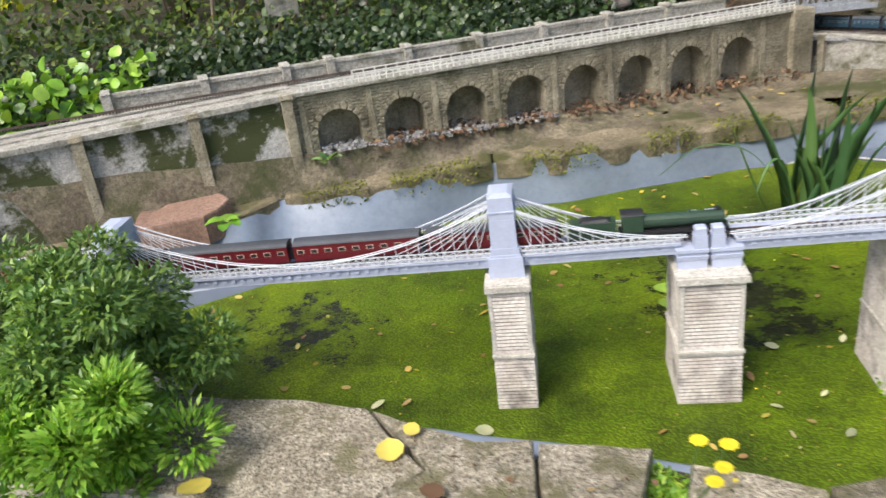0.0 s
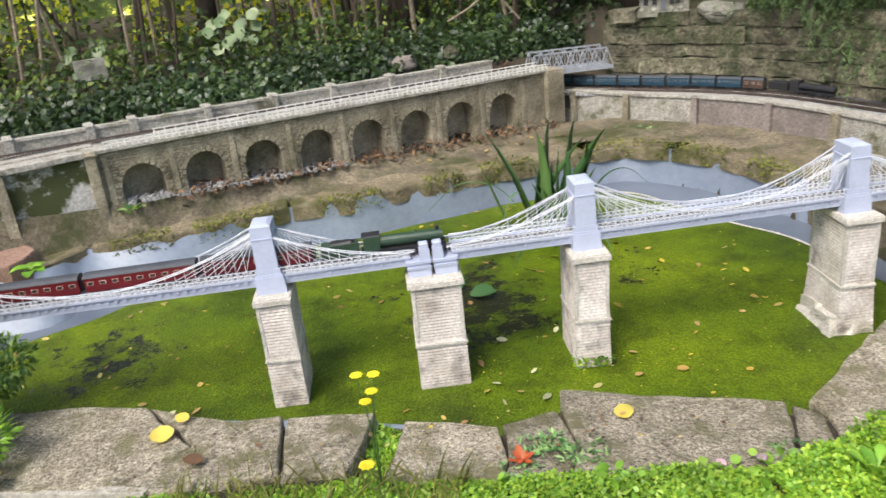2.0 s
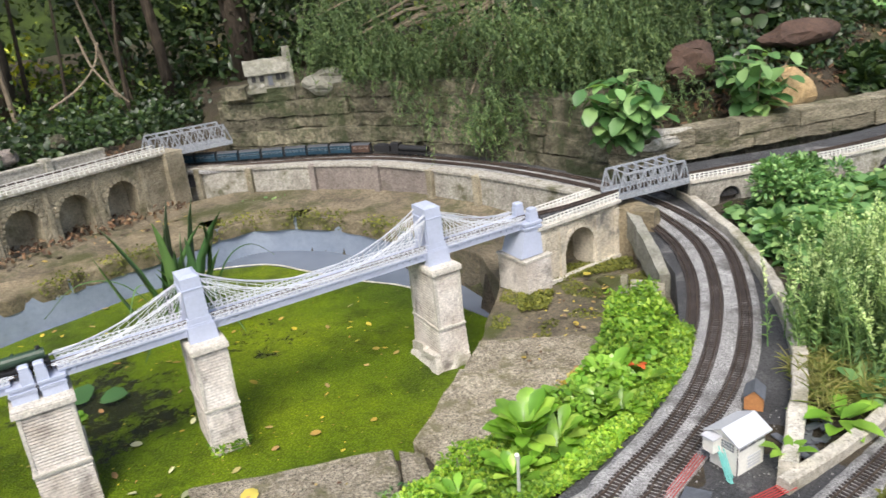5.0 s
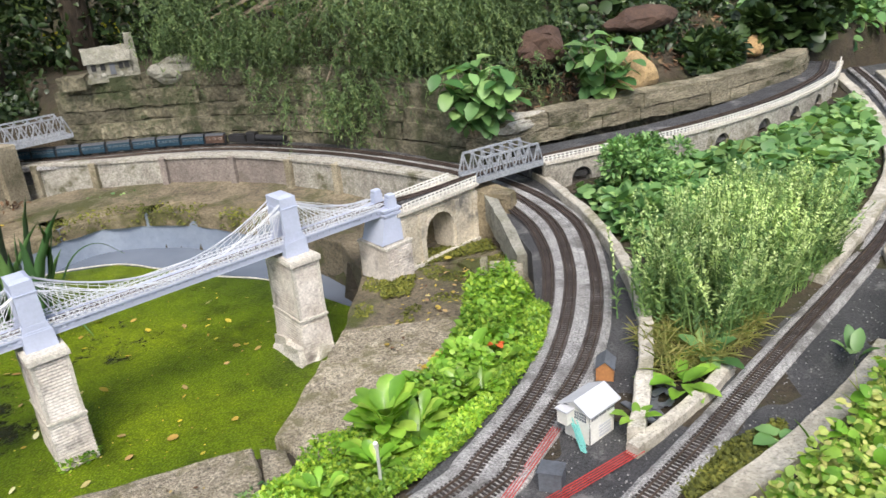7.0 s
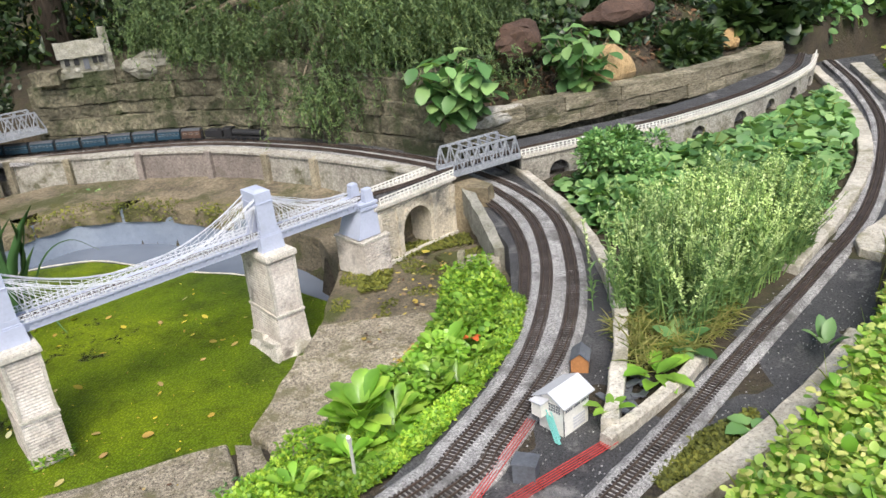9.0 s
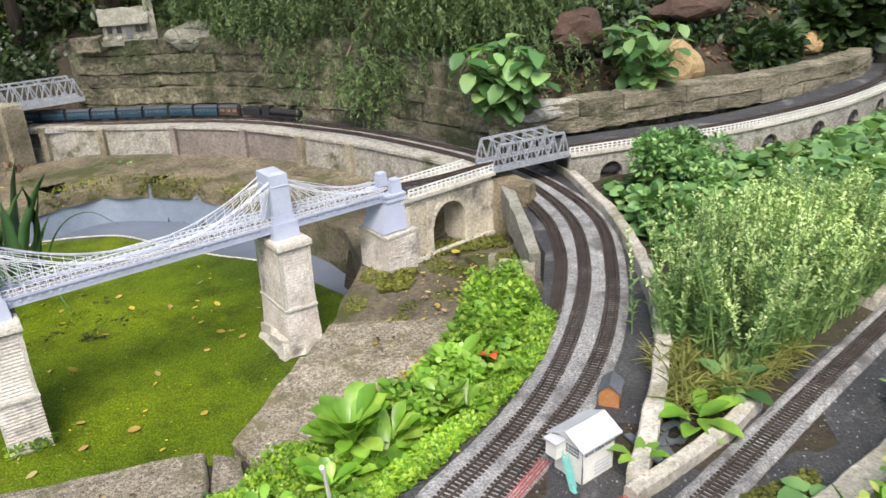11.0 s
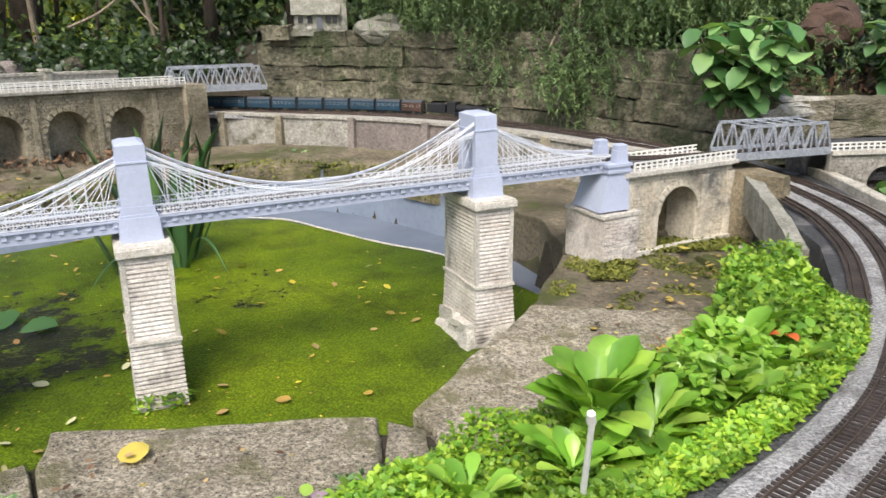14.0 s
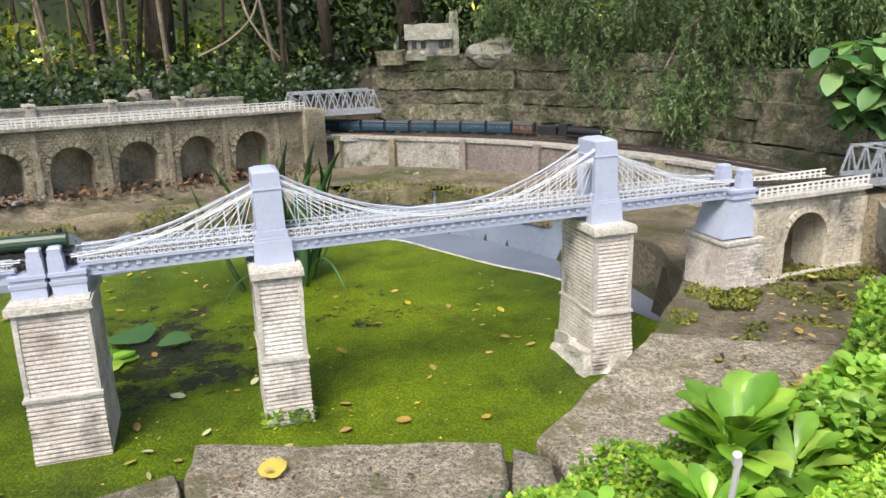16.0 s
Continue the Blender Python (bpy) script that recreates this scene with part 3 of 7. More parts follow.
fa, ra = spline(foot, 0.05), spline(rim, 0.05)
rows = []
for j in range(7):
    row = []
    for i in range(121):
        p, q = fa[int(i * (len(fa) - 1) / 120)], ra[int(i * (len(ra) - 1) / 120)]
        v = p.lerp(q, j / 6)
        row.append(bm.verts.new((v.x, v.y, v.z + 0.012 * noise.noise(v * 9))))
    rows.append(row)
for u, v in zip(rows, rows[1:]):
    for i in range(120):
        bm.faces.new((u[i], v[i], v[i + 1], u[i + 1]))
solid("mud_bank", bm, M_MUD, "damp brown mud bank at the foot of the walls", "mud bank", kind="structure", smooth=True)

# paving before and beside the pond
PAVING = [
    [(-1.05, 1.47), (-0.66, 1.44), (-0.50, 1.40), (-0.335, 1.20), (-0.50, 1.06), (-1.0, 1.14)],
    [(-0.49, 1.40), (-0.24, 1.285), (-0.12, 1.295), (-0.10, 1.06), (-0.34, 1.04), (-0.49, 1.05), (-0.325, 1.20)],
    [(-0.11, 1.295), (0.12, 1.285), (0.06, 1.04), (-0.095, 1.05)],
    [(0.19, 1.27), (0.425, 1.20), (0.43, 1.06), (0.38, 0.96), (0.12, 1.0), (0.17, 1.16)],
    [(0.435, 1.21), (0.575, 1.24), (0.60, 1.08), (0.53, 0.94), (0.39, 0.96), (0.437, 1.05)],
    [(0.60, 1.33), (1.13, 1.17), (1.08, 1.00), (1.02, 0.91), (0.68, 0.95), (0.54, 0.94), (0.61, 1.08), (0.585, 1.22)],
    [(1.14, 1.165), (1.195, 1.11), (1.16, 0.95), (1.03, 0.90), (1.09, 1.00)],
    [(1.20, 1.19), (1.50, 1.46), (1.86, 1.20), (1.55, 0.82), (1.17, 0.92), (1.205, 1.11)],
    [(1.51, 1.475), (1.66, 1.62), (2.03, 1.40), (1.87, 1.21)],
    [(1.67, 1.63), (1.97, 1.98), (2.31, 1.79), (2.18, 1.28), (2.04, 1.41)],
    [(1.98, 1.99), (2.05, 2.2), (2.62, 2.05), (2.6, 1.75), (2.32, 1.8)],
    [(2.19, 1.28), (2.32, 1.79), (2.6, 1.74), (2.5, 1.5), (2.3, 1.25)],
]
bm = bmesh.new()
prism(bm, [(-1.1, 1.42), (-0.5, 1.36), (0.1, 1.25), (0.4, 1.19), (0.6, 1.28), (1.1, 1.15), (1.22, 1.14), (1.68, 1.57), (2.0, 1.93), (2.1, 2.1), (2.6, 2.0), (2.5, 1.4), (1.9, 0.9), (1.2, 0.6), (-1.1, 0.6)], -0.1, 0.155)
prism(bm, [(-1.1, 1.40), (-0.5, 1.33), (0.1, 1.22), (0.05, 1.0), (-1.1, 1.0)], 0.1, 0.222)
prism(bm, [(0.06, 1.30), (0.42, 1.18), (0.6, 1.26), (1.12, 1.14), (1.2, 1.10), (1.2, 0.9), (0.06, 0.95)], 0.1, 0.188)
solid("paving_bed", bm, M_SOIL, "dark soil and moss between the paving slabs", "soil", kind="structure")
for i, pts in enumerate(PAVING):
    z = (0.25, 0.245, 0.235, 0.21, 0.205, 0.21, 0.20, 0.195, 0.175, 0.165, 0.17, 0.175)[i]
    slab("paving_slab", pts, -0.1, z, M_PAVE if i < 9 else M_DAMP, "rough grey-brown paving slab at the pond's edge" if i < 9 else "damp mossy concrete slab beside the arch", "paving slab", "paving round the pond", 0.006, i * 1.9)

# ---- piers ----
def pier_mesh_parts(owner, w, d, h, mid, flare):
    """Brick courses as thin proud layers, a ledge half-way, a cap and a plinth."""
    rng = random.Random(int(w * 1000 + flare * 100))
    bm = bmesh.new()
    z, step = -0.06, 0.0106
    while z < h - 0.022:
        k = 1.0 + (flare * max(0.0, 1 - z / mid) if z < mid else -0.03)
        j = rng.uniform(-0.0012, 0.0012)
        box(bm, (0, 0, z + step / 2), (w * k + j, d * k + j, step - 0.0034), top=0.985)
        box(bm, (0, 0, z + step), (w * k - 0.008, d * k - 0.008, 0.0038))
        z += step
    part("brickwork", bm, M_PIER, owner, kind="stuff")
    for x in (-1, 1):
        for y in (-1, 1):
            bm = bmesh.new()
            box(bm, (x * (w / 2 * 0.97 - 0.004), y * (d / 2 * 0.97 - 0.004), (h + mid) / 2 - 0.01), (0.011, 0.011, h - mid - 0.02))
            rough(bm, 0.002, 60, x + y, 3)
            part("corner", bm, M_CAP, owner)
    bm = bmesh.new()
    box(bm, (0, 0, mid), (w * 1.05, d * 1.05, 0.008))
    rough(bm, 0.002, 40, 1, 3)
    part("string_course", bm, M_CAP, owner)
    bm = bmesh.new()
    box(bm, (0, 0, h - 0.011), (w * 1.10, d * 1.08, 0.016))
    box(bm, (0, 0, h - 0.0015), (w * 1.04, d * 1.03, 0.005))
    rough(bm, 0.0022, 40, 2, 3)
    part("cap", bm, M_CAP, owner)
    if flare > 0.1:
        bm = bmesh.new()
        box(bm, (-0.012, -0.006, 0.005), (w * 1.5, d * 1.22, 0.11), top=0.74)
        rough(bm, 0.016, 24, 5, 6)
        part("foot", bm, M_CAP, owner, "rough white cement foot")


def axis_y(x):
    return 1.817 + 0.040 * (x + 0.2)


CLIMB = 0.0135
PIERS = [(-1.235, 0.105, 0.19, 0.02), (-0.195, 0.105, 0.19, 0.02), (0.30, 0.157, 0.20, 0.03), (0.782, 0.110, 0.20, 0.03), (1.645, 0.112, 0.20, 0.12)]
for i, (x, w, d, fl) in enumerate(PIERS):
    h = 0.378 + CLIMB * (x + 0.195) - (0.012 if i == 2 else 0.0)
    p = thing("bridge_pier", (x, axis_y(x), 0), ["narrow pale brick pier standing in duckweed", "narrow pale brick pier standing in duckweed", "broad pale brick pier under the paired anchor blocks", "pale brick pier with a stained mossy foot", "tall pale brick pier with a flared cement foot"][i], "pier", "bridge piers", rz=2.3)
    pier_mesh_parts(p, w, d, h, 0.155 if i == 2 else 0.168, fl)

# ---- the suspension bridge ----
bridge = thing("suspension_bridge", (-0.195, axis_y(-0.195), 0.378), "grey-blue model suspension bridge with pale lattice railings and cables", "bridge", rz=2.3)
bridge.matrix_basis = pose(-0.195, axis_y(-0.195), 0.378, 0, -math.degrees(math.atan(CLIMB)), 2.3)


def tower_mesh():
    """A portal tower: flared foot, two legs, a closed top with a shallow hipped cap."""
    w, d, leg = 0.066, 0.105, 0.020
    legs = []
    for s in (-1, 1):
        bm = bmesh.new()
        legs.append(bm)
        box(bm, (0, s * (d / 2 - leg / 2), 0.03), (0.092, leg + 0.012, 0.06), top=0.93)
        box(bm, (0, s * (d / 2 - leg / 2), 0.0635), (0.080, leg + 0.006, 0.007))
        box(bm, (0, s * (d / 2 - leg / 2), 0.0765), (0.074, leg + 0.002, 0.019))
        box(bm, (0, s * (d / 2 - leg / 2), 0.127), (w, leg, 0.082), top=0.97)
    bm = bmesh.new()
    box(bm, (0, 0, 0.178), (w * 0.965, d * 0.985, 0.020))
    box(bm, (0, 0, 0.190), (w * 1.03, d * 1.02, 0.004))
    box(bm, (0, 0, 0.211), (w * 0.955, d * 0.96, 0.038), top=0.98)
    box(bm, (0, 0, 0.2335), (w * 0.93, d * 0.94, 0.007), top=0.6)
    for b in [bm] + legs:
        for v in b.verts:
            v.co.z *= 0.935
    return mesh_of("tower", bm, M_BLUE), [mesh_of("leg", b, M_BLUE) for b in legs]


def anchor_meshes(way):
    """A stepped block under two short posts that stand at the joint; way: on which side the joint is."""
    bm = bmesh.new()
    box(bm, (0, 0, 0.014), (0.070, 0.118, 0.028))
    box(bm, (0, 0, 0.033), (0.074, 0.122, 0.010), top=1.03)
    box(bm, (0, 0, 0.043), (0.070, 0.118, 0.010))
    box(bm, (0, 0, 0.052), (0.078, 0.126, 0.008))
    post = bmesh.new()
    box(post, (way * 0.020, 0, 0.074), (0.034, 0.030, 0.036), top=0.92)
    box(post, (way * 0.020, 0, 0.100), (0.027, 0.026, 0.016))
    box(post, (way * 0.020, 0, 0.110), (0.029, 0.028, 0.004), top=0.7)
    return mesh_of("anchor_block", bm, M_BLUE), mesh_of("post", post, M_BLUE)


def bx(x):
    """Along the bridge, from the plan's x to the bridge's own."""
    return (x + 0.195) / math.cos(radians(2.3))


def put(name, me, x, z=0.0, label=""):
    ob = part(name, me, None, bridge, label)
    ob.matrix_basis = pose(bx(x), 0, z)
    return ob


TM, LEGS = tower_mesh()
for x in (-1.235, -0.195, 0.782, 1.645):
    crown = put("tower", TM, x)
    for me in LEGS:
        part("leg", me, None, crown)
for x, way in ((-1.70, -1), (0.2595, 1), (0.3405, -1)):
    block_me, post_me = anchor_meshes(way)
    block = put("anchor_block", block_me, x, -0.014)
    for y in (-0.044, 0.044):
        part("post", post_me, None, block).matrix_basis = pose(0, y, 0)
bm = bmesh.new()
tube(bm, [(0, 0, -0.5), (0, 0, 0.5)], 1.0, 1.0, 5)
ROD = mesh_of("rod", bm, M_CABLE)


def rod(name, a, b, r):
    a, b = Vector(a), Vector(b)
    ob = part(name, ROD, None, bridge)
    ob.matrix_basis = Matrix.LocRotScale((a + b) / 2, (b - a).to_track_quat("Z", "Y"), (r, r, (b - a).length))


def span(x0, x1, t0, t1):
    """A span of girder, railings, cables, hangers and stays. t0, t1: whether its ends are towers."""
    a, b = bx(x0), bx(x1)
    ga, gb = a + (0.036 if t0 else 0.026), b - (0.036 if t1 else 0.026)
    mid, length = (ga + gb) / 2, gb - ga
    bm = bmesh.new()
    box(bm, (mid, 0, 0.036), (length, 0.074, 0.028))
    box(bm, (mid, 0, 0.0505), (length, 0.090, 0.005))
    n = int(length / 0.026)
    for i in range(n):
        for s in (-1, 1):
            box(bm, (ga + (i + 0.5) * length / n, s * 0.0385, 0.041), (0.012, 0.006, 0.012), top=0.8)
    part("girder", bm, M_BLUE, bridge)
    for s in (-1, 1):
        bm = bmesh.new()
        y = s * 0.043
        for z in (0.0555, 0.066, 0.078):
            box(bm, (mid, y, z), (length, 0.0025, 0.0022))
        n = int(length / 0.019)
        for i in range(n):
            u, v = ga + i * length / n, ga + (i + 1) * length / n
            tube(bm, [(u, y, 0.055), (v, y, 0.077)], 0.0009, n=4)
            tube(bm, [(u, y, 0.077), (v, y, 0.055)], 0.0009, n=4)
            box(bm, (u, y, 0.066), (0.0022, 0.0028, 0.024))
        part("lattice_railing", bm, M_CABLE, bridge)
        # the main cable, as a parabola
        top, low = 0.184, 0.070
        def z_at(x):
            if t0 and t1:
                k = (x - mid) / (length / 2)
                return low + (top - low) * k * k
            k = (x - a) / (b - a) if t1 else (b - x) / (b - a)
            return low + (top - low) * max(0.0, k) ** 1.9
        pts = [(a + 0.012 + (b - a - 0.024) * i / 28, y, z_at(a + (b - a) * i / 28)) for i in range(29)]
        bm = bmesh.new()
        tube(bm, pts, 0.0021, n=5)
        tube(bm, [(p[0], p[1] * 0.93, p[2] + 0.004) for p in pts], 0.0014, n=4)
        part("main_cable", bm, M_CABLE, bridge)
        n = int(length / 0.03)
        for i in range(1, n):
            x = ga + i * length / n
            if z_at(x) > 0.082:
                rod("hanger", (x, y, 0.054), (x, y, z_at(x)), 0.0011)
        for end, is_tower, way in ((a, t0, 1), (b, t1, -1)):
            if is_tower:
                for i in range(8):
                    reach = 0.065 + 0.030 * i
                    rod("stay", (end + way * 0.03, y, 0.178), (end + way * reach, y, 0.078 if i < 6 else 0.082), 0.0010)


SPANS = [(-1.70, -1.235, 0, 1), (-1.235, -0.195, 1, 1), (-0.195, 0.262, 1, 0), (0.338, 0.782, 0, 1), (0.782, 1.645, 1, 1), (1.645, 2.055, 1, 0)]
for s in SPANS:
    span(*s)
# the end block, a tapered foot against the arch
bm = bmesh.new()
foot_x, head_x, right = bx(1.995), bx(2.028), bx(2.098)
vs = [bm.verts.new(q) for q in ((foot_x, -0.068, -0.086), (right, -0.068, -0.086), (right, 0.068, -0.086), (foot_x, 0.068, -0.086), (head_x, -0.060, 0.024), (right, -0.060, 0.024), (right, 0.060, 0.024), (head_x, 0.060, 0.024))]
for f in ((3, 2, 1, 0), (4, 5, 6, 7), (0, 1, 5, 4), (1, 2, 6, 5), (2, 3, 7, 6), (3, 0, 4, 7)):
    bm.faces.new([vs[i] for i in f])
mid_x = (head_x + right) / 2
for z, grow in ((0.028, 0.012), (0.037, 0.004), (0.046, 0.014)):
    box(bm, (mid_x, 0, z), (right - head_x + grow, 0.120 + grow, 0.0085))
end_block = part("end_block", bm, M_BLUE, bridge)
for s in (-1, 1):
    bm = bmesh.new()
    box(bm, (bx(2.072), s * 0.046, 0.068), (0.040, 0.030, 0.036), top=0.92)
    box(bm, (bx(2.072), s * 0.046, 0.093), (0.032, 0.026, 0.014))
    box(bm, (bx(2.072), s * 0.046, 0.102), (0.034, 0.028, 0.004), top=0.7)
    part("post", bm, M_BLUE, end_block)

# ---- the arched abutment ----
def arched_wall(bm, length, z0, z1, thick, arches, spring, nx=14):
    """A wall along x with round-headed openings; arches: (centre, half-width); spring: the height of the arch's springing."""
    cuts = [0.0]
    for c, r in arches:
        cuts += [c - r, c + r]
    cuts.append(length)
    for i in range(0, len(cuts), 2):
        if cuts[i + 1] - cuts[i] > 1e-4:
            box(bm, ((cuts[i] + cuts[i + 1]) / 2, thick / 2, (z0 + z1) / 2), (cuts[i + 1] - cuts[i], thick, z1 - z0))
    for c, r in arches:
        ring = [(c - r * math.cos(math.pi * k / nx), spring + r * math.sin(math.pi * k / nx)) for k in range(nx + 1)]
        for (xa, za), (xb, zb) in zip(ring, ring[1:]):
            v = [bm.verts.new(q) for q in ((xa, 0, za), (xb, 0, zb), (xb, 0, z1), (xa, 0, z1), (xa, thick, za), (xb, thick, zb), (xb, thick, z1), (xa, thick, z1))]
            for f in ((0, 1, 2, 3), (7, 6, 5, 4), (0, 4, 5, 1), (3, 2, 6, 7)):
                bm.faces.new([v[q] for q in f])
    bmesh.ops.remove_doubles(bm, verts=bm.verts[:], dist=1e-5)


def courses(bm, x0, x1, y, z0, z1, step, arches=(), spring=0, proud=0.003, brick=0.022, seed=1):
    """Low relief of bricks on a wall's face that looks to -y."""
    rng = random.Random(seed)
    z, odd = z0, 0
    while z < z1 - step * 0.5:
        x = x0 - (brick / 2 if odd else 0)
        while x < x1 - 0.002:
            a, b = max(x, x0), min(x + brick, x1)
            c = (a + b) / 2
            clear = all(abs(c - ac) > ar + brick * 0.75 if z < spring else math.hypot(c - ac, z - spring) > ar + 0.016 for ac, ar in arches)
            if clear and b - a > 0.004:
                h = proud * rng.uniform(0.3, 1.0)
                box(bm, (c, y - h / 2, z + step / 2), (b - a - 0.003, h, step - 0.003))
            x += brick
        z += step
        odd ^= 1


def fence_mesh(bm, line, height=0.026, gap=0.022):
    """White fence: posts and two rails along a line of points."""
    for z in (height * 0.5, height * 0.95):
        sweep(bm, [p + Vector((0, 0, z)) for p in line], [(0.0015, -0.0022), (0.0015, 0.0022), (-0.0015, 0.0022), (-0.0015, -0.0022)])
    for p, h in along(line, gap):
        box(bm, (p.x, p.y, p.z + height / 2), (0.005, 0.004, height * 1.05), math.degrees(h))


ab = thing("arched_abutment", (2.10, 1.862, 0.0), "pale brick abutment with one round arch beside the truss bridge", "abutment", rz=7.5)
AR = [(0.215, 0.078)]
bm = bmesh.new()
arched_wall(bm, 0.44, 0.13, 0.415, 0.15, AR, 0.285)
part("wall", bm, M_ABUT, ab)
bm = bmesh.new()
courses(bm, 0.0, 0.44, 0.0, 0.17, 0.405, 0.0105, AR, 0.285, 0.004, 0.03, 3)
part("brickwork", bm, M_ABUT, ab, kind="stuff")
for k in range(13):
    bm = bmesh.new()
    t = math.pi * (k + 0.5) / 13
    c = (0.215 - 0.087 * math.cos(t), -0.003, 0.285 + 0.087 * math.sin(t))
    box(bm, (0, 0, 0), (0.018, 0.009, 0.018))
    o = part("voussoir", bm, M_ABUT, ab)
    o.matrix_basis = pose(*c, 0, math.degrees(t) - 90, 0)
for x in (0.012, 0.115, 0.315, 0.428):
    bm = bmesh.new()
    box(bm, (x, -0.004, 0.27), (0.024, 0.014, 0.24))
    rough(bm, 0.002, 50, x, 3)
    part("pilaster", bm, M_ABUT, ab)
bm = bmesh.new()
box(bm, (0.215, 0.07, 0.42), (0.46, 0.18, 0.012))
rough(bm, 0.002, 40, 4, 3)
part("coping", bm, M_CAP, ab)
# darker ledge material stands in for the shade inside the arch
bm = bmesh.new()
box(bm, (0.215, 0.13, 0.25), (0.17, 0.02, 0.26))
part("recess", bm, M_LEDGE, ab)
bm = bmesh.new()
box(bm, (-0.035, 0.055, 0.235), (0.13, 0.17, 0.145))
part("buttress", bm, M_PIER, ab)
bm = bmesh.new()
courses(bm, -0.098, 0.028, -0.03, 0.165, 0.30, 0.0105, (), 0, 0.004, 0.03, 5)
part("brickwork", bm, M_PIER, ab, kind="stuff")
bm = bmesh.new()
box(bm, (-0.035, 0.055, 0.312), (0.14, 0.18, 0.010))
box(bm, (0.22, -0.008, 0.176), (0.44, 0.02, 0.014))
rough(bm, 0.002, 40, 6, 2)
part("ledge", bm, M_CAP, ab)
for y, x0, x1 in ((0.0, 0.03, 0.45), (0.135, -0.06, 0.42)):
    bm = bmesh.new()
    fence_mesh(bm, [Vector((x0, y, 0.426)), Vector((x1, y, 0.426))])
    part("fence", bm, M_WHITE, ab, "white post and rail fence")

# ---- truss bridges ----
def truss(at, rz, length, width, height, label):
    t = thing("truss_bridge", at, label, "bridge", "truss bridges", rz=rz)
    bm = bmesh.new()
    box(bm, (length / 2, 0, 0.006), (length, width, 0.012))
    for s in (-1, 1):
        box(bm, (length / 2, s * width / 2, 0.012), (length, 0.010, 0.024))
    part("deck", bm, M_STEEL, t)
    n = 7
    for s in (-1, 1):
        y = s * width / 2
        bm = bmesh.new()
        box(bm, (length / 2, y, height), (length * (n - 1) / n, 0.008, 0.009))
        part("top_chord", bm, M_STEEL, t)
        for i in range(n):
            a, b = length * i / n, length * (i + 1) / n
            m = (a + b) / 2
            for p, q in (((a, y, 0.02), (m, y, height)), ((m, y, height), (b, y, 0.02))):
                bm = bmesh.new()
                tube(bm, [p, q], 0.0042, n=4)
                part("diagonal", bm, M_STEEL, t)
            bm = bmesh.new()
            tube(bm, [(m, y, 0.02), (m, y, height)], 0.0028, n=4)
            part("upright", bm, M_STEEL, t)
    for i in range(n - 1):
        bm = bmesh.new()
        tube(bm, [(length * (i + 1) / n, -width / 2, height), (length * (i + 1) / n, width / 2, height)], 0.003, n=4)
        part("cross_beam", bm, M_STEEL, t)
    return t


truss((2.55, 1.985, 0.415), -4.0, 0.37, 0.125, 0.105, "grey steel model truss bridge over the curved tracks")
truss((0.98, 4.36, 0.475), 4.0, 0.52, 0.14, 0.125, "grey steel model truss bridge between long viaduct and rock wall")


def bend(bm, line):
    """Lays a mesh built along x (y to the left) onto a curved line."""
    cum = [0.0]
    for a, b in zip(line, line[1:]):
        cum.append(cum[-1] + (b - a).length)
    for v in bm.verts:
        s = min(max(v.co.x, 0.0), cum[-1])
        i = min(max(0, int(np.searchsorted(cum, s)) - 1), len(line) - 2)
        d = line[i + 1] - line[i]
        p = line[i] + d * ((v.co.x - cum[i]) / (cum[i + 1] - cum[i]))
        left = Vector((-d.y, d.x, 0)).normalized()
        v.co = Vector((p.x, p.y, p.z)) + left * v.co.y + Vector((0, 0, v.co.z))


def length_of(line):
    return sum((b - a).length for a, b in zip(line, line[1:]))


# ---- the long viaduct behind the pond ----
VA = math.degrees(math.atan2(1.18, 2.18))
VS = -0.0285
VTOP = 0.605
via = thing("viaduct", (-1.146, 2.992, 0.0), "long weathered stone viaduct with eight round arches and a white fence", "viaduct", rz=VA)


def on_slope(bm):
    for v in bm.verts:
        v.co.z += VTOP + VS * v.co.x
    return bm


ARCHES = [(0.19 + 0.287 * i, 0.096) for i in range(8)]
bm = bmesh.new()
arched_wall(bm, 2.5, -0.45, -0.012, 0.11, ARCHES, -0.188)
part("wall", on_slope(bm), M_VIA, via)
bm = bmesh.new()
courses(bm, 0.0, 2.5, 0.0, -0.40, -0.02, 0.0135, ARCHES, -0.188, 0.009, 0.021, 8)
part("stonework", on_slope(bm), M_VIA, via, kind="stuff")
for c, r in ARCHES:
    for k in range(11):
        bm = bmesh.new()
        box(bm, (0, 0, 0), (0.020, 0.010, 0.022))
        t = math.pi * (k + 0.5) / 11
        x, z = c - (r + 0.010) * math.cos(t), -0.188 + (r + 0.010) * math.sin(t)
        part("voussoir", bm, M_VIA, via).matrix_basis = pose(x, -0.004, z + VTOP + VS * x, 0, math.degrees(t) - 90, 0)
    for s in (-1, 1):
        bm = bmesh.new()
        box(bm, (c + s * 0.1435, -0.002, -0.22), (0.028, 0.02, 0.37), top=0.85)
        rough(bm, 0.003, 40, c, 2)
        part("pilaster", on_slope(bm), M_VIA, via)
bm = bmesh.new()
box(bm, (1.25, 0.115, -0.25), (2.5, 0.02, 0.44))
part("arch_back", on_slope(bm), M_VIA, via)
bm = bmesh.new()
box(bm, (1.25, 0.1, -0.006), (2.54, 0.25, 0.012))
rough(bm, 0.002, 30, 3, 2)
part("deck", on_slope(bm), M_PALEWALL, via)
line = [Vector((x, -0.012, VTOP + VS * x)) for x in np.linspace(0.06, 2.52, 30)]
bm = bmesh.new()
fence_mesh(bm, line, 0.032, 0.03)
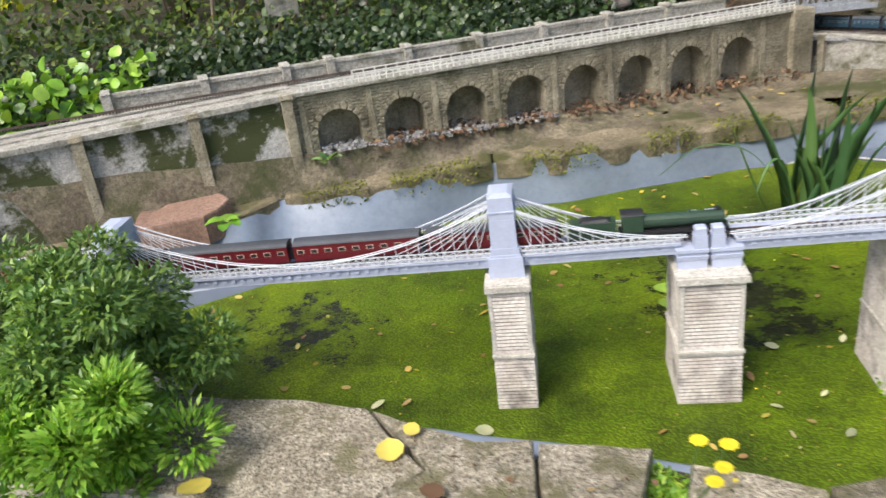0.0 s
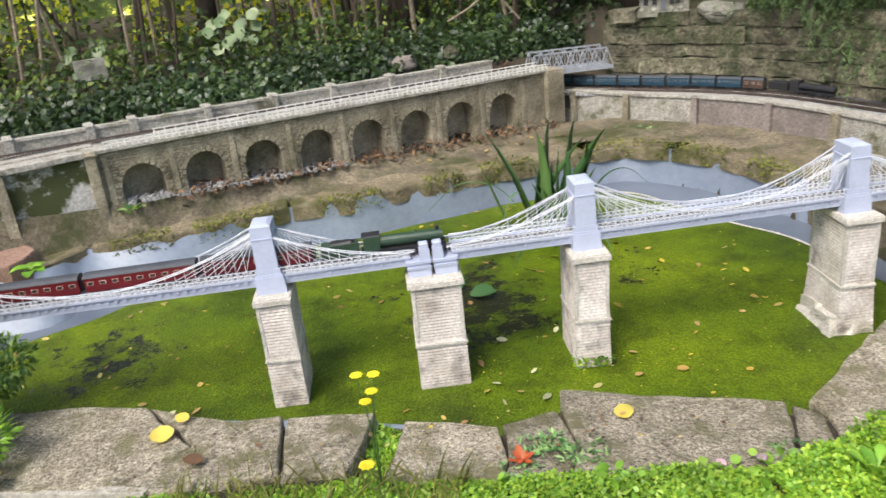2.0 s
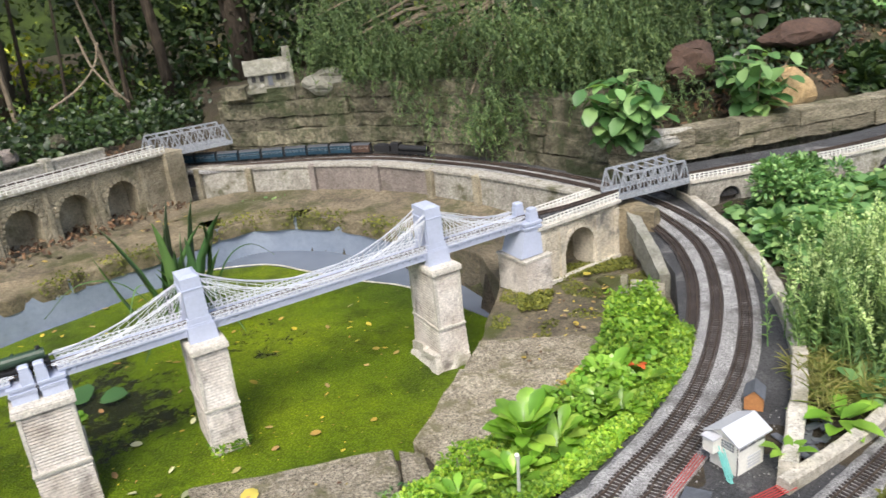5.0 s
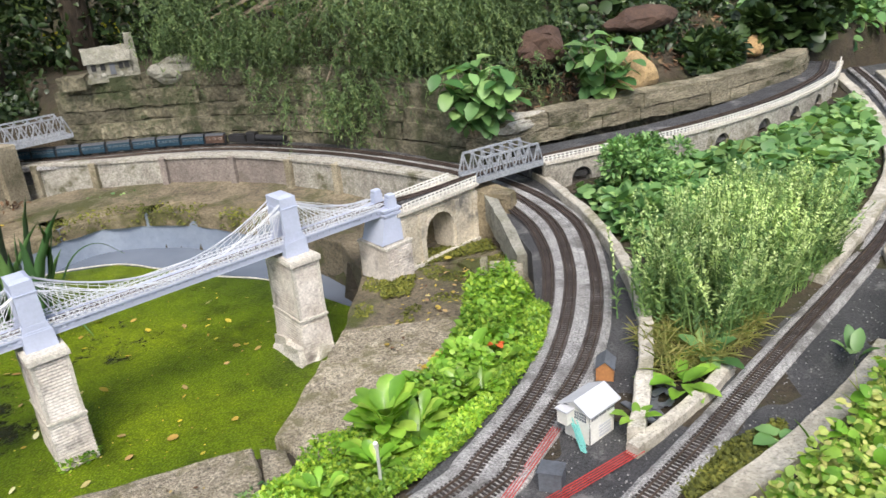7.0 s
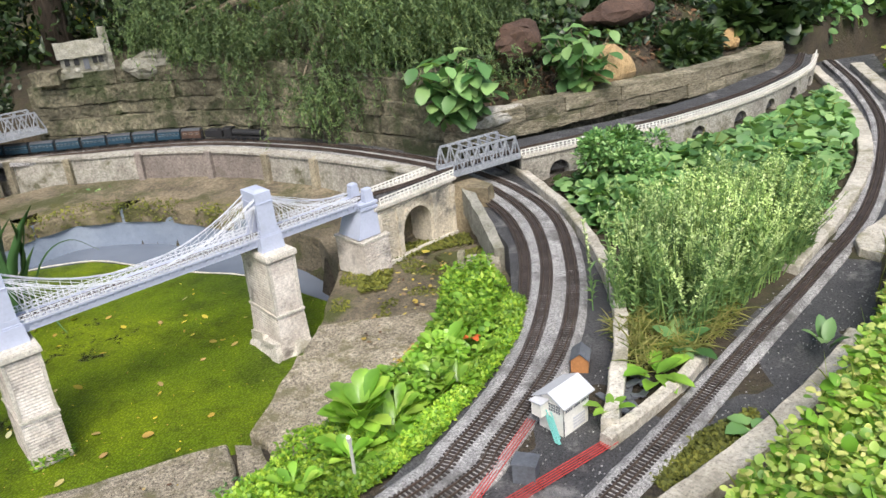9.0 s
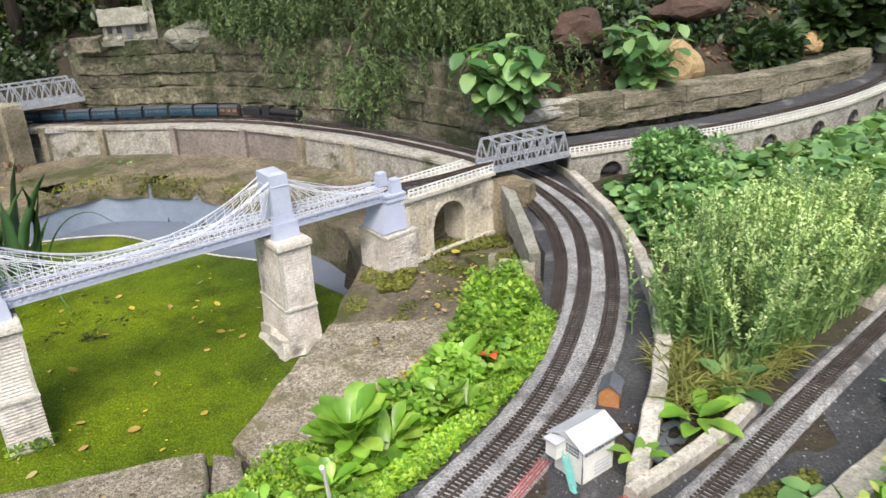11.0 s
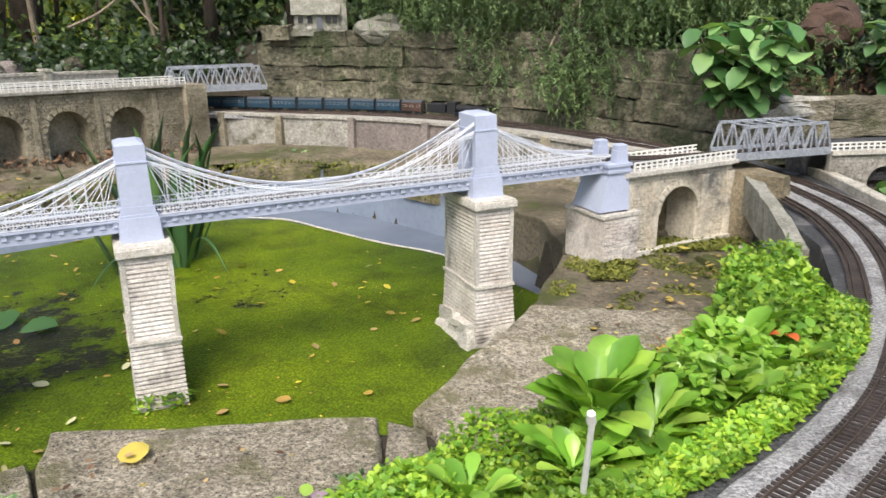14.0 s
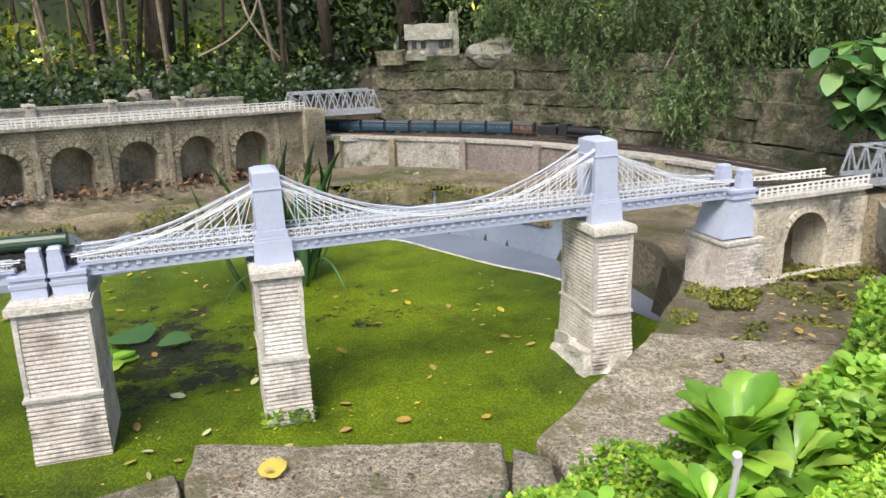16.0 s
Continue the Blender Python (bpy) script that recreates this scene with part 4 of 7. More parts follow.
part("fence", bm, M_WHITE, via, "white post and rail fence")
line = [Vector((x, 0.09, VTOP + VS * x)) for x in np.linspace(0.3, 2.52, 30)]
bm = bmesh.new()
fence_mesh(bm, line, 0.034, 0.05)
part("fence", bm, M_WHITE, via, "white post and rail fence")
# end pier
bm = bmesh.new()
box(bm, (2.56, 0.06, -0.24), (0.12, 0.2, 0.47))
courses(bm, 2.5, 2.62, -0.04, -0.42, -0.02, 0.0125, (), 0, 0.005, 0.026, 9)
part("end_pier", on_slope(bm), M_VIA, via)

wall = thing("wall_back", (-1.146, 2.992, 0.0), "pale weathered retaining wall with pilasters behind the viaduct", "wall", kind="structure", rz=VA)
bm = bmesh.new()
box(bm, (0.80, 0.245, -0.04), (3.0, 0.04, 0.19))
courses(bm, -0.7, 2.2, 0.225, 0.01, 0.048, 0.0125, (), 0, 0.003, 0.03, 10)
part("panel", on_slope(bm), M_PALEWALL, wall)
bm = bmesh.new()
box(bm, (0.80, 0.245, 0.058), (3.0, 0.055, 0.012))
rough(bm, 0.003, 20, 1, 3)
part("coping", on_slope(bm), M_PALEWALL, wall)
for x in (-0.677, -0.293, 0.046, 0.24, 0.593, 0.938, 1.266, 1.62, 1.95):
    bm = bmesh.new()
    box(bm, (x, 0.235, 0.0), (0.034, 0.065, 0.145))
    box(bm, (x, 0.235, 0.076), (0.042, 0.075, 0.010), top=0.85)
    part("pilaster", on_slope(bm), M_PALEWALL, wall)

def lifted(bm):
    for v in bm.verts:
        v.co.z += 0.598
    return bm


low = thing("retaining_wall", (-1.146, 2.992, 0.0), "pale mossy retaining wall with pilasters beside the arches", "wall", rz=VA)
bm = bmesh.new()
box(bm, (-1.0, 0.05, -0.20), (2.0, 0.10, 0.38))
courses(bm, -2.0, 0.0, 0.0, -0.12, -0.03, 0.0125, (), 0, 0.003, 0.03, 11)
part("panel", lifted(bm), M_MOSSWALL, low)
bm = bmesh.new()
box(bm, (-1.0, 0.05, -0.004), (2.05, 0.15, 0.022))
box(bm, (-1.0, 0.16, 0.008), (2.05, 0.16, 0.012))
rough(bm, 0.004, 20, 2, 4)
part("coping", lifted(bm), M_PALEWALL, low)
for x in (-0.01, -0.377, -0.806, -1.22, -1.62):
    bm = bmesh.new()
    box(bm, (x, -0.012, -0.19), (0.042, 0.04, 0.36))
    box(bm, (x, -0.012, 0.0), (0.054, 0.055, 0.016), top=0.85)
    rough(bm, 0.003, 40, x, 2)
    part("pilaster", lifted(bm), M_VIA, low)

# ---- the curved wall under the far tracks ----
WALL_LINE = spline([(1.0, 4.56), (1.34, 4.24), (1.50, 4.07), (1.84, 3.80), (2.11, 3.50), (2.29, 3.15), (2.43, 2.80), (2.56, 2.35), (2.60, 2.06)], 0.03)
cw = thing("curved_wall", (1.5, 4.07, 0.16), "curved pale rendered wall with pilasters below the far tracks", "wall")
total = length_of(WALL_LINE)
bays = [0.0, 0.34, 0.70, 1.10, 1.52, 1.90, 2.22, total]
for i, (a, b) in enumerate(zip(bays, bays[1:])):
    bm = bmesh.new()
    n = 6
    for k in range(n):
        u, v = a + (b - a) * k / n, a + (b - a) * (k + 1) / n
        box(bm, ((u + v) / 2, 0.03, 0.245), (v - u, 0.06, 0.235))
    courses(bm, a + 0.02, b - 0.02, 0.0, 0.165, 0.35, 0.012, (), 0, 0.003, 0.028, 20 + i)
    bend(bm, WALL_LINE)
    part("panel", bm, M_PINK if i in (3, 4) else M_PALEWALL, cw, "pinkish rendered panel" if i in (3, 4) else "", world=True)
    bm = bmesh.new()
    box(bm, (a + 0.02, -0.006, 0.25), (0.036, 0.05, 0.235))
    rough(bm, 0.002, 40, i, 2)
    bend(bm, WALL_LINE)
    part("pilaster", bm, M_VIA if i not in (3, 4) else M_PINK, cw, world=True)
bm = bmesh.new()
sweep(bm, [p + Vector((0, 0, 0.362)) for p in WALL_LINE], [(0.07, -0.006), (0.07, 0.006), (-0.012, 0.006), (-0.012, -0.006)])
part("coping", bm, M_PALEWALL, cw, world=True)


# ---- tracks ----
bm = bmesh.new()
box(bm, (0, 0, 0), (0.0052, 0.043, 0.005))
SLEEPER = mesh_of("sleeper", bm, M_SLEEPER)


def track(name, pts, label, bed=0.046, bed_mat=None, sleepers=True):
    """A model railway track: bed, sleepers and two rails along a smooth line."""
    line = spline(pts, 0.025)
    t = thing(name, tuple(line[0]), label, "railway track", "model tracks")
    if bed:
        bm = bmesh.new()
        sweep(bm, line, [(bed, -0.03), (bed, -0.012), (bed * 0.75, -0.006), (-bed * 0.75, -0.006), (-bed, -0.012), (-bed, -0.03)])
        rough(bm, 0.002, 60, 1)
        part("ballast", bm, bed_mat or M_BALLAST, t, world=True)
    bm, single = bmesh.new(), 0
    for p, h in along(line, 0.0125):
        if 1.15 < p.x < 2.9 and p.y < 1.7 and p.z < 0.4 and single < 280:
            single += 1
            part("sleeper", SLEEPER, None, t, world=True).matrix_basis = pose(p.x, p.y, p.z - 0.005, 0, 0, math.degrees(h))
        else:
            box(bm, (p.x, p.y, p.z - 0.005), (0.0052, 0.043, 0.005), math.degrees(h))
    if bm.verts:
        part("far_sleepers", bm, M_SLEEPER, t, world=True, kind="stuff")
    for s in (-1, 1):
        bm = bmesh.new()
        sweep(bm, line, [(s * 0.0108 + 0.0014, -0.003), (s * 0.0108 + 0.0011, 0.002), (s * 0.0108 - 0.0011, 0.002), (s * 0.0108 - 0.0014, -0.003)])
        part("rail", bm, M_RAIL, t, world=True)
    return line


A = [(-2.4, 1.18, 0.25), (-1.6, 1.08, 0.25), (-0.95, 0.985, 0.25), (-0.57, 0.90, 0.25), (-0.2, 0.80, 0.255), (0.3, 0.66, 0.28), (0.8, 0.56, 0.31), (1.32, 0.565, 0.318), (1.46, 0.605, 0.318), (1.67, 0.685, 0.318), (1.87, 0.79, 0.318), (2.11, 0.965, 0.318), (2.36, 1.20, 0.32), (2.59, 1.50, 0.322), (2.70, 1.78, 0.33), (2.735, 2.05, 0.342), (2.70, 2.35, 0.357), (2.57, 2.83, 0.366), (2.42, 3.2, 0.368), (2.19, 3.62, 0.368), (1.88, 3.93, 0.368), (1.45, 4.22, 0.368), (0.9, 4.62, 0.368)]
B = [(-2.4, 1.10, 0.25), (-1.6, 1.0, 0.25), (-0.95, 0.905, 0.25), (-0.57, 0.82, 0.25), (-0.2, 0.72, 0.255), (0.3, 0.585, 0.28), (0.8, 0.49, 0.31), (1.39, 0.505, 0.318), (1.53, 0.55, 0.318), (1.69, 0.615, 0.318), (1.92, 0.725, 0.318), (2.15, 0.885, 0.318), (2.40, 1.12, 0.32), (2.66, 1.44, 0.322), (2.78, 1.75, 0.33), (2.81, 2.05, 0.342), (2.775, 2.37, 0.357), (2.64, 2.85, 0.366), (2.485, 3.24, 0.368), (2.245, 3.67, 0.368), (1.925, 3.985, 0.368), (1.49, 4.28, 0.368), (0.95, 4.68, 0.368)]
C = [(2.08, 1.03, 0.314), (2.13, 1.07, 0.314), (2.36, 1.31, 0.316), (2.54, 1.58, 0.318), (2.63, 1.82, 0.325)]
D = [(1.2, 0.2, 0.318), (1.64, 0.27, 0.318), (1.88, 0.31, 0.318), (2.35, 0.40, 0.318), (2.90, 0.50, 0.318), (3.45, 0.62, 0.318), (4.08, 0.85, 0.32), (4.70, 1.14, 0.325), (5.37, 1.58, 0.33), (5.94, 2.03, 0.335)]
TA = track("railway_track", A, "dusty black model track with dark sleepers sweeping under the truss bridge", bed=0.058, bed_mat=M_BALLAST)
TB = track("railway_track", B, "dusty black model track with dark sleepers beside its twin", bed_mat=M_BALLAST)
track("railway_track", C, "short rusty disused model track beside the plants", bed=0.0)
TD = track("railway_track", D, "single model track on grey ballast curving round the heather")
bm = bmesh.new()
sweep(bm, [p + Vector((0, 0, -0.014)) for p in TB[min(range(len(TB)), key=lambda i: (TB[i] - Vector((2.75, 1.7, 0.33))).length):]], [(0.11, -0.1), (0.11, 0.002), (-0.12, 0.0), (-0.12, -0.1)])
solid("track_bed", bm, M_YARD, "black cinder track bed along the rock wall", "track bed", kind="structure")
YARD = [(0.2, 0.50), (0.9, 0.56), (1.3, 0.64), (1.7, 0.80), (1.92, 0.93), (2.13, 1.13), (2.37, 1.40), (2.55, 1.75), (2.6, 2.0), (2.98, 2.0), (2.89, 1.81), (2.73, 1.47), (2.52, 1.14), (2.29, 0.85), (2.06, 0.64), (1.75, 0.41), (2.2, 0.44), (2.9, 0.56), (3.5, 0.70), (4.1, 0.93), (4.7, 1.25), (5.3, 1.68), (5.9, 2.15), (6.4, 1.95), (5.6, 1.45), (4.7, 0.97), (3.72, 0.56), (3.15, 0.42), (2.6, 0.2), (2.3, 0.13), (1.7, 0.08), (1.1, 0.0), (0.2, 0.0)]
bm = bmesh.new()
prism(bm, YARD, 0.05, 0.302)
solid("yard", bm, M_YARD, "flat black cinder yard with grey dust", "yard", kind="structure")
BED = [(2.89, 1.84), (2.73, 1.50), (2.52, 1.16), (2.30, 0.88), (2.07, 0.66), (1.77, 0.43), (2.2, 0.44), (2.9, 0.56), (3.5, 0.70), (4.1, 0.93), (4.7, 1.25), (5.3, 1.68), (5.6, 2.0), (5.2, 1.85), (4.6, 1.72), (4.1, 1.7), (3.6, 1.75), (3.2, 1.85)]
bm = bmesh.new()
prism(bm, BED, 0.05, 0.298)
solid("planting_bed", bm, M_SOIL, "dark soil bed between the tracks", "planting bed", kind="structure")


def kerb(pts, z0, z1, half, label):
    bm = bmesh.new()
    line = spline([(*p, 0) for p in pts], 0.03)
    sweep(bm, line, [(half, z0), (half, z1 - 0.004), (half - 0.004, z1), (-half + 0.004, z1), (-half, z1 - 0.004), (-half, z0)])
    rough(bm, 0.005, 16, pts[0][0])
    solid("kerb", bm, M_KERB, label, "kerb", "track kerbs")


kerb([(2.97, 2.0), (2.90, 1.82), (2.74, 1.47), (2.53, 1.13), (2.30, 0.84), (2.07, 0.63), (1.76, 0.405)], 0.2, 0.352, 0.02, "crumbling pale concrete kerb beside the twin tracks")
kerb([(1.72, 0.385), (1.99, 0.405), (2.17, 0.44)], 0.2, 0.335, 0.016, "short broken pale concrete kerb before the heather")
kerb([(2.80, 0.555), (3.27, 0.655), (3.89, 0.84), (4.47, 1.12), (5.09, 1.54), (5.70, 2.02)], 0.2, 0.335, 0.03, "long pale concrete kerb round the outer track")
kerb([(3.10, 0.40), (3.15, 0.47), (3.72, 0.545), (4.69, 0.94), (5.30, 1.38), (5.9, 1.83)], 0.2, 0.335, 0.04, "long pale concrete kerb outside the outer track")
kerb([(1.45, 0.145), (1.684, 0.140), (1.897, 0.135), (2.066, 0.140), (2.3, 0.158), (2.52, 0.20)], 0.2, 0.35, 0.03, "rough pale stone kerb before the yellow-green foliage")

# ---- the viaduct on the right ----
VR = spline([(2.925, 1.90), (3.25, 1.82), (3.66, 1.715), (4.16, 1.67), (4.62, 1.685), (5.19, 1.785), (5.65, 1.98)], 0.03)
vr = thing("viaduct", (2.925, 1.90, 0.2), "low curved pale viaduct with small arches and a white fence", "viaduct")
LR = length_of(VR)
AR2 = [(0.20, 0.055), (0.62, 0.055), (1.05, 0.055), (1.40, 0.06), (1.72, 0.06), (2.04, 0.06), (2.36, 0.06)]
bm = bmesh.new()
arched_wall(bm, LR, 0.15, 0.415, 0.05, AR2, 0.31)
bmesh.ops.subdivide_edges(bm, edges=[e for e in bm.edges if abs(e.verts[0].co.x - e.verts[1].co.x) > 0.1], cuts=4)
bend(bm, VR)
part("wall", bm, M_PALEWALL, vr, world=True)
bm = bmesh.new()
sweep(bm, [p + Vector((0, 0, 0.2)) for p in VR], [(0.055, 0), (0.055, 0.2), (0.05, 0.2), (0.05, 0.0)])
part("arch_back", bm, M_PINK, vr, world=True)
bm = bmesh.new()
courses(bm, 0.0, LR, 0.0, 0.26, 0.40, 0.012, AR2, 0.31, 0.003, 0.03, 31)
bend(bm, VR)
part("brickwork", bm, M_PALEWALL, vr, world=True, kind="stuff")
bm = bmesh.new()
sweep(bm, [p + Vector((0, 0, 0.418)) for p in VR], [(0.02, -0.008), (0.02, 0.006), (-0.012, 0.006), (-0.012, -0.008)])
part("coping", bm, M_CAP, vr, world=True)
bm = bmesh.new()
sweep(bm, [p + Vector((0, 0, 0.414)) for p in VR], [(0.25, -0.1), (0.25, 0.006), (0.021, 0.004), (0.021, -0.1)])
part("deck", bm, M_YARD, vr, world=True)
bm = bmesh.new()
fence_mesh(bm, [p + Vector((0, 0, 0.424)) for p in VR])
part("fence", bm, M_WHITE, vr, "white post and rail fence", world=True)
E_LINE = [(2.05, axis_y(2.05) + 0.005, 0.4655)] + [(2.3, 1.945, 0.446), (2.55, 1.985, 0.4345), (2.92, 1.965, 0.4345)] + [(x, y, 0.4345) for x, y in ((3.27, 1.89), (3.68, 1.79), (4.16, 1.745), (4.61, 1.76), (5.16, 1.86), (5.6, 2.05))]
track("railway_track", E_LINE, "black model track over the arch, the truss and the curved viaduct", bed=0.03, bed_mat=M_YARD)
track("railway_track", [(x, axis_y(x), 0.4355 + CLIMB * (x + 0.195)) for x in (-3.0, 0.3, 2.05)], "black model track along the suspension bridge deck", bed=0.0)
ca, sa = math.cos(radians(VA)), math.sin(radians(VA))
track("railway_track", [(-1.146 + ca * s - sa * o, 2.992 + sa * s + ca * o, VTOP + VS * s + 0.014) for s, o in ((-1.9, 0.15), (0.0, 0.16), (1.5, 0.17), (2.5, 0.13))], "black model track along the top of the long viaduct", bed=0.0)

# ---- the rock wall ----
STONE_LINE = spline([(1.47, 4.52), (1.66, 4.36), (2.0, 4.11), (2.33, 3.75), (2.56, 3.36), (2.74, 2.88), (2.84, 2.48), (2.97, 2.26), (3.3, 2.20), (3.75, 2.12), (4.2, 2.02), (4.7, 1.97), (5.2, 2.0), (5.7, 2.22)], 0.04)
TALL = 2.62
rw = thing("rock_wall", (2.0, 4.1, 0.36), "mossy sandstone block wall, dark at its foot, above the far tracks", "wall")
bm = bmesh.new()
sweep(bm, [p for p in STONE_LINE if p.x < 2.95 or p.y > 2.3], [(0.28, 0.3), (0.28, 0.72), (0.05, 0.70), (0.05, 0.3)])
part("core", bm, M_STONE, rw, "dark packed core", world=True)
bm = bmesh.new()
sweep(bm, [p for p in STONE_LINE if p.x > 2.9], [(0.18, 0.3), (0.18, 0.52), (0.04, 0.50), (0.04, 0.3)])
part("core", bm, M_STONE, rw, "dark packed core", world=True)
rng = random.Random(5)
z = 0.335
for course, h in enumerate((0.085, 0.095, 0.075, 0.10, 0.085)):
    x = rng.uniform(0.0, 0.1)
    end = TALL - 0.05 * course if course < 3 else TALL - 0.5 * (course - 2.2)
    while x < end:
        w = rng.uniform(0.14, 0.46)
        bm = bmesh.new()
        jog = rng.uniform(-0.012, 0.016)
        n = max(2, int(w / 0.07))
        for k in range(n):
            box(bm, (x + w * (k + 0.5) / n, 0.045 + 0.012 * course + jog, z + h / 2 - 0.002), (w / n + 0.0005, 0.11, h - 0.006))
        bmesh.ops.remove_doubles(bm, verts=bm.verts[:], dist=0.002)
        bmesh.ops.delete(bm, geom=[f for f in bm.faces if abs(f.normal.x) > 0.9 and x + 0.01 < f.calc_center_median().x < x + w - 0.01], context="FACES")
        rough(bm, 0.010, 9, x + course, 2)
        rough(bm, 0.006, 30, x)
        bend(bm, STONE_LINE)
        part("stone", bm, M_STONE, rw, world=True)
        x += w + 0.006
    z += h
z = 0.40
for course, h in enumerate((0.07, 0.075)):
    x = TALL + 0.02
    while x < length_of(STONE_LINE) - 0.4:
        w = rng.uniform(0.2, 0.45)
        bm = bmesh.new()
        n = max(2, int(w / 0.07))
        for k in range(n):
            box(bm, (x + w * (k + 0.5) / n, 0.05 + rng.uniform(-0.003, 0.003), z + h / 2), (w / n, 0.12, h - 0.005))
        rough(bm, 0.010, 12, x + course, 1)
        bend(bm, STONE_LINE)
        part("stone", bm, M_TANSTONE, rw, "pale layered stone", world=True)
        x += w + 0.006
    z += h


# ---- plants ----
NR = np.random.default_rng(7)


def foliage(name, owner, base, out, length, width, material, shape=None, curl=0.25, fold=0.15, label="", up=0.4):
    """Leaves at places base, pointing along out, their faces turned upwards as far as they can."""
    n = len(base)
    normal = NR.normal(size=(n, 3)) * 0.5
    normal[:, 2] += 1.0
    L = length * NR.uniform(0.6, 1.25, n)
    me = leaf_mesh(name, np.asarray(base), np.asarray(out), normal, L, L * width, material, shape or ((0.0, 0.05), (0.35, 0.5), (0.75, 0.36), (1.0, 0.0)), curl, fold)
    return part(name, me, None, owner, label, world=True)


def bush(name, at, label, category, centres, radius, n, length, width, material, shape=None, stems=10, flat=0.8, group="", up=0.3, extra=None):
    """A shrub: woody stems from its foot and a crown of leaves in clumps."""
    t = thing(name, at, label, category, group)
    bm = bmesh.new()
    for i in range(stems):
        c = Vector(centres[i % len(centres)])
        a = Vector(at) + Vector((NR.uniform(-0.03, 0.03), NR.uniform(-0.03, 0.03), -0.02))
        m = a.lerp(c, 0.5) + Vector(NR.normal(size=3) * 0.03)
        tube(bm, [a, m, c], 0.008, 0.002, 5)
    part("stem", bm, M_TWIG, t, world=True)
    pts, d = clumps(n, centres, radius, NR, flat)
    d = d + NR.normal(size=d.shape) * 0.5
    d[:, 2] += up
    foliage("foliage", t, pts, d, length, width, material, shape)
    if extra:
        pts, d = clumps(extra[0], extra[2], radius * 0.9, NR, flat)
        d[:, 2] += 0.4
        foliage("young_foliage", t, pts, d, length * 1.1, width, extra[1], shape, label="bright yellow-green young leaves")
    return t


def ellipsoid(n, c, r):
    d = NR.normal(size=(n, 3))
    d /= np.linalg.norm(d, axis=1, keepdims=True)
    return [tuple(np.array(c) + d[i] * np.array(r) * NR.uniform(0.3, 1.0)) for i in range(n)]


# the shrub at the pond's near corner
bush("shrub", (-1.05, 1.38, 0.24), "dense green evergreen shrub with small pointed leaves at the pond's corner", "shrub",
     ellipsoid(46, (-1.12, 1.42, 0.47), (0.30, 0.24, 0.26)), 0.085, 30000, 0.022, 0.42, L_SHRUB, SPEAR, 26,
     extra=(9000, L_BRIGHT, ellipsoid(26, (-1.02, 1.16, 0.38), (0.24, 0.13, 0.15))))


def rosette(name, at, label, n, length, width, material, shape=OVAL, lift=0.7, curl=0.35, category="plant", group="", stalk=True):
    """A plant of leaves spreading from one foot, each leaf a part."""
    t = thing(name, at, label, category, group)
    for i in range(n):
        a = i * 2.399 + NR.uniform(-0.3, 0.3)
        up = lift * NR.uniform(0.25, 1.7)
        d = np.array([[math.cos(a), math.sin(a), up]])
        L = length * NR.uniform(0.7, 1.15)
        base = np.array([[length * 0.4 * NR.random() * math.cos(a), length * 0.4 * NR.random() * math.sin(a), length * 0.5 * NR.random() * min(1.0, lift)]])
        me = leaf_mesh("leaf", base, d, np.array([[-math.cos(a) * up, -math.sin(a) * up, 1.0]]), np.array([L]), np.array([L * width * NR.uniform(0.85, 1.15)]), material, shape, curl, 0.2)
        part("leaf", me, None, t)
    return t


def leafy_stems(name, at, label, stems, spread, height, per, length, width, material, shape=OVAL, category="plant", group=""):
    """A plant of upright stems with leaves in pairs up each stem."""
    t = thing(name, at, label, category, group)
    base, out = [], []
    for s in range(stems):
        a, r = NR.uniform(0, 6.28), spread * NR.uniform(0.2, 1.0)
        foot = Vector((0.02 * math.cos(a), 0.02 * math.sin(a), 0))
        tip = Vector((r * math.cos(a), r * math.sin(a), height * NR.uniform(0.6, 1.0)))
        bm = bmesh.new()
        tube(bm, [foot, foot.lerp(tip, 0.5) + Vector((0, 0, 0.02)), tip], 0.004, 0.002, 5)
        part("stem", bm, M_TWIG, t)
        for i in range(per):
            k = 0.3 + 0.7 * i / max(1, per - 1)
            p, b = foot.lerp(tip, k), i * 1.57 + s
            for w in (0, math.pi):
                base.append(tuple(p))
                out.append((math.cos(b + w), math.sin(b + w) - 0.35, NR.uniform(-0.5, 0.4)))
    base, out = np.array(base), np.array(out)
    for i in range(len(base)):
        L = length * NR.uniform(0.6, 1.15)
        part("leaf", leaf_mesh("leaf", base[i:i + 1], out[i:i + 1], np.array([[NR.normal() * 0.2, NR.normal() * 0.2, 1.0]]), np.array([L]), np.array([L * width]), material, shape, 0.4, 0.15), None, t)
    return t


def carpet(name, region, n, z, dz, length, width, material, shape, label, category, up=0.9, hump=0.0):
    """A low cover of countless small leaves over a polygon."""
    pts = scatter(region, n, NR)
    base = np.array([(x, y, z + dz * NR.random() + hump * (0.5 + noise.noise(Vector((x * 7, y * 7, 1))))) for x, y in pts])
    out = NR.normal(size=(n, 3))
    out[:, 2] = np.abs(out[:, 2]) * up
    normal = NR.normal(size=(n, 3)) * 0.35
    normal[:, 2] += 1
    L = length * NR.uniform(0.5, 1.3, n)
    ob = new(name, leaf_mesh(name, base, out, normal, L, L * width, material, shape, 0.2, 0.12))
    return tagged(ob, label, category, kind="stuff")


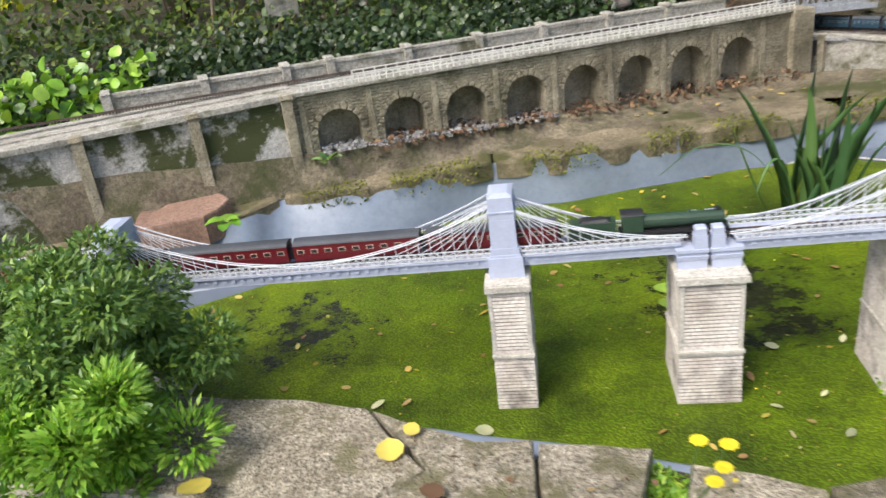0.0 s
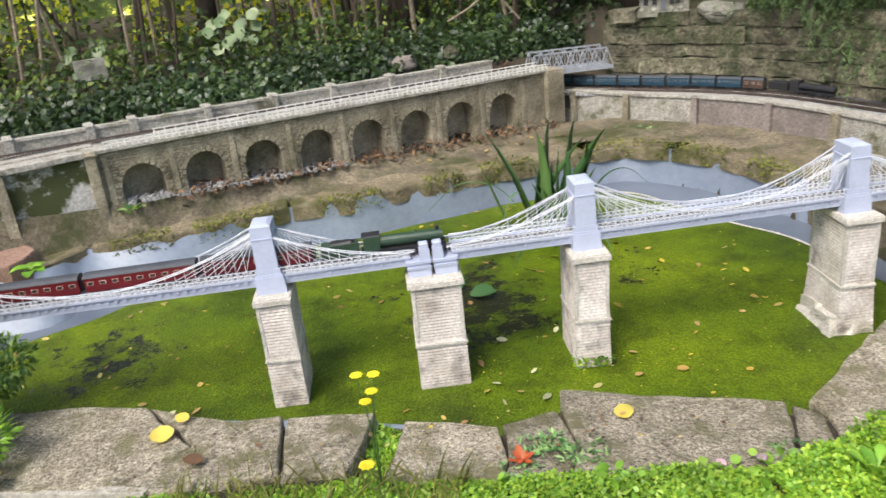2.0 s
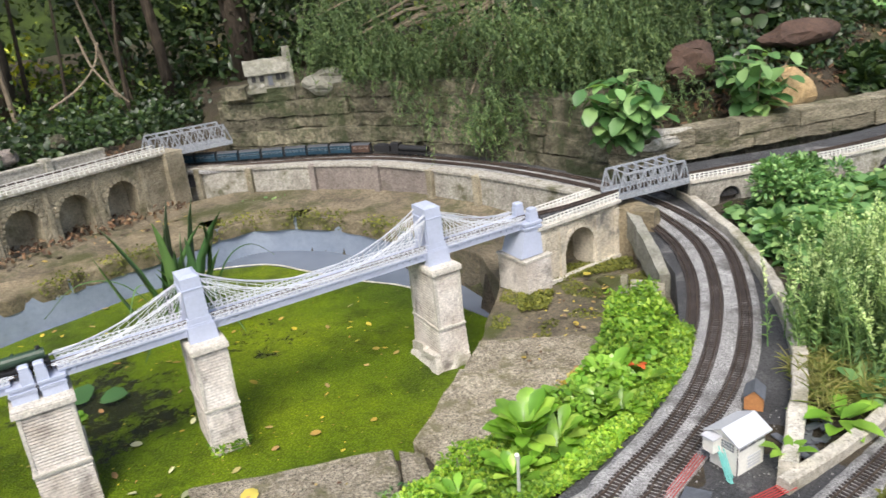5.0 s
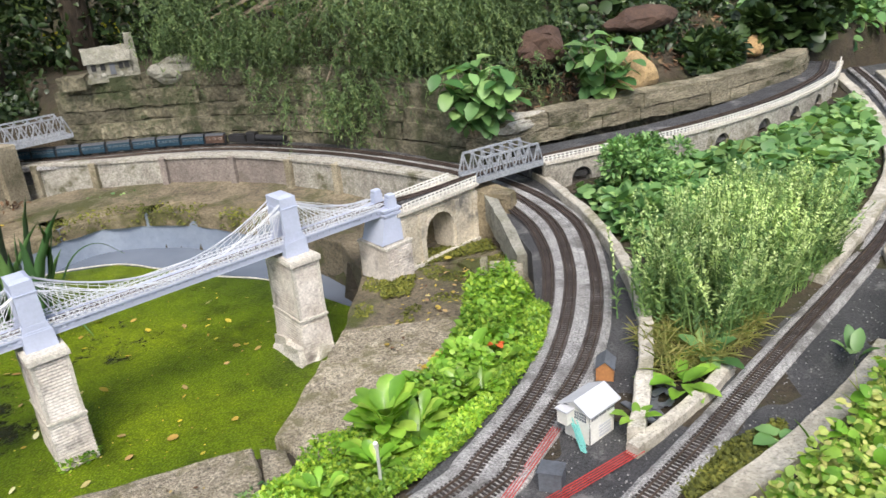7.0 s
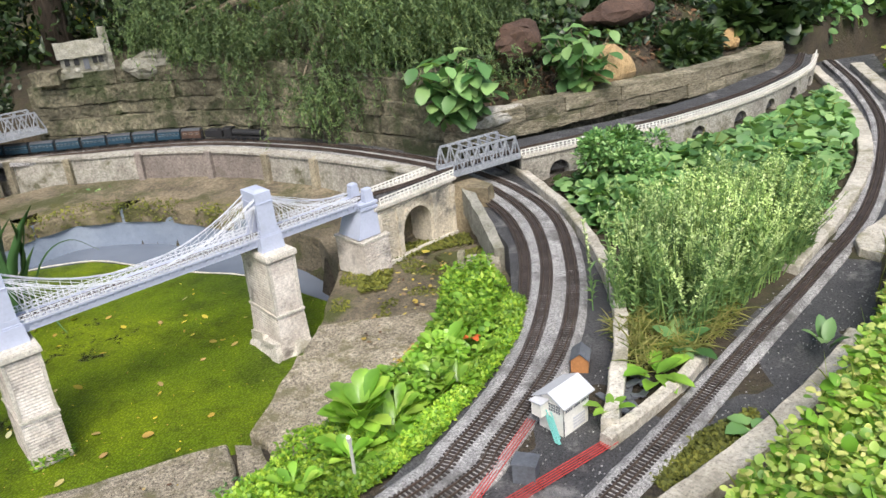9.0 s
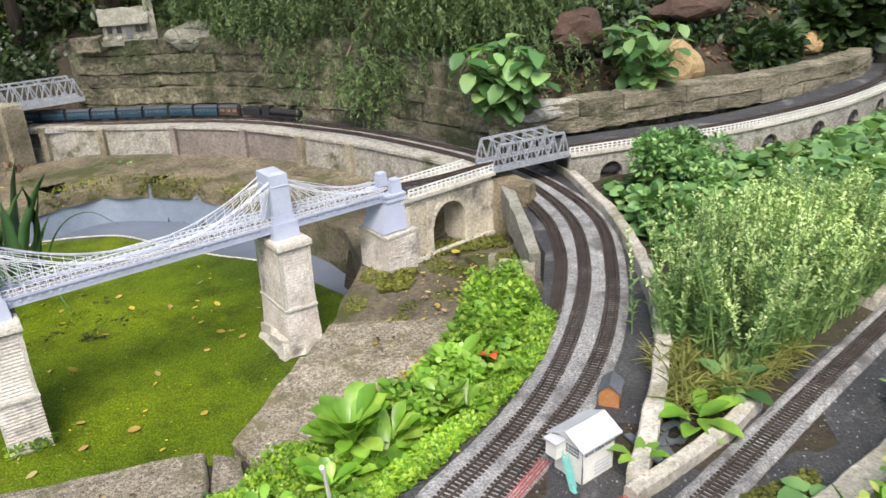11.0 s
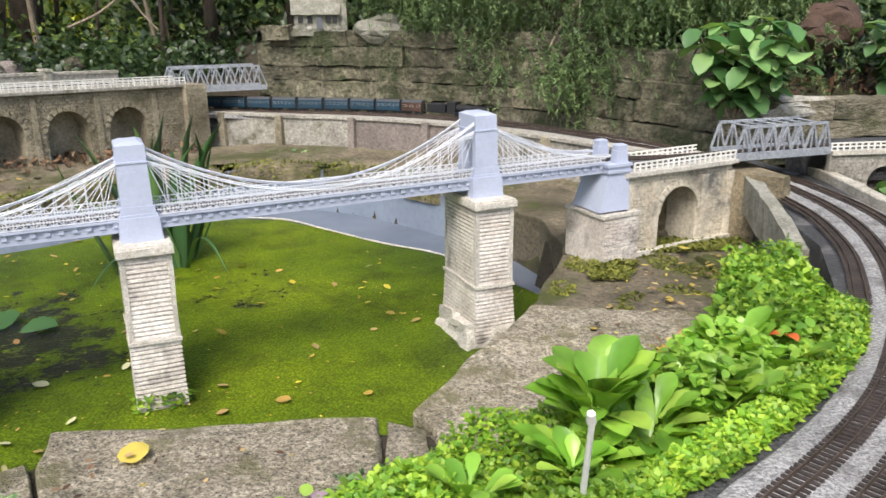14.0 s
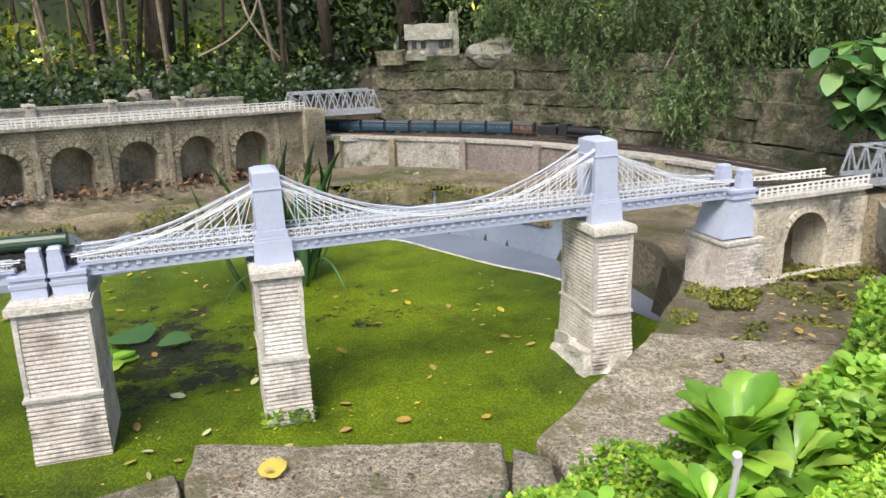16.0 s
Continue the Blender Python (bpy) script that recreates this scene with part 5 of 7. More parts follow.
FRONT = [(-0.62, 1.0), (-0.46, 1.04), (0.10, 1.02), (0.40, 0.97), (0.68, 0.96), (1.0, 0.92), (1.15, 0.93), (1.15, 0.62), (0.8, 0.62), (0.3, 0.72), (-0.2, 0.86), (-0.5, 0.94)]
bm = bmesh.new()
prism(bm, [(-1.3, 1.06), (-0.5, 1.04), (0.1, 1.0), (0.68, 0.94), (1.17, 0.92), (1.17, 0.3), (-1.3, 0.3)], 0.05, 0.205)
solid("front_bed", bm, M_SOIL, "dark soil before the paving", "soil", kind="structure")
carpet("moss_cover", FRONT, 42000, 0.203, 0.02, 0.010, 0.8, L_COVER, SPEAR, "bright green moss-like ground cover before the paving", "ground cover", hump=0.02)
carpet("grass", [(-0.35, 1.06), (0.35, 1.02), (0.3, 0.85), (-0.3, 0.85)], 520, 0.20, 0.01, 0.09, 0.02, L_STRAW, BLADE, "tuft of long dry grass at the paving's edge", "grass", up=2.2)
carpet("broad_weeds", [(0.35, 0.98), (1.15, 0.95), (1.15, 0.62), (0.35, 0.62)], 500, 0.212, 0.025, 0.021, 0.9, L_BRIGHT, ROUND, "round bright green weed leaves before the paving", "weeds")
carpet("moss_tufts", [(0.07, 1.30), (0.18, 1.25), (0.165, 1.05), (0.09, 1.03)], 2600, 0.165, 0.03, 0.018, 0.5, L_COVER, SPEAR, "bright moss and grass in the gap between the slabs", "moss")
for x, y, n in ((0.52, 1.10, 600), (0.60, 1.05, 400), (-0.30, 1.10, 500), (1.05, 0.97, 300), (0.46, 1.0, 300)):
    carpet("weed_tuft", [(x - 0.06, y - 0.04), (x + 0.06, y - 0.04), (x + 0.05, y + 0.04), (x - 0.05, y + 0.04)], n // 4, 0.205, 0.012, 0.018, 0.4, L_MID, SPEAR, "small green weeds in a crack of the paving", "weeds")
bm = bmesh.new()
sweep(bm, spline([(-1.3, 1.16, 0), (-0.89, 1.13, 0), (-0.56, 1.075, 0), (-0.40, 1.05, 0)], 0.04), [(0.012, 0.15), (0.012, 0.245), (-0.012, 0.245), (-0.012, 0.15)])
rough(bm, 0.004, 15, 3)
solid("kerb", bm, M_KERB, "narrow pale concrete kerb beside the shrub", "kerb", "track kerbs")


def flower(at, heads, label):
    t = thing("yellow_flower", at, label, "flower", "yellow flowers")
    for hx, hy, hz in heads:
        bm = bmesh.new()
        tube(bm, [(0, 0, 0), (hx * 0.4, hy * 0.4, hz * 0.6), (hx, hy, hz)], 0.0013, 0.001, 5)
        part("stem", bm, L_REED, t)
        n = 9
        ang = np.arange(n) * 2 * math.pi / n
        out = np.stack([np.cos(ang), np.sin(ang), np.full(n, 0.25)], 1)
        part("bloom", leaf_mesh("bloom", np.tile([[hx, hy, hz]], (n, 1)), out, np.tile([[0, -0.3, 1.0]], (n, 1)), np.full(n, 0.0125), np.full(n, 0.010), L_PETAL, ROUND, 0.3, 0.1), None, t, "bright yellow petals")


flower((0.14, 1.0, 0.2), [(0.0, -0.13, 0.39), (0.028, -0.16, 0.37), (0.035, -0.15, 0.40), (0.015, -0.17, 0.355)], "cluster of bright yellow flowers on thin stems")
flower((0.16, 0.85, 0.2), [(0.02, -0.31, 0.43)], "single bright yellow flower on a thin stem")
flower((0.12, 0.8, 0.2), [(-0.02, -0.22, 0.33), (0.01, -0.23, 0.34)], "pair of bright yellow flowers on thin stems")

# the bed between the paving and the tracks
STRIP = [(0.95, 0.86), (1.18, 0.96), (1.42, 0.97), (1.72, 1.08), (1.98, 1.32), (2.10, 1.42), (2.26, 1.36), (2.14, 1.14), (1.90, 0.92), (1.62, 0.78), (1.3, 0.68), (0.95, 0.6)]
bm = bmesh.new()
prism(bm, STRIP, 0.1, 0.225)
solid("strip_bed", bm, M_SOIL, "dark soil strip between the paving and the tracks", "soil", kind="structure")
carpet("ground_cover", STRIP, 42000, 0.225, 0.03, 0.0115, 0.75, L_COVER, SPEAR, "dense bright green ground cover between the paving and the tracks", "ground cover", hump=0.06)
carpet("ground_cover", [(1.16, 0.70), (1.3, 0.70), (1.62, 0.80), (1.9, 0.94), (2.1, 1.13), (2.10, 1.03), (1.93, 0.885), (1.68, 0.765), (1.45, 0.675), (1.2, 0.635)], 15000, 0.299, 0.022, 0.0115, 0.75, L_COVER, SPEAR, "bright green ground cover creeping to the ballast", "ground cover", hump=0.012)
carpet("clover_leaves", [(1.45, 0.95), (1.75, 1.06), (2.05, 1.36), (2.2, 1.33), (2.08, 1.12), (1.85, 0.93), (1.55, 0.82)], 5200, 0.25, 0.09, 0.016, 0.95, L_BRIGHT, ROUND, "round clover-like leaves beside the tracks", "ground cover")
carpet("bright_weeds", [(1.75, 1.05), (2.03, 1.36), (2.22, 1.33), (2.0, 1.05), (1.85, 0.97)], 4200, 0.26, 0.10, 0.016, 0.7, L_COVER, SPEAR, "bright green leafy weeds beside the tracks", "ground cover")
carpet("brown_weeds", [(1.5, 1.0), (1.68, 1.08), (1.7, 1.0), (1.55, 0.95)], 110, 0.27, 0.05, 0.022, 0.6, L_FALLEN, OVAL, "withered reddish leaves among the weeds", "weeds")
rosette("foxglove", (1.37, 0.865, 0.30), "large glossy bright green leafy plant beside a white post", 46, 0.085, 0.55, L_BRIGHT, PADDLE, 1.7, 0.35)
rosette("foxglove", (1.31, 0.81, 0.25), "glossy bright green leafy plant beside a white post", 18, 0.075, 0.5, L_BRIGHT, PADDLE, 1.0, 0.3)
rosette("foxglove", (1.46, 0.84, 0.26), "glossy green leafy plant among ground cover", 20, 0.08, 0.5, L_BRIGHT, PADDLE, 1.1, 0.3)
rosette("foxglove", (1.42, 0.79, 0.25), "young glossy green leafy plant among ground cover", 14, 0.07, 0.5, L_BRIGHT, PADDLE, 1.0, 0.3)
for x, y, s in ((1.62, 0.90, 0.10), (1.72, 0.98, 0.12), (1.83, 1.05, 0.11), (1.58, 0.84, 0.09), (1.92, 1.1, 0.10), (2.02, 1.2, 0.09), (1.55, 0.93, 0.10), (1.66, 0.84, 0.09), (1.76, 0.90, 0.10), (1.28, 0.78, 0.08), (1.14, 0.80, 0.07)):
    rosette("primrose", (x, y, 0.27), "bright green primrose rosette in the bed", 16, s * 0.75, 0.5, L_BRIGHT, PADDLE, 1.2, 0.25, group="primroses")
rosette("red_leaf", (1.80, 0.94, 0.335), "withered orange-red leaf among the green plants", 3, 0.032, 0.6, L_ORANGE, ROUND, 0.3)
bm = bmesh.new()
tube(bm, [(1.262, 0.735, 0.2), (1.212, 0.637, 0.455)], 0.0042, 0.0036, 7)
tube(bm, [(1.213, 0.640, 0.453), (1.208, 0.634, 0.468)], 0.0058, 0.005, 7)
solid("marker_post", bm, M_WHITE, "small leaning white model post among the leaves", "post")

# heather and cover inside the loop
def heather():
    t = thing("heather", (2.5, 0.68, 0.3), "tall heather with pale green flower spikes beside the outer track", "heather")
    stems = bmesh.new()
    lb, lo, bb, bo = [], [], [], []
    for i in range(760):
        k = NR.random()
        foot = np.array([2.22 + 0.76 * k + NR.uniform(-0.05, 0.05), 0.66 + 0.07 * k + np.clip(NR.normal(), -1.5, 1.8) * 0.10, 0.30])
        lean = np.array([NR.normal() * 0.045 + 0.01, NR.normal() * 0.045 - 0.01, 0.0])
        h = NR.uniform(0.18, 0.37)
        tip = foot + lean + np.array([0, 0, h])
        tube(stems, [foot, foot * 0.5 + tip * 0.5 + lean * -0.15, tip], 0.0022, 0.001, 3)
        for j in range(46):
            s = 0.12 + 0.88 * j / 46
            p = foot + (tip - foot) * s - lean * 0.3 * math.sin(math.pi * s)
            a = NR.uniform(0, 6.28)
            d = (math.cos(a), math.sin(a), NR.uniform(0.5, 1.4))
            if s > 0.55 and i % 5 < 3:
                bb.append(p), bo.append(d)
                bb.append(p + NR.normal(size=3) * 0.003), bo.append((-d[0], -d[1], d[2]))
            elif s > 0.9 and i % 3:
                bb.append(p), bo.append(d)
            else:
                lb.append(p), lo.append(d)
    part("stem", stems, L_HEATH, t, world=True)
    foliage("foliage", t, np.array(lb), np.array(lo), 0.026, 0.26, L_HEATH, SPEAR)
    foliage("bloom", t, np.array(bb), np.array(bo), 0.0105, 0.62, L_BLOOM, SPEAR, label="pale greenish white flower spikes")


heather()
carpet("tussock_grass", [(1.98, 0.5), (2.12, 0.72), (2.35, 0.72), (2.45, 0.5), (2.2, 0.46)], 1800, 0.30, 0.05, 0.055, 0.035, L_STRAW, BLADE, "dry yellow-green grass tussock at the kerb", "grass", up=0.9)
rosette("comfrey", (2.0, 0.465, 0.32), "broad bright green leaf rosette over the kerb", 10, 0.095, 0.5, L_BRIGHT, OVAL, 0.55)
rosette("comfrey", (2.16, 0.50, 0.32), "green leaf rosette before the heather", 9, 0.08, 0.55, L_MID, OVAL, 0.6)
rosette("seedling", (1.80, 0.44, 0.335), "small bright seedling on the kerb's end", 5, 0.05, 0.5, L_BRIGHT, OVAL, 0.6)
LOOP = [(2.98, 1.74), (3.5, 1.64), (4.1, 1.58), (4.7, 1.60), (5.15, 1.68), (5.05, 1.55), (4.4, 1.14), (3.9, 0.92), (3.3, 0.74), (2.9, 0.72), (2.62, 1.1), (2.8, 1.45)]
LOOP_LOW = [(3.05, 1.66), (3.5, 1.55), (4.1, 1.48), (4.7, 1.50), (5.0, 1.55), (4.4, 1.16), (3.9, 0.94), (3.3, 0.76), (2.9, 0.74), (2.66, 1.1), (2.82, 1.42)]
carpet("broad_leaf_cover", LOOP, 5500, 0.24, 0.10, 0.048, 1.05, L_MID, ROUND, "broad mid-green leaves below the arches", "ground cover", up=0.4)
carpet("bed_grass", LOOP_LOW, 350, 0.28, 0.08, 0.09, 0.03, L_STRAW, BLADE, "thin dry stems among the broad leaves", "grass", up=1.2)
carpet("broad_leaf_cover", LOOP_LOW, 9000, 0.27, 0.11, 0.052, 1.05, L_MID, ROUND, "broad round mid-green leaves filling the bed inside the loop", "ground cover", up=0.4)
bush("shrub", (3.16, 1.54, 0.3), "loose green twiggy shrub before the curved viaduct", "shrub", ellipsoid(34, (3.20, 1.55, 0.43), (0.21, 0.14, 0.11)), 0.06, 6500, 0.026, 0.5, L_MID, OVAL, 14)
bush("bramble", (2.7, 1.2, 0.3), "dark green trailing plant over the kerb", "plant", ellipsoid(12, (2.78, 1.28, 0.36), (0.12, 0.2, 0.05)), 0.05, 900, 0.05, 0.7, L_MID, ROUND, 6)

# yellow-green plants outside the outer kerb
OUT = [(1.45, 0.10), (1.66, 0.10), (1.9, 0.10), (2.2, 0.12), (2.4, 0.14), (2.65, 0.20), (3.0, 0.31), (3.3, 0.33), (3.2, 0.05), (2.6, -0.3), (1.5, -0.35)]
bm = bmesh.new()
prism(bm, OUT, 0.05, 0.31)
solid("outer_bed", bm, M_SOIL, "dark soil bed outside the stone kerb", "soil", kind="structure")
OUT_LEAF = [(1.5, 0.01), (1.66, 0.02), (1.9, 0.045), (2.2, 0.085), (2.4, 0.125), (2.65, 0.20), (3.0, 0.30), (3.3, 0.32), (3.2, 0.05), (2.6, -0.3), (1.5, -0.35)]
carpet("weed_stems", OUT_LEAF, 500, 0.32, 0.10, 0.07, 0.015, L_YELLOWG, BLADE, "thin yellow-green stems of the climbing weeds", "weeds", up=1.6, hump=0.05)
carpet("climbing_weeds", OUT_LEAF, 17000, 0.30, 0.15, 0.0185, 0.85, L_YELLOWG, OVAL, "yellow-green leafy weeds outside the stone kerb", "weeds", up=0.8, hump=0.07)
carpet("climbing_weeds", OUT_LEAF, 3200, 0.30, 0.16, 0.030, 0.85, L_BRIGHT, ROUND, "green broad leaves among the yellowing weeds", "weeds", up=0.5, hump=0.05)
carpet("dry_stalks", [(2.3, 0.1), (3.0, 0.36), (3.2, 0.25), (2.5, -0.05)], 60, 0.34, 0.06, 0.12, 0.008, L_STRAW, BLADE, "thin dry stalks above the weeds", "grass", up=5.0)
carpet("outer_cover", [(3.2, 0.2), (3.75, 0.48), (4.75, 0.9), (5.4, 1.3), (6.2, 1.8), (7.0, 1.6), (5.0, 0.2), (3.4, -0.2)], 3000, 0.24, 0.2, 0.07, 0.8, L_YELLOWG, ROUND, "yellow-green leaves outside the far kerb", "ground cover", up=0.5)
rosette("dock", (2.42, 0.24, 0.31), "broad upright green dock leaf at the kerb", 5, 0.065, 0.5, L_MID, OVAL, 1.6)
rosette("ivy_sprig", (1.99, 0.19, 0.31), "pale green sprig on the yard's edge", 8, 0.045, 0.9, L_MID, ROUND, 0.6)

# reeds and water plants
def reeds():
    t = thing("reeds", (0.88, 2.92, -0.05), "clump of tall dark green reed blades in the pond", "reeds")
    for i in range(36):
        a = NR.uniform(0, 6.28)
        foot = np.array([[0.88 + 0.07 * NR.normal(), 2.92 + 0.05 * NR.normal(), -0.03]])
        L = NR.uniform(0.26, 0.56)
        lean = NR.uniform(0.03, 0.42)
        d = np.array([[math.cos(a) * lean, math.sin(a) * lean, 1.0]])
        part("blade", leaf_mesh("blade", foot, d, np.array([[math.cos(a + 1.2), math.sin(a + 1.2), 0.2]]), np.array([L]), np.array([0.0068]), L_REED, BLADE, NR.uniform(0.0, 0.5), 0.2), None, t, world=True)
    for (x, y), (ex, ey), h in (((0.82, 2.86), (0.30, 2.92), 0.30), ((0.92, 2.84), (1.02, 2.42), 0.16), ((0.86, 2.8), (0.62, 2.42), 0.14), ((0.95, 2.9), (1.34, 3.05), 0.26), ((0.8, 2.9), (0.62, 2.75), 0.26)):
        pts = [Vector((x, y, -0.02)), Vector((x + (ex - x) * 0.35, y + (ey - y) * 0.35, h * 0.85)), Vector((x + (ex - x) * 0.7, y + (ey - y) * 0.7, h)), Vector((ex, ey, h * 0.62))]
        line = spline([tuple(p) for p in pts], 0.03)
        bm = bmesh.new()
        last = None
        for i, p in enumerate(line):
            k = i / len(line)
            w = 0.008 * (1 - k ** 3)
            side = Vector((-(ey - y), ex - x, 0)).normalized() * w
            row = (bm.verts.new(p - side), bm.verts.new(p + Vector((0, 0, -0.003))), bm.verts.new(p + side))
            if last:
                bm.faces.new((last[0], last[1], row[1], row[0]))
                bm.faces.new((last[1], last[2], row[2], row[1]))
            last = row
        part("blade", bm, L_REED, t, "long drooping blade", world=True, smooth=True)


reeds()
rosette("water_lily", (0.39, 2.37, 0.012), "large dark green folded water lily leaf standing in duckweed", 2, 0.115, 1.2, L_REED, ROUND, 0.22, 0.1)
rosette("water_lily", (0.28, 2.30, 0.0), "pale green water lily pads in the duckweed", 4, 0.09, 1.0, L_BRIGHT, ROUND, 0.03, 0.02)
rosette("broad_leaf_plant", (-1.62, 2.86, 0.31), "bright green leafy plant at the mossy wall", 16, 0.12, 0.5, L_BRIGHT, OVAL, 0.9)
rosette("leaf_sprig", (-1.27, 2.46, 0.28), "small bright green sprig on the red slab", 7, 0.06, 0.8, L_BRIGHT, ROUND, 0.5)
rosette("leaf_sprig", (-1.03, 2.98, 0.3), "small green sprig before the first arch", 6, 0.06, 0.7, L_MID, OVAL, 1.0)
rosette("leaf_sprig", (2.10, 3.38, 0.15), "green leafy sprig below the curved wall", 10, 0.07, 0.7, L_BRIGHT, OVAL, 0.6)
rosette("leaf_sprig", (1.96, 3.2, 0.15), "green leafy sprig on the muddy ledge", 6, 0.06, 0.7, L_BRIGHT, OVAL, 0.6)
carpet("weed_fringe", [(1.45, 4.02), (1.8, 3.76), (1.76, 3.70), (1.4, 3.95)], 240, 0.16, 0.03, 0.03, 0.7, L_MID, OVAL, "small weeds at the foot of the curved wall", "weeds")

# big-leaved plants on the rock wall
leafy_stems("hydrangea", (2.90, 2.34, 0.48), "green broad-leaved plant rooted on the rock wall", 22, 0.27, 0.36, 5, 0.105, 0.72, L_MID, OVAL, group="broad-leaved plants")
leafy_stems("hydrangea", (3.72, 2.26, 0.52), "green broad-leaved plant beside the ochre rock", 14, 0.22, 0.32, 4, 0.11, 0.72, L_MID, OVAL, group="broad-leaved plants")
bush("laurel", (4.75, 2.24, 0.5), "dark glossy low shrub above the curved viaduct", "shrub", ellipsoid(16, (4.7, 2.28, 0.60), (0.28, 0.12, 0.08)), 0.08, 1500, 0.075, 0.5, L_IVY, OVAL, 8)
bush("hanging_ivy", (5.6, 2.35, 0.6), "dark ivy hanging over the viaduct's end", "ivy", ellipsoid(26, (5.55, 2.25, 0.66), (0.5, 0.2, 0.22)), 0.12, 3000, 0.085, 0.9, L_IVY, ROUND, 8)


def rock(at, size, material, label, seed):
    bm = bmesh.new()
    bmesh.ops.create_icosphere(bm, subdivisions=3, radius=1.0)
    for v in bm.verts:
        v.co = Vector((v.co.x * size[0], v.co.y * size[1], v.co.z * size[2])) * (1 + 0.35 * noise.noise(v.co * 1.3 + Vector((seed, 0, 0)))) + Vector(at)
    bmesh.ops.dissolve_limit(bm, angle_limit=radians(14), verts=bm.verts[:], edges=bm.edges[:])
    solid("rock", bm, material, label, "rock", "rocks on the bank")


rock((3.98, 2.30, 0.60), (0.17, 0.11, 0.12), M_OCHRE, "large ochre sandstone rock above the wall", 3)
rock((3.52, 2.52, 0.80), (0.15, 0.1, 0.10), M_BROWNROCK, "red-brown rock on the dark bank", 5)
rock((4.45, 2.62, 0.82), (0.26, 0.12, 0.07), M_BROWNROCK, "flat red-brown rock under the trees", 8)
rock((3.12, 2.27, 0.515), (0.17, 0.07, 0.05), M_PALEWALL, "pale flat rock on the wall's top", 9)
rock((5.05, 2.25, 0.58), (0.09, 0.07, 0.07), M_OCHRE, "small mossy rock on the wall's top", 11)
rock((2.16, 4.16, 0.775), (0.19, 0.11, 0.08), M_COTT, "pale weathered rock beside the stone cottage", 13)
bm = bmesh.new()
box(bm, (1.60, 4.40, 0.765), (0.16, 0.10, 0.075), -35)
rough(bm, 0.012, 14, 2, 3)
solid("stone_block", bm, M_STONE, "mossy olive stone block on the rock wall's end", "stone block")
rock((0.55, 4.75, 0.60), (0.05, 0.05, 0.05), M_STONE, "small mossy stone on the ivy bank", 15)
rock((0.25, 4.55, 0.60), (0.08, 0.05, 0.05), M_PINK, "small pinkish stone on the ivy bank", 16)
bm = bmesh.new()
box(bm, (-1.55, 4.25, 0.80), (0.17, 0.02, 0.12), 20)
rough(bm, 0.006, 20, 1, 3)
solid("stone_tablet", bm, M_COTT, "small pale stone tablet standing in ivy", "stone tablet")


# the cypress that hangs over the wall
def cypress(name, at, centres, sprays, label):
    t = thing(name, at, label, "tree")
    bm = bmesh.new()
    tube(bm, [at, (at[0] + 0.05, at[1] - 0.05, at[2] + 1.0), (at[0], at[1], at[2] + 2.6)], 0.09, 0.05, 8)
    part("trunk", bm, M_BARK, t, world=True)
    for c in centres[::3]:
        bm = bmesh.new()
        a = Vector((at[0], at[1], min(c[2] + 0.25, at[2] + 2.2)))
        tube(bm, [a, a.lerp(Vector(c), 0.55) + Vector((0, 0, 0.06)), Vector(c)], 0.018, 0.004, 5)
        part("limb", bm, M_TWIG, t, world=True)
    base, out = [], []
    for i in range(sprays):
        c = np.array(centres[NR.integers(0, len(centres))]) + NR.normal(size=3) * np.array([0.10, 0.07, 0.07])
        a = NR.uniform(0, 6.28)
        d = np.array([math.cos(a) * 0.5, math.sin(a) * 0.5 - 0.35, 0.1])
        L = NR.uniform(0.08, 0.2)
        for j in range(26):
            s = j / 26
            p = c + d * L * s + np.array([0, 0, -1.0]) * L * 0.9 * s * s
            side = NR.normal(size=3) * 0.6
            base.append(p)
            out.append(d * (1 - s) + np.array([0, 0, -0.9]) * s + side)
    foliage("fronds", t, np.array(base), np.array(out), 0.026, 0.26, L_CON, SPEAR, curl=0.1)


cen = []
for i in range(120):
    s = NR.random()
    x = 2.12 + 1.6 * s
    y = np.interp(x, [1.9, 2.33, 2.56, 2.74, 2.95, 3.8], [4.3, 3.85, 3.46, 3.0, 2.62, 2.75]) + abs(NR.normal()) * 0.22
    lowest = np.interp(x, [1.9, 2.2, 2.5, 2.75, 3.0, 3.7], [0.95, 0.86, 0.80, 0.74, 0.86, 0.92])
    cen.append((x, y, lowest + abs(NR.normal()) * 0.28))
cen += [(2.62, 3.08, 0.66), (2.66, 3.02, 0.60), (2.60, 3.14, 0.56), (2.58, 3.20, 0.70), (2.70, 2.92, 0.68), (3.25, 2.5, 0.74), (3.3, 2.46, 0.68), (2.45, 3.5, 0.72)]
cypress("cypress", (3.0, 3.5, 0.8), cen, 3400, "feathery grey-green cypress drooping over the rock wall")


# ivy bank and wood behind
def strip(o0, o1, s0, s1, n, z0, z1):
    """Places behind the long viaduct, o from its face, s along it."""
    o, s = NR.uniform(o0, o1, n), NR.uniform(s0, s1, n)
    x, y = -1.146 + ca * s - sa * o, 2.992 + sa * s + ca * o
    zg = 0.44 + 0.20 * np.clip((o / 0.879 * 0.98 - 0.3) / 1.6, 0, 1)
    return np.stack([x, y, zg + NR.uniform(z0, z1, n) * NR.random(n)], 1)


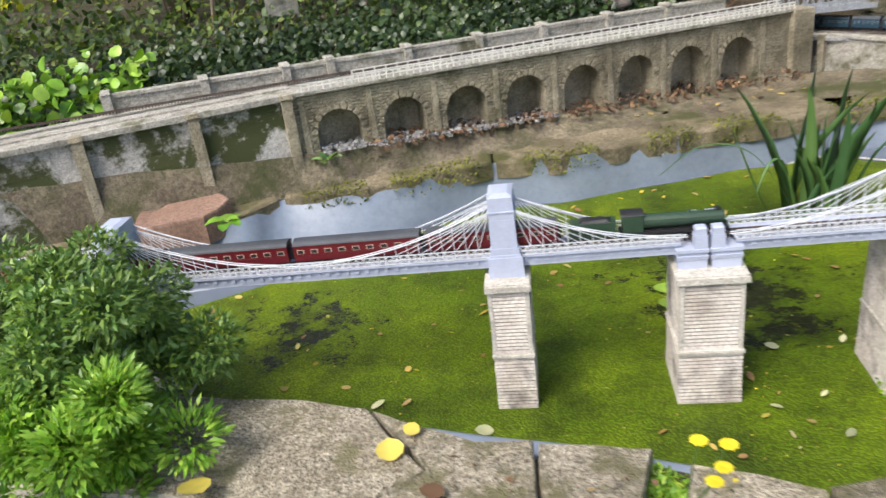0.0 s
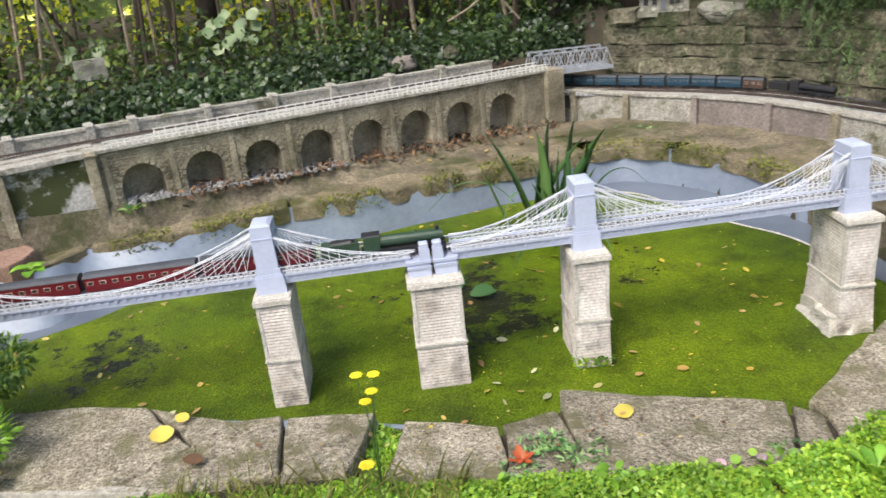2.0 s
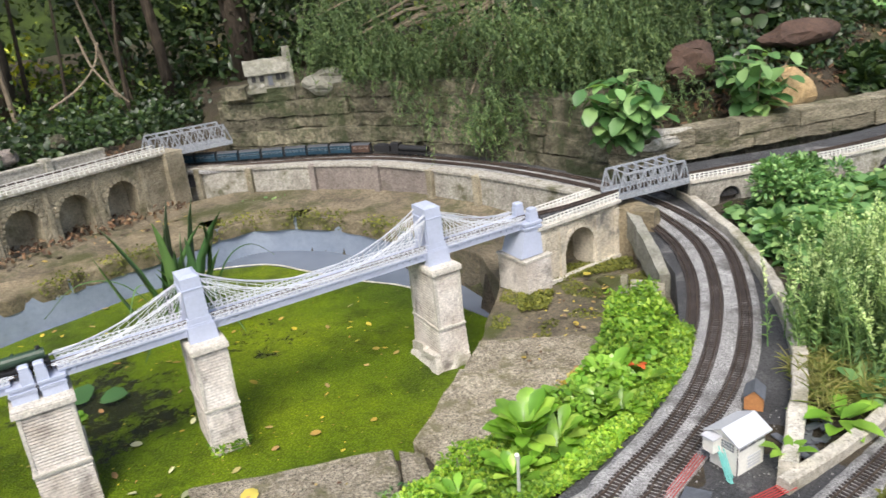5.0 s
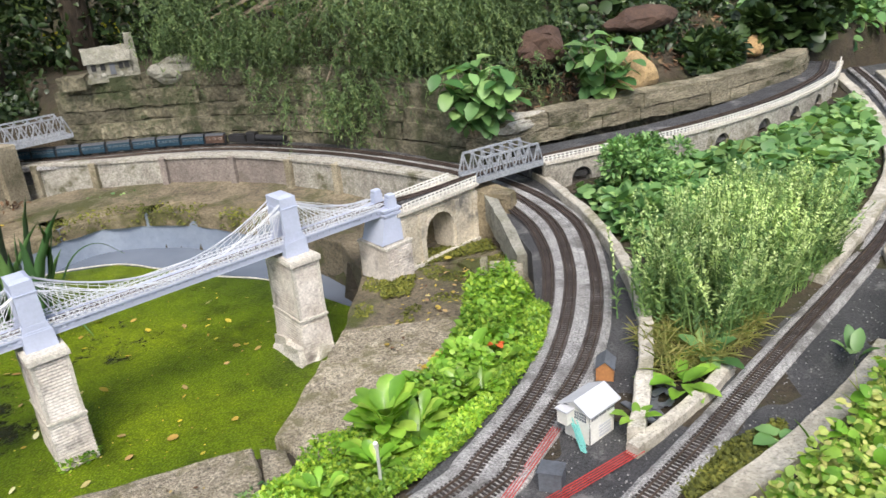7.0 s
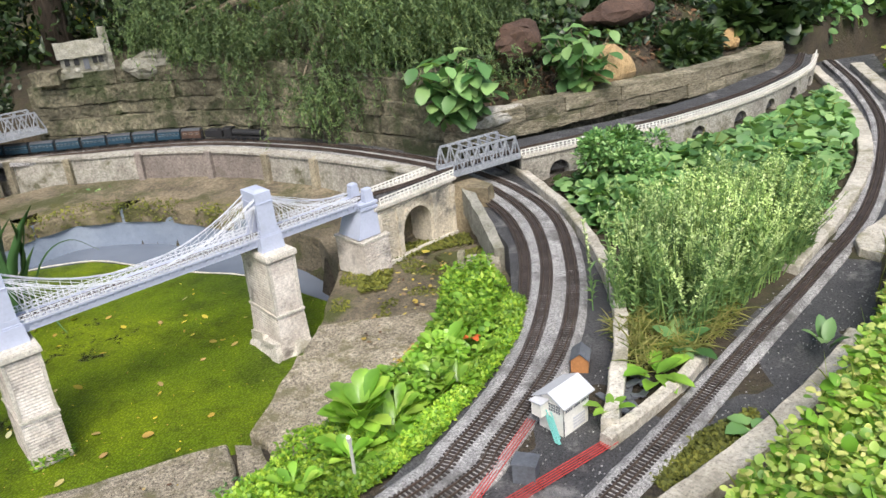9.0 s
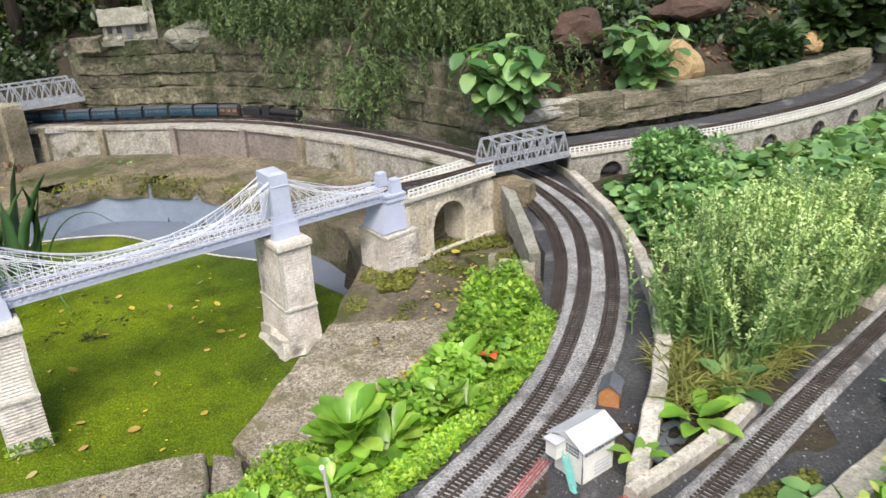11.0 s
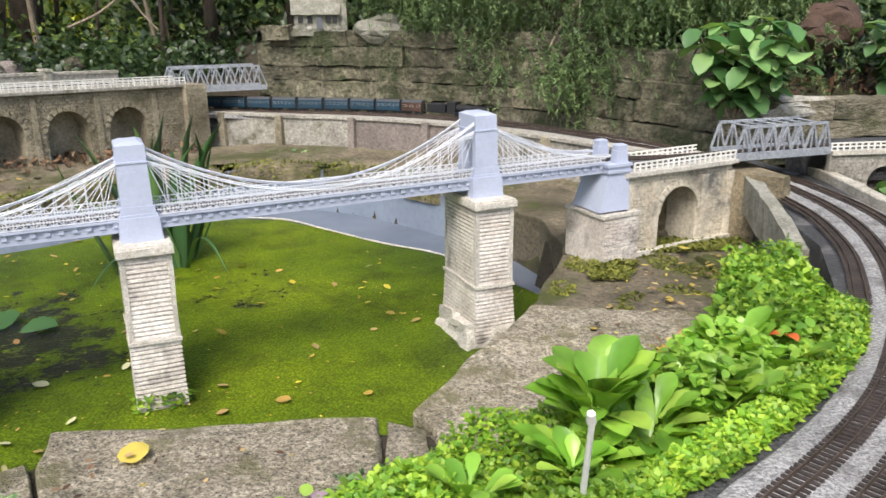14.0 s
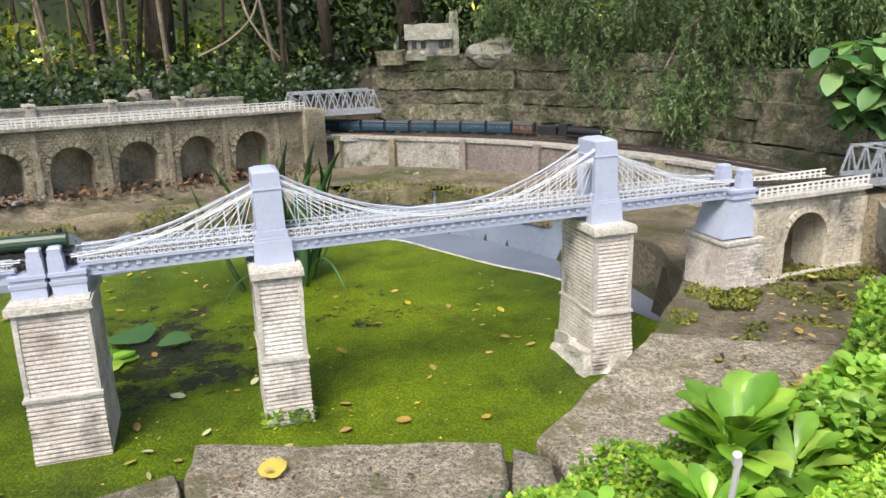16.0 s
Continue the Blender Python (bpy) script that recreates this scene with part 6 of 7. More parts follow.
def bank(name, pts, length, width, material, shape, label, category):
    n = len(pts)
    out = NR.normal(size=(n, 3))
    out[:, 1] -= 0.5
    normal = NR.normal(size=(n, 3)) * 0.5 + np.array([0, -0.5, 0.9])
    L = length * NR.uniform(0.5, 1.3, n)
    tagged(new(name, leaf_mesh(name, pts, out, normal, L, L * width, material, shape, 0.25, 0.15)), label, category, kind="stuff")


bank("ivy_bank", strip(0.62, 1.35, -4.5, 3.6, 24000, 0.01, 0.22), 0.036, 0.8, L_IVY, OVAL, "dark glossy ivy covering the bank behind the viaduct", "ivy")
bank("ivy_bank", strip(1.1, 2.2, -4.5, 3.6, 9000, 0.1, 0.42), 0.045, 0.6, L_DARK, OVAL, "dense dark undergrowth under the trees", "undergrowth")
bank("leaf_litter", strip(0.3, 0.62, -2.2, 2.7, 2200, 0.0, 0.03), 0.035, 0.6, L_LITTER, OVAL, "brown fallen leaves on the soil behind the wall", "leaf litter")
bank("bright_undergrowth", strip(0.6, 0.95, -1.3, -0.5, 500, 0.05, 0.30), 0.06, 0.85, L_BRIGHT, ROUND, "bright green leaves among the ivy", "undergrowth")
n = 9000
x = NR.uniform(2.9, 7.5, n)
pts = np.stack([x, 2.45 + NR.uniform(0.15, 1.6, n), NR.uniform(0.75, 1.5, n)], 1)
pts[:, 2] = 0.62 + 0.32 * (pts[:, 1] - 2.45) + NR.random(n) ** 2 * 0.6
bank("undergrowth", pts[pts[:, 1] > 2.85], 0.075, 0.8, L_IVY, ROUND, "dark undergrowth on the bank above the curved viaduct", "undergrowth")
n = 1100
pts = np.stack([NR.uniform(2.95, 5.2, n), NR.uniform(2.3, 2.9, n), np.zeros(n)], 1)
pts[:, 2] = [ground_height(a, b) + 0.012 for a, b in pts[:, :2]]
bank("leaf_litter", pts, 0.04, 0.4, L_LITTER, OVAL, "brown needles and fallen leaves on the bank", "leaf litter")
n = 5200
pts = np.stack([NR.uniform(2.95, 5.6, n), NR.uniform(2.45, 3.0, n), np.zeros(n)], 1)
pts = pts[np.array([noise.noise(Vector((a * 3, b * 3, 7))) > -0.05 for a, b in pts[:, :2]])]
pts[:, 2] = [ground_height(a, b) + 0.01 + 0.10 * NR.random() for a, b in pts[:, :2]]
bank("undergrowth", pts, 0.045, 0.6, L_IVY, OVAL, "dark low ivy creeping over the bank among the rocks", "undergrowth")
n = 3000
pts = np.stack([NR.uniform(5.4, 9.0, n), NR.uniform(0.5, 3.4, n), NR.uniform(0.3, 0.75, n)], 1)
keep = [(p[1] < 1.05 + 0.62 * (p[0] - 5.0) - 0.5) or (p[1] > 2.3) for p in pts]
bank("undergrowth", pts[keep], 0.10, 0.8, L_MID, ROUND, "green leaves beyond the far end of the loop", "undergrowth")
for i, (x, y, z, s) in enumerate(((-0.88, 4.9, 0.86, 0.085), (-0.78, 4.85, 0.92, 0.08), (-1.75, 4.75, 0.80, 0.075))):
    t = thing("variegated_plant", (x, y, z - 0.25), "plant with white-edged green leaves among the ivy", "plant", "variegated plants")
    for k in range(9):
        a = k * 2.4
        p = np.array([[math.cos(a) * 0.09, -0.03 + math.sin(a) * 0.04, 0.25 + 0.09 * math.sin(k * 1.7)]])
        part("leaf", leaf_mesh("leaf", p, np.array([[math.cos(a) * 0.5, -0.4, -0.5]]), np.array([[0, -1.0, 0.4]]), np.array([s]), np.array([s * 0.8]), L_VARI, ROUND, 0.1, 0.1), None, t)
    bm = bmesh.new()
    tube(bm, [(0, 0, 0), (0.02, 0, 0.14), (0, 0, 0.27)], 0.006, 0.003, 5)
    part("stem", bm, M_TWIG, t)


def tree(at, r, h, label, centres, n, material, length=0.09):
    t = thing("tree", at, label, "tree", "trees behind the garden")
    bm = bmesh.new()
    b = Vector(at)
    line = [b + Vector((0.04 * math.sin(i * 1.3 + at[0]), 0.03 * math.cos(i * 1.7), h * i / 6)) for i in range(7)]
    tube(bm, line, r, r * 0.6, 10)
    rough(bm, 0.012, 7, at[0])
    part("trunk", bm, M_BARK, t, world=True, smooth=True)
    for c in centres[:7]:
        bm = bmesh.new()
        a = b + Vector((0, 0, h * 0.55))
        tube(bm, [a, a.lerp(Vector(c), 0.5) + Vector((0, 0, 0.1)), Vector(c)], r * 0.3, 0.01, 6)
        part("limb", bm, M_BARK, t, world=True)
    # the crown hangs above the view, added to keep light off the wood
    pts, d = clumps(n, centres, 0.3, NR, 0.8)
    d = d + NR.normal(size=d.shape) * 0.6
    foliage("crown", t, pts, d, length, 0.55, material, OVAL)


for i, (x, y, r) in enumerate(((0.26, 5.6, 0.10), (2.0, 5.75, 0.11), (1.34, 5.5, 0.045), (-1.2, 5.8, 0.08), (-0.2, 6.4, 0.06), (3.3, 4.6, 0.10), (4.9, 4.4, 0.12), (6.6, 4.2, 0.12), (7.8, 3.0, 0.14), (-2.6, 5.2, 0.1))):
    c = [(x + NR.normal() * 0.6, y + NR.normal() * 0.4, 2.1 + abs(NR.normal()) * 0.7) for k in range(16)]
    tree((x, y, 0.55), r, 3.2, "dark ivy-grown tree trunk behind the garden with an added unseen crown", c, 2600, L_DARK)
# thin stems of a thicket
for i in range(60):
    x = NR.uniform(-2.6, 1.4) if i < 48 else NR.uniform(3.2, 7.0)
    y = (5.0 + 0.25 * x + NR.uniform(0.0, 0.9)) if i < 48 else NR.uniform(3.4, 4.4)
    bm = bmesh.new()
    tip = Vector((x + NR.normal() * 0.2, y + NR.normal() * 0.15, NR.uniform(1.7, 2.8)))
    foot = Vector((x, y, 0.5))
    tube(bm, [foot, foot.lerp(tip, 0.5) + Vector((NR.normal() * 0.05, 0, 0)), tip], NR.uniform(0.008, 0.022), 0.005, 6)
    solid("sapling", bm, M_TWIG if i % 3 == 0 else M_BARK, "thin bare stem in the thicket behind the garden", "sapling", "thicket stems")
for pts in ([(0.55, 4.75, 0.80), (0.72, 4.8, 0.88), (0.86, 4.85, 1.0), (0.92, 4.9, 1.14)], [(0.80, 4.75, 1.2), (0.84, 4.7, 1.02), (0.92, 4.68, 0.88), (1.0, 4.68, 0.78)]):
    bm = bmesh.new()
    tube(bm, spline(pts, 0.04), 0.008, 0.006, 6)
    solid("dead_branch", bm, M_TWIG, "pale bare dead branch leaning in the ivy", "branch", "dead branches")

# leaves of the wood: shade coloured into the near ones, sunlight into those beyond
n = 18000
s, o = NR.uniform(-4.6, 4.0, n), NR.uniform(1.7, 3.6, n)
pts = np.stack([-1.146 + ca * s - sa * o, 2.992 + sa * s + ca * o, NR.uniform(0.55, 2.8, n)], 1)
pts = pts[np.array([noise.noise(Vector((p[0] * 1.6, p[1] * 1.2, p[2] * 1.6))) > 0.02 for p in pts])]
bank("thicket_leaves", pts, 0.06, 0.5, L_DARK, OVAL, "leaves coloured as shaded in the thicket behind the garden", "thicket")
n = 9000
x = NR.uniform(-6.0, 4.0, n)
pts = np.stack([x, 7.0 + NR.uniform(0.0, 1.5, n), NR.uniform(0.3, 3.0, n)], 1)
keep = np.array([noise.noise(Vector((p[0] * 0.9, 3.0, p[2] * 1.1))) > (-0.16 if p[0] < 0.6 else 0.18) for p in pts])
bank("sunlit_thicket", pts[keep], 0.11, 0.55, L_SUNNY, OVAL, "yellow-green leaves painted as sunlit beyond the thicket", "thicket")
n = 13000
pts = np.stack([NR.uniform(0.9, 3.4, n), NR.uniform(5.6, 7.0, n), NR.uniform(0.5, 2.4, n)], 1)
bank("thicket_leaves", pts, 0.07, 0.5, L_IVY, OVAL, "dark leaves behind the stone cottage", "thicket")
n = 12000
pts = np.stack([NR.uniform(2.6, 9.5, n), NR.uniform(3.7, 4.8, n), NR.uniform(0.8, 2.8, n)], 1)
bank("thicket_leaves", pts, 0.07, 0.5, L_DARK, OVAL, "leaves coloured as shaded in the thicket above the rock wall", "thicket")


n = 7000
pts = np.stack([NR.uniform(5.3, 8.5, n), NR.uniform(2.25, 3.9, n), NR.uniform(0.42, 0.7, n)], 1)
pts[:, 2] += 0.16 * (pts[:, 1] - 2.2) + 0.25 * NR.random(n) ** 2
bank("undergrowth", pts, 0.075, 0.85, L_MID, ROUND, "green ivy and leaves beyond the viaduct's end", "undergrowth")
# here too the sunlight is only the leaves' bright colour
n = 5000
pts = np.stack([NR.uniform(7.6, 10.5, n), NR.uniform(2.2, 4.8, n), NR.uniform(0.9, 2.2, n)], 1)
bank("sunlit_thicket", pts, 0.10, 0.6, L_SUNNY, OVAL, "yellow-green leaves painted as sunlit beyond the far end of the loop", "thicket")
for poly, n in (([(2.0, 1.9), (2.06, 2.02), (2.3, 1.97), (2.55, 1.86), (2.5, 1.76), (2.3, 1.83)], 4200), ([(1.9, 1.72), (1.99, 1.86), (2.12, 1.8), (2.0, 1.68)], 1500), ([(2.3, 1.5), (2.38, 1.72), (2.52, 1.7), (2.44, 1.5)], 2200)):
    carpet("slab_moss", poly, n, 0.172, 0.008, 0.010, 0.8, L_OLIVE, OVAL, "olive green moss over the damp slabs before the arch", "moss")
carpet("yard_moss", [(1.68, 0.16), (1.86, 0.175), (2.04, 0.19), (2.08, 0.235), (1.9, 0.27), (1.7, 0.25)], 3800, 0.301, 0.006, 0.010, 0.8, L_OLIVE, OVAL, "olive moss growing over the dark yard", "moss")


def backdrop():
    """Far wood: dark, self-lit, with sunlit green gaps painted on, well behind everything."""
    m = bpy.data.materials.new("glowing_far_wood")
    nt, p = nodes_of(m)
    geo = nt.nodes.new("ShaderNodeNewGeometry")
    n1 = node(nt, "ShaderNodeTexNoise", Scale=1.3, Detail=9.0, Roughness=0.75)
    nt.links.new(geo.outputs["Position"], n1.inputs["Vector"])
    # the sunlight in the gaps is bright colour, given off as emission
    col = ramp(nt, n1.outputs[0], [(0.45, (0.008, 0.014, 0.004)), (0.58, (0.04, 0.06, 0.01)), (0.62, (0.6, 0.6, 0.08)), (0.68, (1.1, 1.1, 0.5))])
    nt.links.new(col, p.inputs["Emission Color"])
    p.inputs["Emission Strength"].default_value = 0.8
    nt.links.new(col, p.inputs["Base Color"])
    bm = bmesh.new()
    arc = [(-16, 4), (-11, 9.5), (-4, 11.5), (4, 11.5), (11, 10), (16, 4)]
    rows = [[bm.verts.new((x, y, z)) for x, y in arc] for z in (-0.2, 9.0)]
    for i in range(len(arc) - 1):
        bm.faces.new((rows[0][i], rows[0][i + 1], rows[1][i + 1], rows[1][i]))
    solid("backdrop", bm, m, "far wood backdrop with painted glowing sunlit gaps, seen between the trees", "backdrop", kind="structure")


backdrop()

carpet("pier_moss", [(0.73, 1.74), (0.84, 1.74), (0.85, 1.79), (0.72, 1.79)], 260, 0.004, 0.03, 0.018, 0.5, L_COVER, SPEAR, "bright moss at the foot of a pier", "moss")
carpet("pond_specks", ALGAE, 900, 0.004, 0.002, 0.007, 0.8, L_FALLEN, SPEAR, "tiny pale specks floating on the duckweed", "specks", up=0.1)

carpet("dry_moss", [(-1.4, 1.13), (-0.62, 1.06), (-0.52, 0.96), (-1.4, 1.07)], 5000, 0.204, 0.02, 0.012, 0.6, L_STRAW, SPEAR, "dull brown-green moss between kerb and track", "moss")
rosette("orange_sprig", (0.46, 1.05, 0.205), "small withered orange leaves in a paving crack", 7, 0.03, 0.6, L_ORANGE, OVAL, 1.0)
for x in (0.80, 0.88, 0.97):
    rosette("pink_flower", (x, 0.945, 0.23), "tiny pale pink flower at the paving's edge", 6, 0.011, 0.9, L_PINK, ROUND, 0.3, category="flower", group="pink flowers")

pts = np.array([(a, b, 0.168) for a, b in scatter([(1.68, 1.6), (1.97, 1.95), (2.3, 1.82), (2.55, 1.72), (2.45, 1.5), (2.2, 1.3), (2.02, 1.4)], 9000, NR) if noise.noise(Vector((a * 7, b * 7, 2))) > 0.08])
bank("slab_moss", pts, 0.010, 0.8, L_OLIVE, SPEAR, "olive moss on the damp slabs beside the arch", "moss")
moss = []
for p, h in along(spline(EDGE[3:19], 0.03), 0.0011):
    if noise.noise(Vector((p.x * 5, p.y * 5, 4))) > -0.12:
        k = NR.random() ** 2
        if NR.random() < 0.5:
            moss.append((p.x - math.sin(h) * 0.10 * k, p.y + math.cos(h) * 0.10 * k, 0.213))
        else:
            moss.append((p.x + math.sin(h) * 0.012, p.y - math.cos(h) * 0.012, 0.212 - 0.085 * k))
bank("ledge_moss", np.array(moss), 0.013, 0.8, L_OLIVE, SPEAR, "dark moss hanging over the ledge's rim", "moss")


# ---- trains ----
def bogie(bm, x, w):
    box(bm, (x, 0, 0.0085), (0.052, w * 0.72, 0.008))
    for dx in (-0.016, 0.016):
        for s in (-1, 1):
            tube(bm, [(x + dx, s * w * 0.30, 0.0075), (x + dx, s * w * 0.36, 0.0075)], 0.0072, n=10)


def coach_roof(bm, length, w, z0, rise):
    prof = [(-w / 2, z0)] + [(-w / 2 * math.cos(math.pi * k / 8), z0 + rise * math.sin(math.pi * k / 8)) for k in range(9)] + [(w / 2, z0)]
    rings = [[bm.verts.new((x, y, z)) for y, z in prof[1:-1]] for x in (-length / 2, length / 2)]
    k = len(rings[0])
    for j in range(k - 1):
        bm.faces.new((rings[0][j], rings[1][j], rings[1][j + 1], rings[0][j + 1]))
    bm.faces.new(rings[0]), bm.faces.new(rings[1][::-1])
    bm.faces.new((rings[0][0], rings[0][-1], rings[1][-1], rings[1][0]))


def coach(length=0.335, frame_mat=None, w=0.048, body_mat=M_MAROON, roof_mat=M_ROOF, win=9, label="", group="maroon train", name="railway_coach", h=0.043):
    t = thing(name, (0, 0, 0), label, "railway coach", group)
    bm = bmesh.new()
    box(bm, (0, 0, 0.016 + h / 2), (length, w, h))
    for s in (-1, 1):
        box(bm, (0, s * (w / 2 + 0.0004), 0.016 + h * 0.36), (length * 0.995, 0.0012, 0.0015))
    part("body", bm, body_mat, t)
    bm = bmesh.new()
    coach_roof(bm, length + 0.002, w + 0.002, 0.016 + h, 0.011)
    part("roof", bm, roof_mat, t)
    bm = bmesh.new()
    box(bm, (0, 0, 0.0145), (length * 0.97, w * 0.7, 0.005))
    part("underframe", bm, M_BLACK, t)
    for x in (-length * 0.36, length * 0.36):
        bm = bmesh.new()
        bogie(bm, x, w)
        part("bogie", bm, M_BLACK, t)
    for x in (-1, 1):
        bm = bmesh.new()
        box(bm, (x * (length / 2 + 0.004), 0, 0.016 + h * 0.45), (0.008, w * 0.45, h * 0.8))
        part("gangway", bm, M_BLACK, t)
    bm = bmesh.new()
    ww = length / win * 0.5
    box(bm, (0, 0, 0), (ww, 0.0016, h * 0.27))
    frame_me = mesh_of("window", bm, frame_mat or M_CREAM)
    bm = bmesh.new()
    box(bm, (0, 0, 0), (ww * 0.82, 0.0024, h * 0.21))
    glass_me = mesh_of("pane", bm, M_BLACK)
    for s in (-1, 1):
        for i in range(win):
            f = part("window", frame_me, None, t)
            f.matrix_basis = pose(-length / 2 + (i + 0.5) * length / win, s * (w / 2 + 0.0004), 0.016 + h * 0.62)
            part("pane", glass_me, None, f, "dark window glass")
    return t


def locomotive(paint_mat, label, group):
    t = thing("steam_locomotive", (0, 0, 0), label, "locomotive", group)
    bm = bmesh.new()
    box(bm, (0.02, 0, 0.018), (0.26, 0.044, 0.008))
    part("frame", bm, M_BLACK, t)
    bm = bmesh.new()
    tube(bm, [(-0.05, 0, 0.043), (0.05, 0, 0.042), (0.142, 0, 0.041)], 0.0185, 0.0175, 14)
    part("boiler", bm, paint_mat, t, smooth=False)
    bm = bmesh.new()
    tube(bm, [(0.128, 0, 0.055), (0.128, 0, 0.067)], 0.006, 0.007, 10)
    part("chimney", bm, M_BLACK, t)
    bm = bmesh.new()
    tube(bm, [(0.06, 0, 0.056), (0.06, 0, 0.065)], 0.007, 0.004, 10)
    part("dome", bm, paint_mat, t)
    bm = bmesh.new()
    box(bm, (-0.077, 0, 0.045), (0.05, 0.046, 0.044))
    part("cab", bm, paint_mat, t)
    bm = bmesh.new()
    coach_roof(bm, 0.056, 0.048, 0.067, 0.007)
    bmesh.ops.translate(bm, verts=bm.verts[:], vec=(-0.078, 0, 0))
    part("cab_roof", bm, M_BLACK, t)
    for x in (-0.05, -0.012, 0.026, 0.085, 0.115):
        r = 0.013 if x < 0.05 else 0.0075
        for s in (-1, 1):
            bm = bmesh.new()
            tube(bm, [(x, s * 0.0125, r), (x, s * 0.017, r)], r, n=12)
            part("wheel", bm, M_BLACK, t)
    bm = bmesh.new()
    box(bm, (-0.175, 0, 0.036), (0.115, 0.044, 0.036))
    box(bm, (-0.175, 0, 0.016), (0.118, 0.040, 0.006))
    part("tender", bm, paint_mat, t)
    bm = bmesh.new()
    box(bm, (-0.168, 0, 0.056), (0.085, 0.036, 0.008), top=0.7)
    rough(bm, 0.004, 60, 2, 3)
    part("coal", bm, M_BLACK, t)
    return t


RAIL_Z = 0.4375


def on_bridge(x):
    return pose(x, axis_y(x), RAIL_Z + CLIMB * (x + 0.195), 0, -math.degrees(math.atan(CLIMB)), 2.3)


loco = locomotive(M_GREEN, "dark green model steam locomotive with its tender on the suspension bridge", "maroon train")
loco.matrix_basis = on_bridge(0.20)
first = coach(label="maroon model railway coach with a dark roof on the bridge")
first.matrix_basis = on_bridge(-0.228)
for i in range(1, 7):
    copy_thing(first, on_bridge(-0.228 - 0.352 * i))


def place_on(line, s):
    cum = 0.0
    for a, b in zip(line, line[1:]):
        d = (b - a).length
        if cum + d >= s:
            p = a + (b - a) * ((s - cum) / d)
            return p, math.degrees(math.atan2(b.y - a.y, b.x - a.x))
        cum += d
    return line[-1], 0.0


near = min(range(len(TB)), key=lambda i: (TB[i] - Vector((2.33, 3.55, 0.37))).length)
S0 = length_of(TB[:near + 1])


def on_far(s):
    p, h = place_on(TB, S0 + s)
    return pose(p.x, p.y, p.z + 0.002, 0, 0, h + 180)


l2 = locomotive(M_BLACK, "black model steam locomotive on the far curved track", "blue train")
l2.matrix_basis = on_far(0.0)
van = coach(0.11, None, 0.046, M_BROWNROCK, M_ROOF, 3, "short red model van behind the black locomotive", "blue train")
van.matrix_basis = on_far(0.31)
small = coach(0.128, M_PALE, 0.046, M_TEAL, M_ROOF, 6, "short blue and cream model coach on the far track", "blue train")
small.matrix_basis = on_far(0.445)
for i in range(1, 8):
    copy_thing(small, on_far(0.445 + 0.145 * i))

# ---- signal box, huts and rods in the yard ----
sb = thing("signal_box", (1.722, 0.515, 0.302), "white model signal box with a pale grey roof and turquoise stairs", "signal box", rz=4)
bm = bmesh.new()
box(bm, (0, 0, 0.028), (0.105, 0.088, 0.056))
part("base", bm, M_WHITE, sb)
for s in (-1, 1):
    for z in (0.012, 0.022, 0.032, 0.042):
        bm = bmesh.new()
        box(bm, (0.012, s * 0.0445, z), (0.05, 0.0016, 0.006))
        part("louvre", bm, M_ROOFW, sb)
bm = bmesh.new()
box(bm, (0, 0, 0.079), (0.107, 0.090, 0.046))
part("cabin", bm, M_WHITE, sb)
bm = bmesh.new()
x0, x1, y, z = -0.066, 0.066, 0.057, 0.098
vs = [bm.verts.new(v) for v in ((x0, -y, z), (x1, -y, z), (x1, y, z), (x0, y, z), (x0, 0, z + 0.030), (x1, 0, z + 0.030), (x0, -y, z + 0.004), (x1, -y, z + 0.004), (x1, y, z + 0.004), (x0, y, z + 0.004), (x0, 0, z + 0.034), (x1, 0, z + 0.034))]
for f in ((6, 7, 11, 10), (9, 10, 11, 8), (0, 4, 5, 1), (3, 2, 5, 4), (0, 1, 7, 6), (2, 3, 9, 8), (0, 6, 10, 4), (3, 4, 10, 9), (1, 5, 11, 7), (2, 8, 11, 5)):
    bm.faces.new([vs[i] for i in f])
part("roof", bm, M_ROOFW, sb)
for s in (-1, 1):
    bm = bmesh.new()
    vs = [bm.verts.new((s * 0.0535, *q)) for q in ((-0.045, 0.098), (0.045, 0.098), (0, 0.122))]
    ws = [bm.verts.new((s * 0.0500, *q)) for q in ((-0.045, 0.098), (0.045, 0.098), (0, 0.122))]
    bm.faces.new(vs), bm.faces.new(ws[::-1])
    for i in range(3):
        bm.faces.new((vs[i], vs[(i + 1) % 3], ws[(i + 1) % 3], ws[i]))
    part("gable", bm, M_WHITE, sb)


def window_on(at, rz, w, h, nx, nz):
    bm = bmesh.new()
    box(bm, (0, 0, 0), (w, 0.0022, h))
    f = part("window", bm, M_WHITE, sb, "white glazing bars over dark glass")
    f.matrix_basis = pose(*at, 0, 0, rz)
    for i in range(nx):
        for j in range(nz):
            bm = bmesh.new()
            box(bm, (-w / 2 + (i + 0.5) * w / nx, 0, -h / 2 + (j + 0.5) * h / nz), (w / nx * 0.78, 0.0032, h / nz * 0.78))
            part("pane", bm, M_SLATE, f, "dark grey glass")


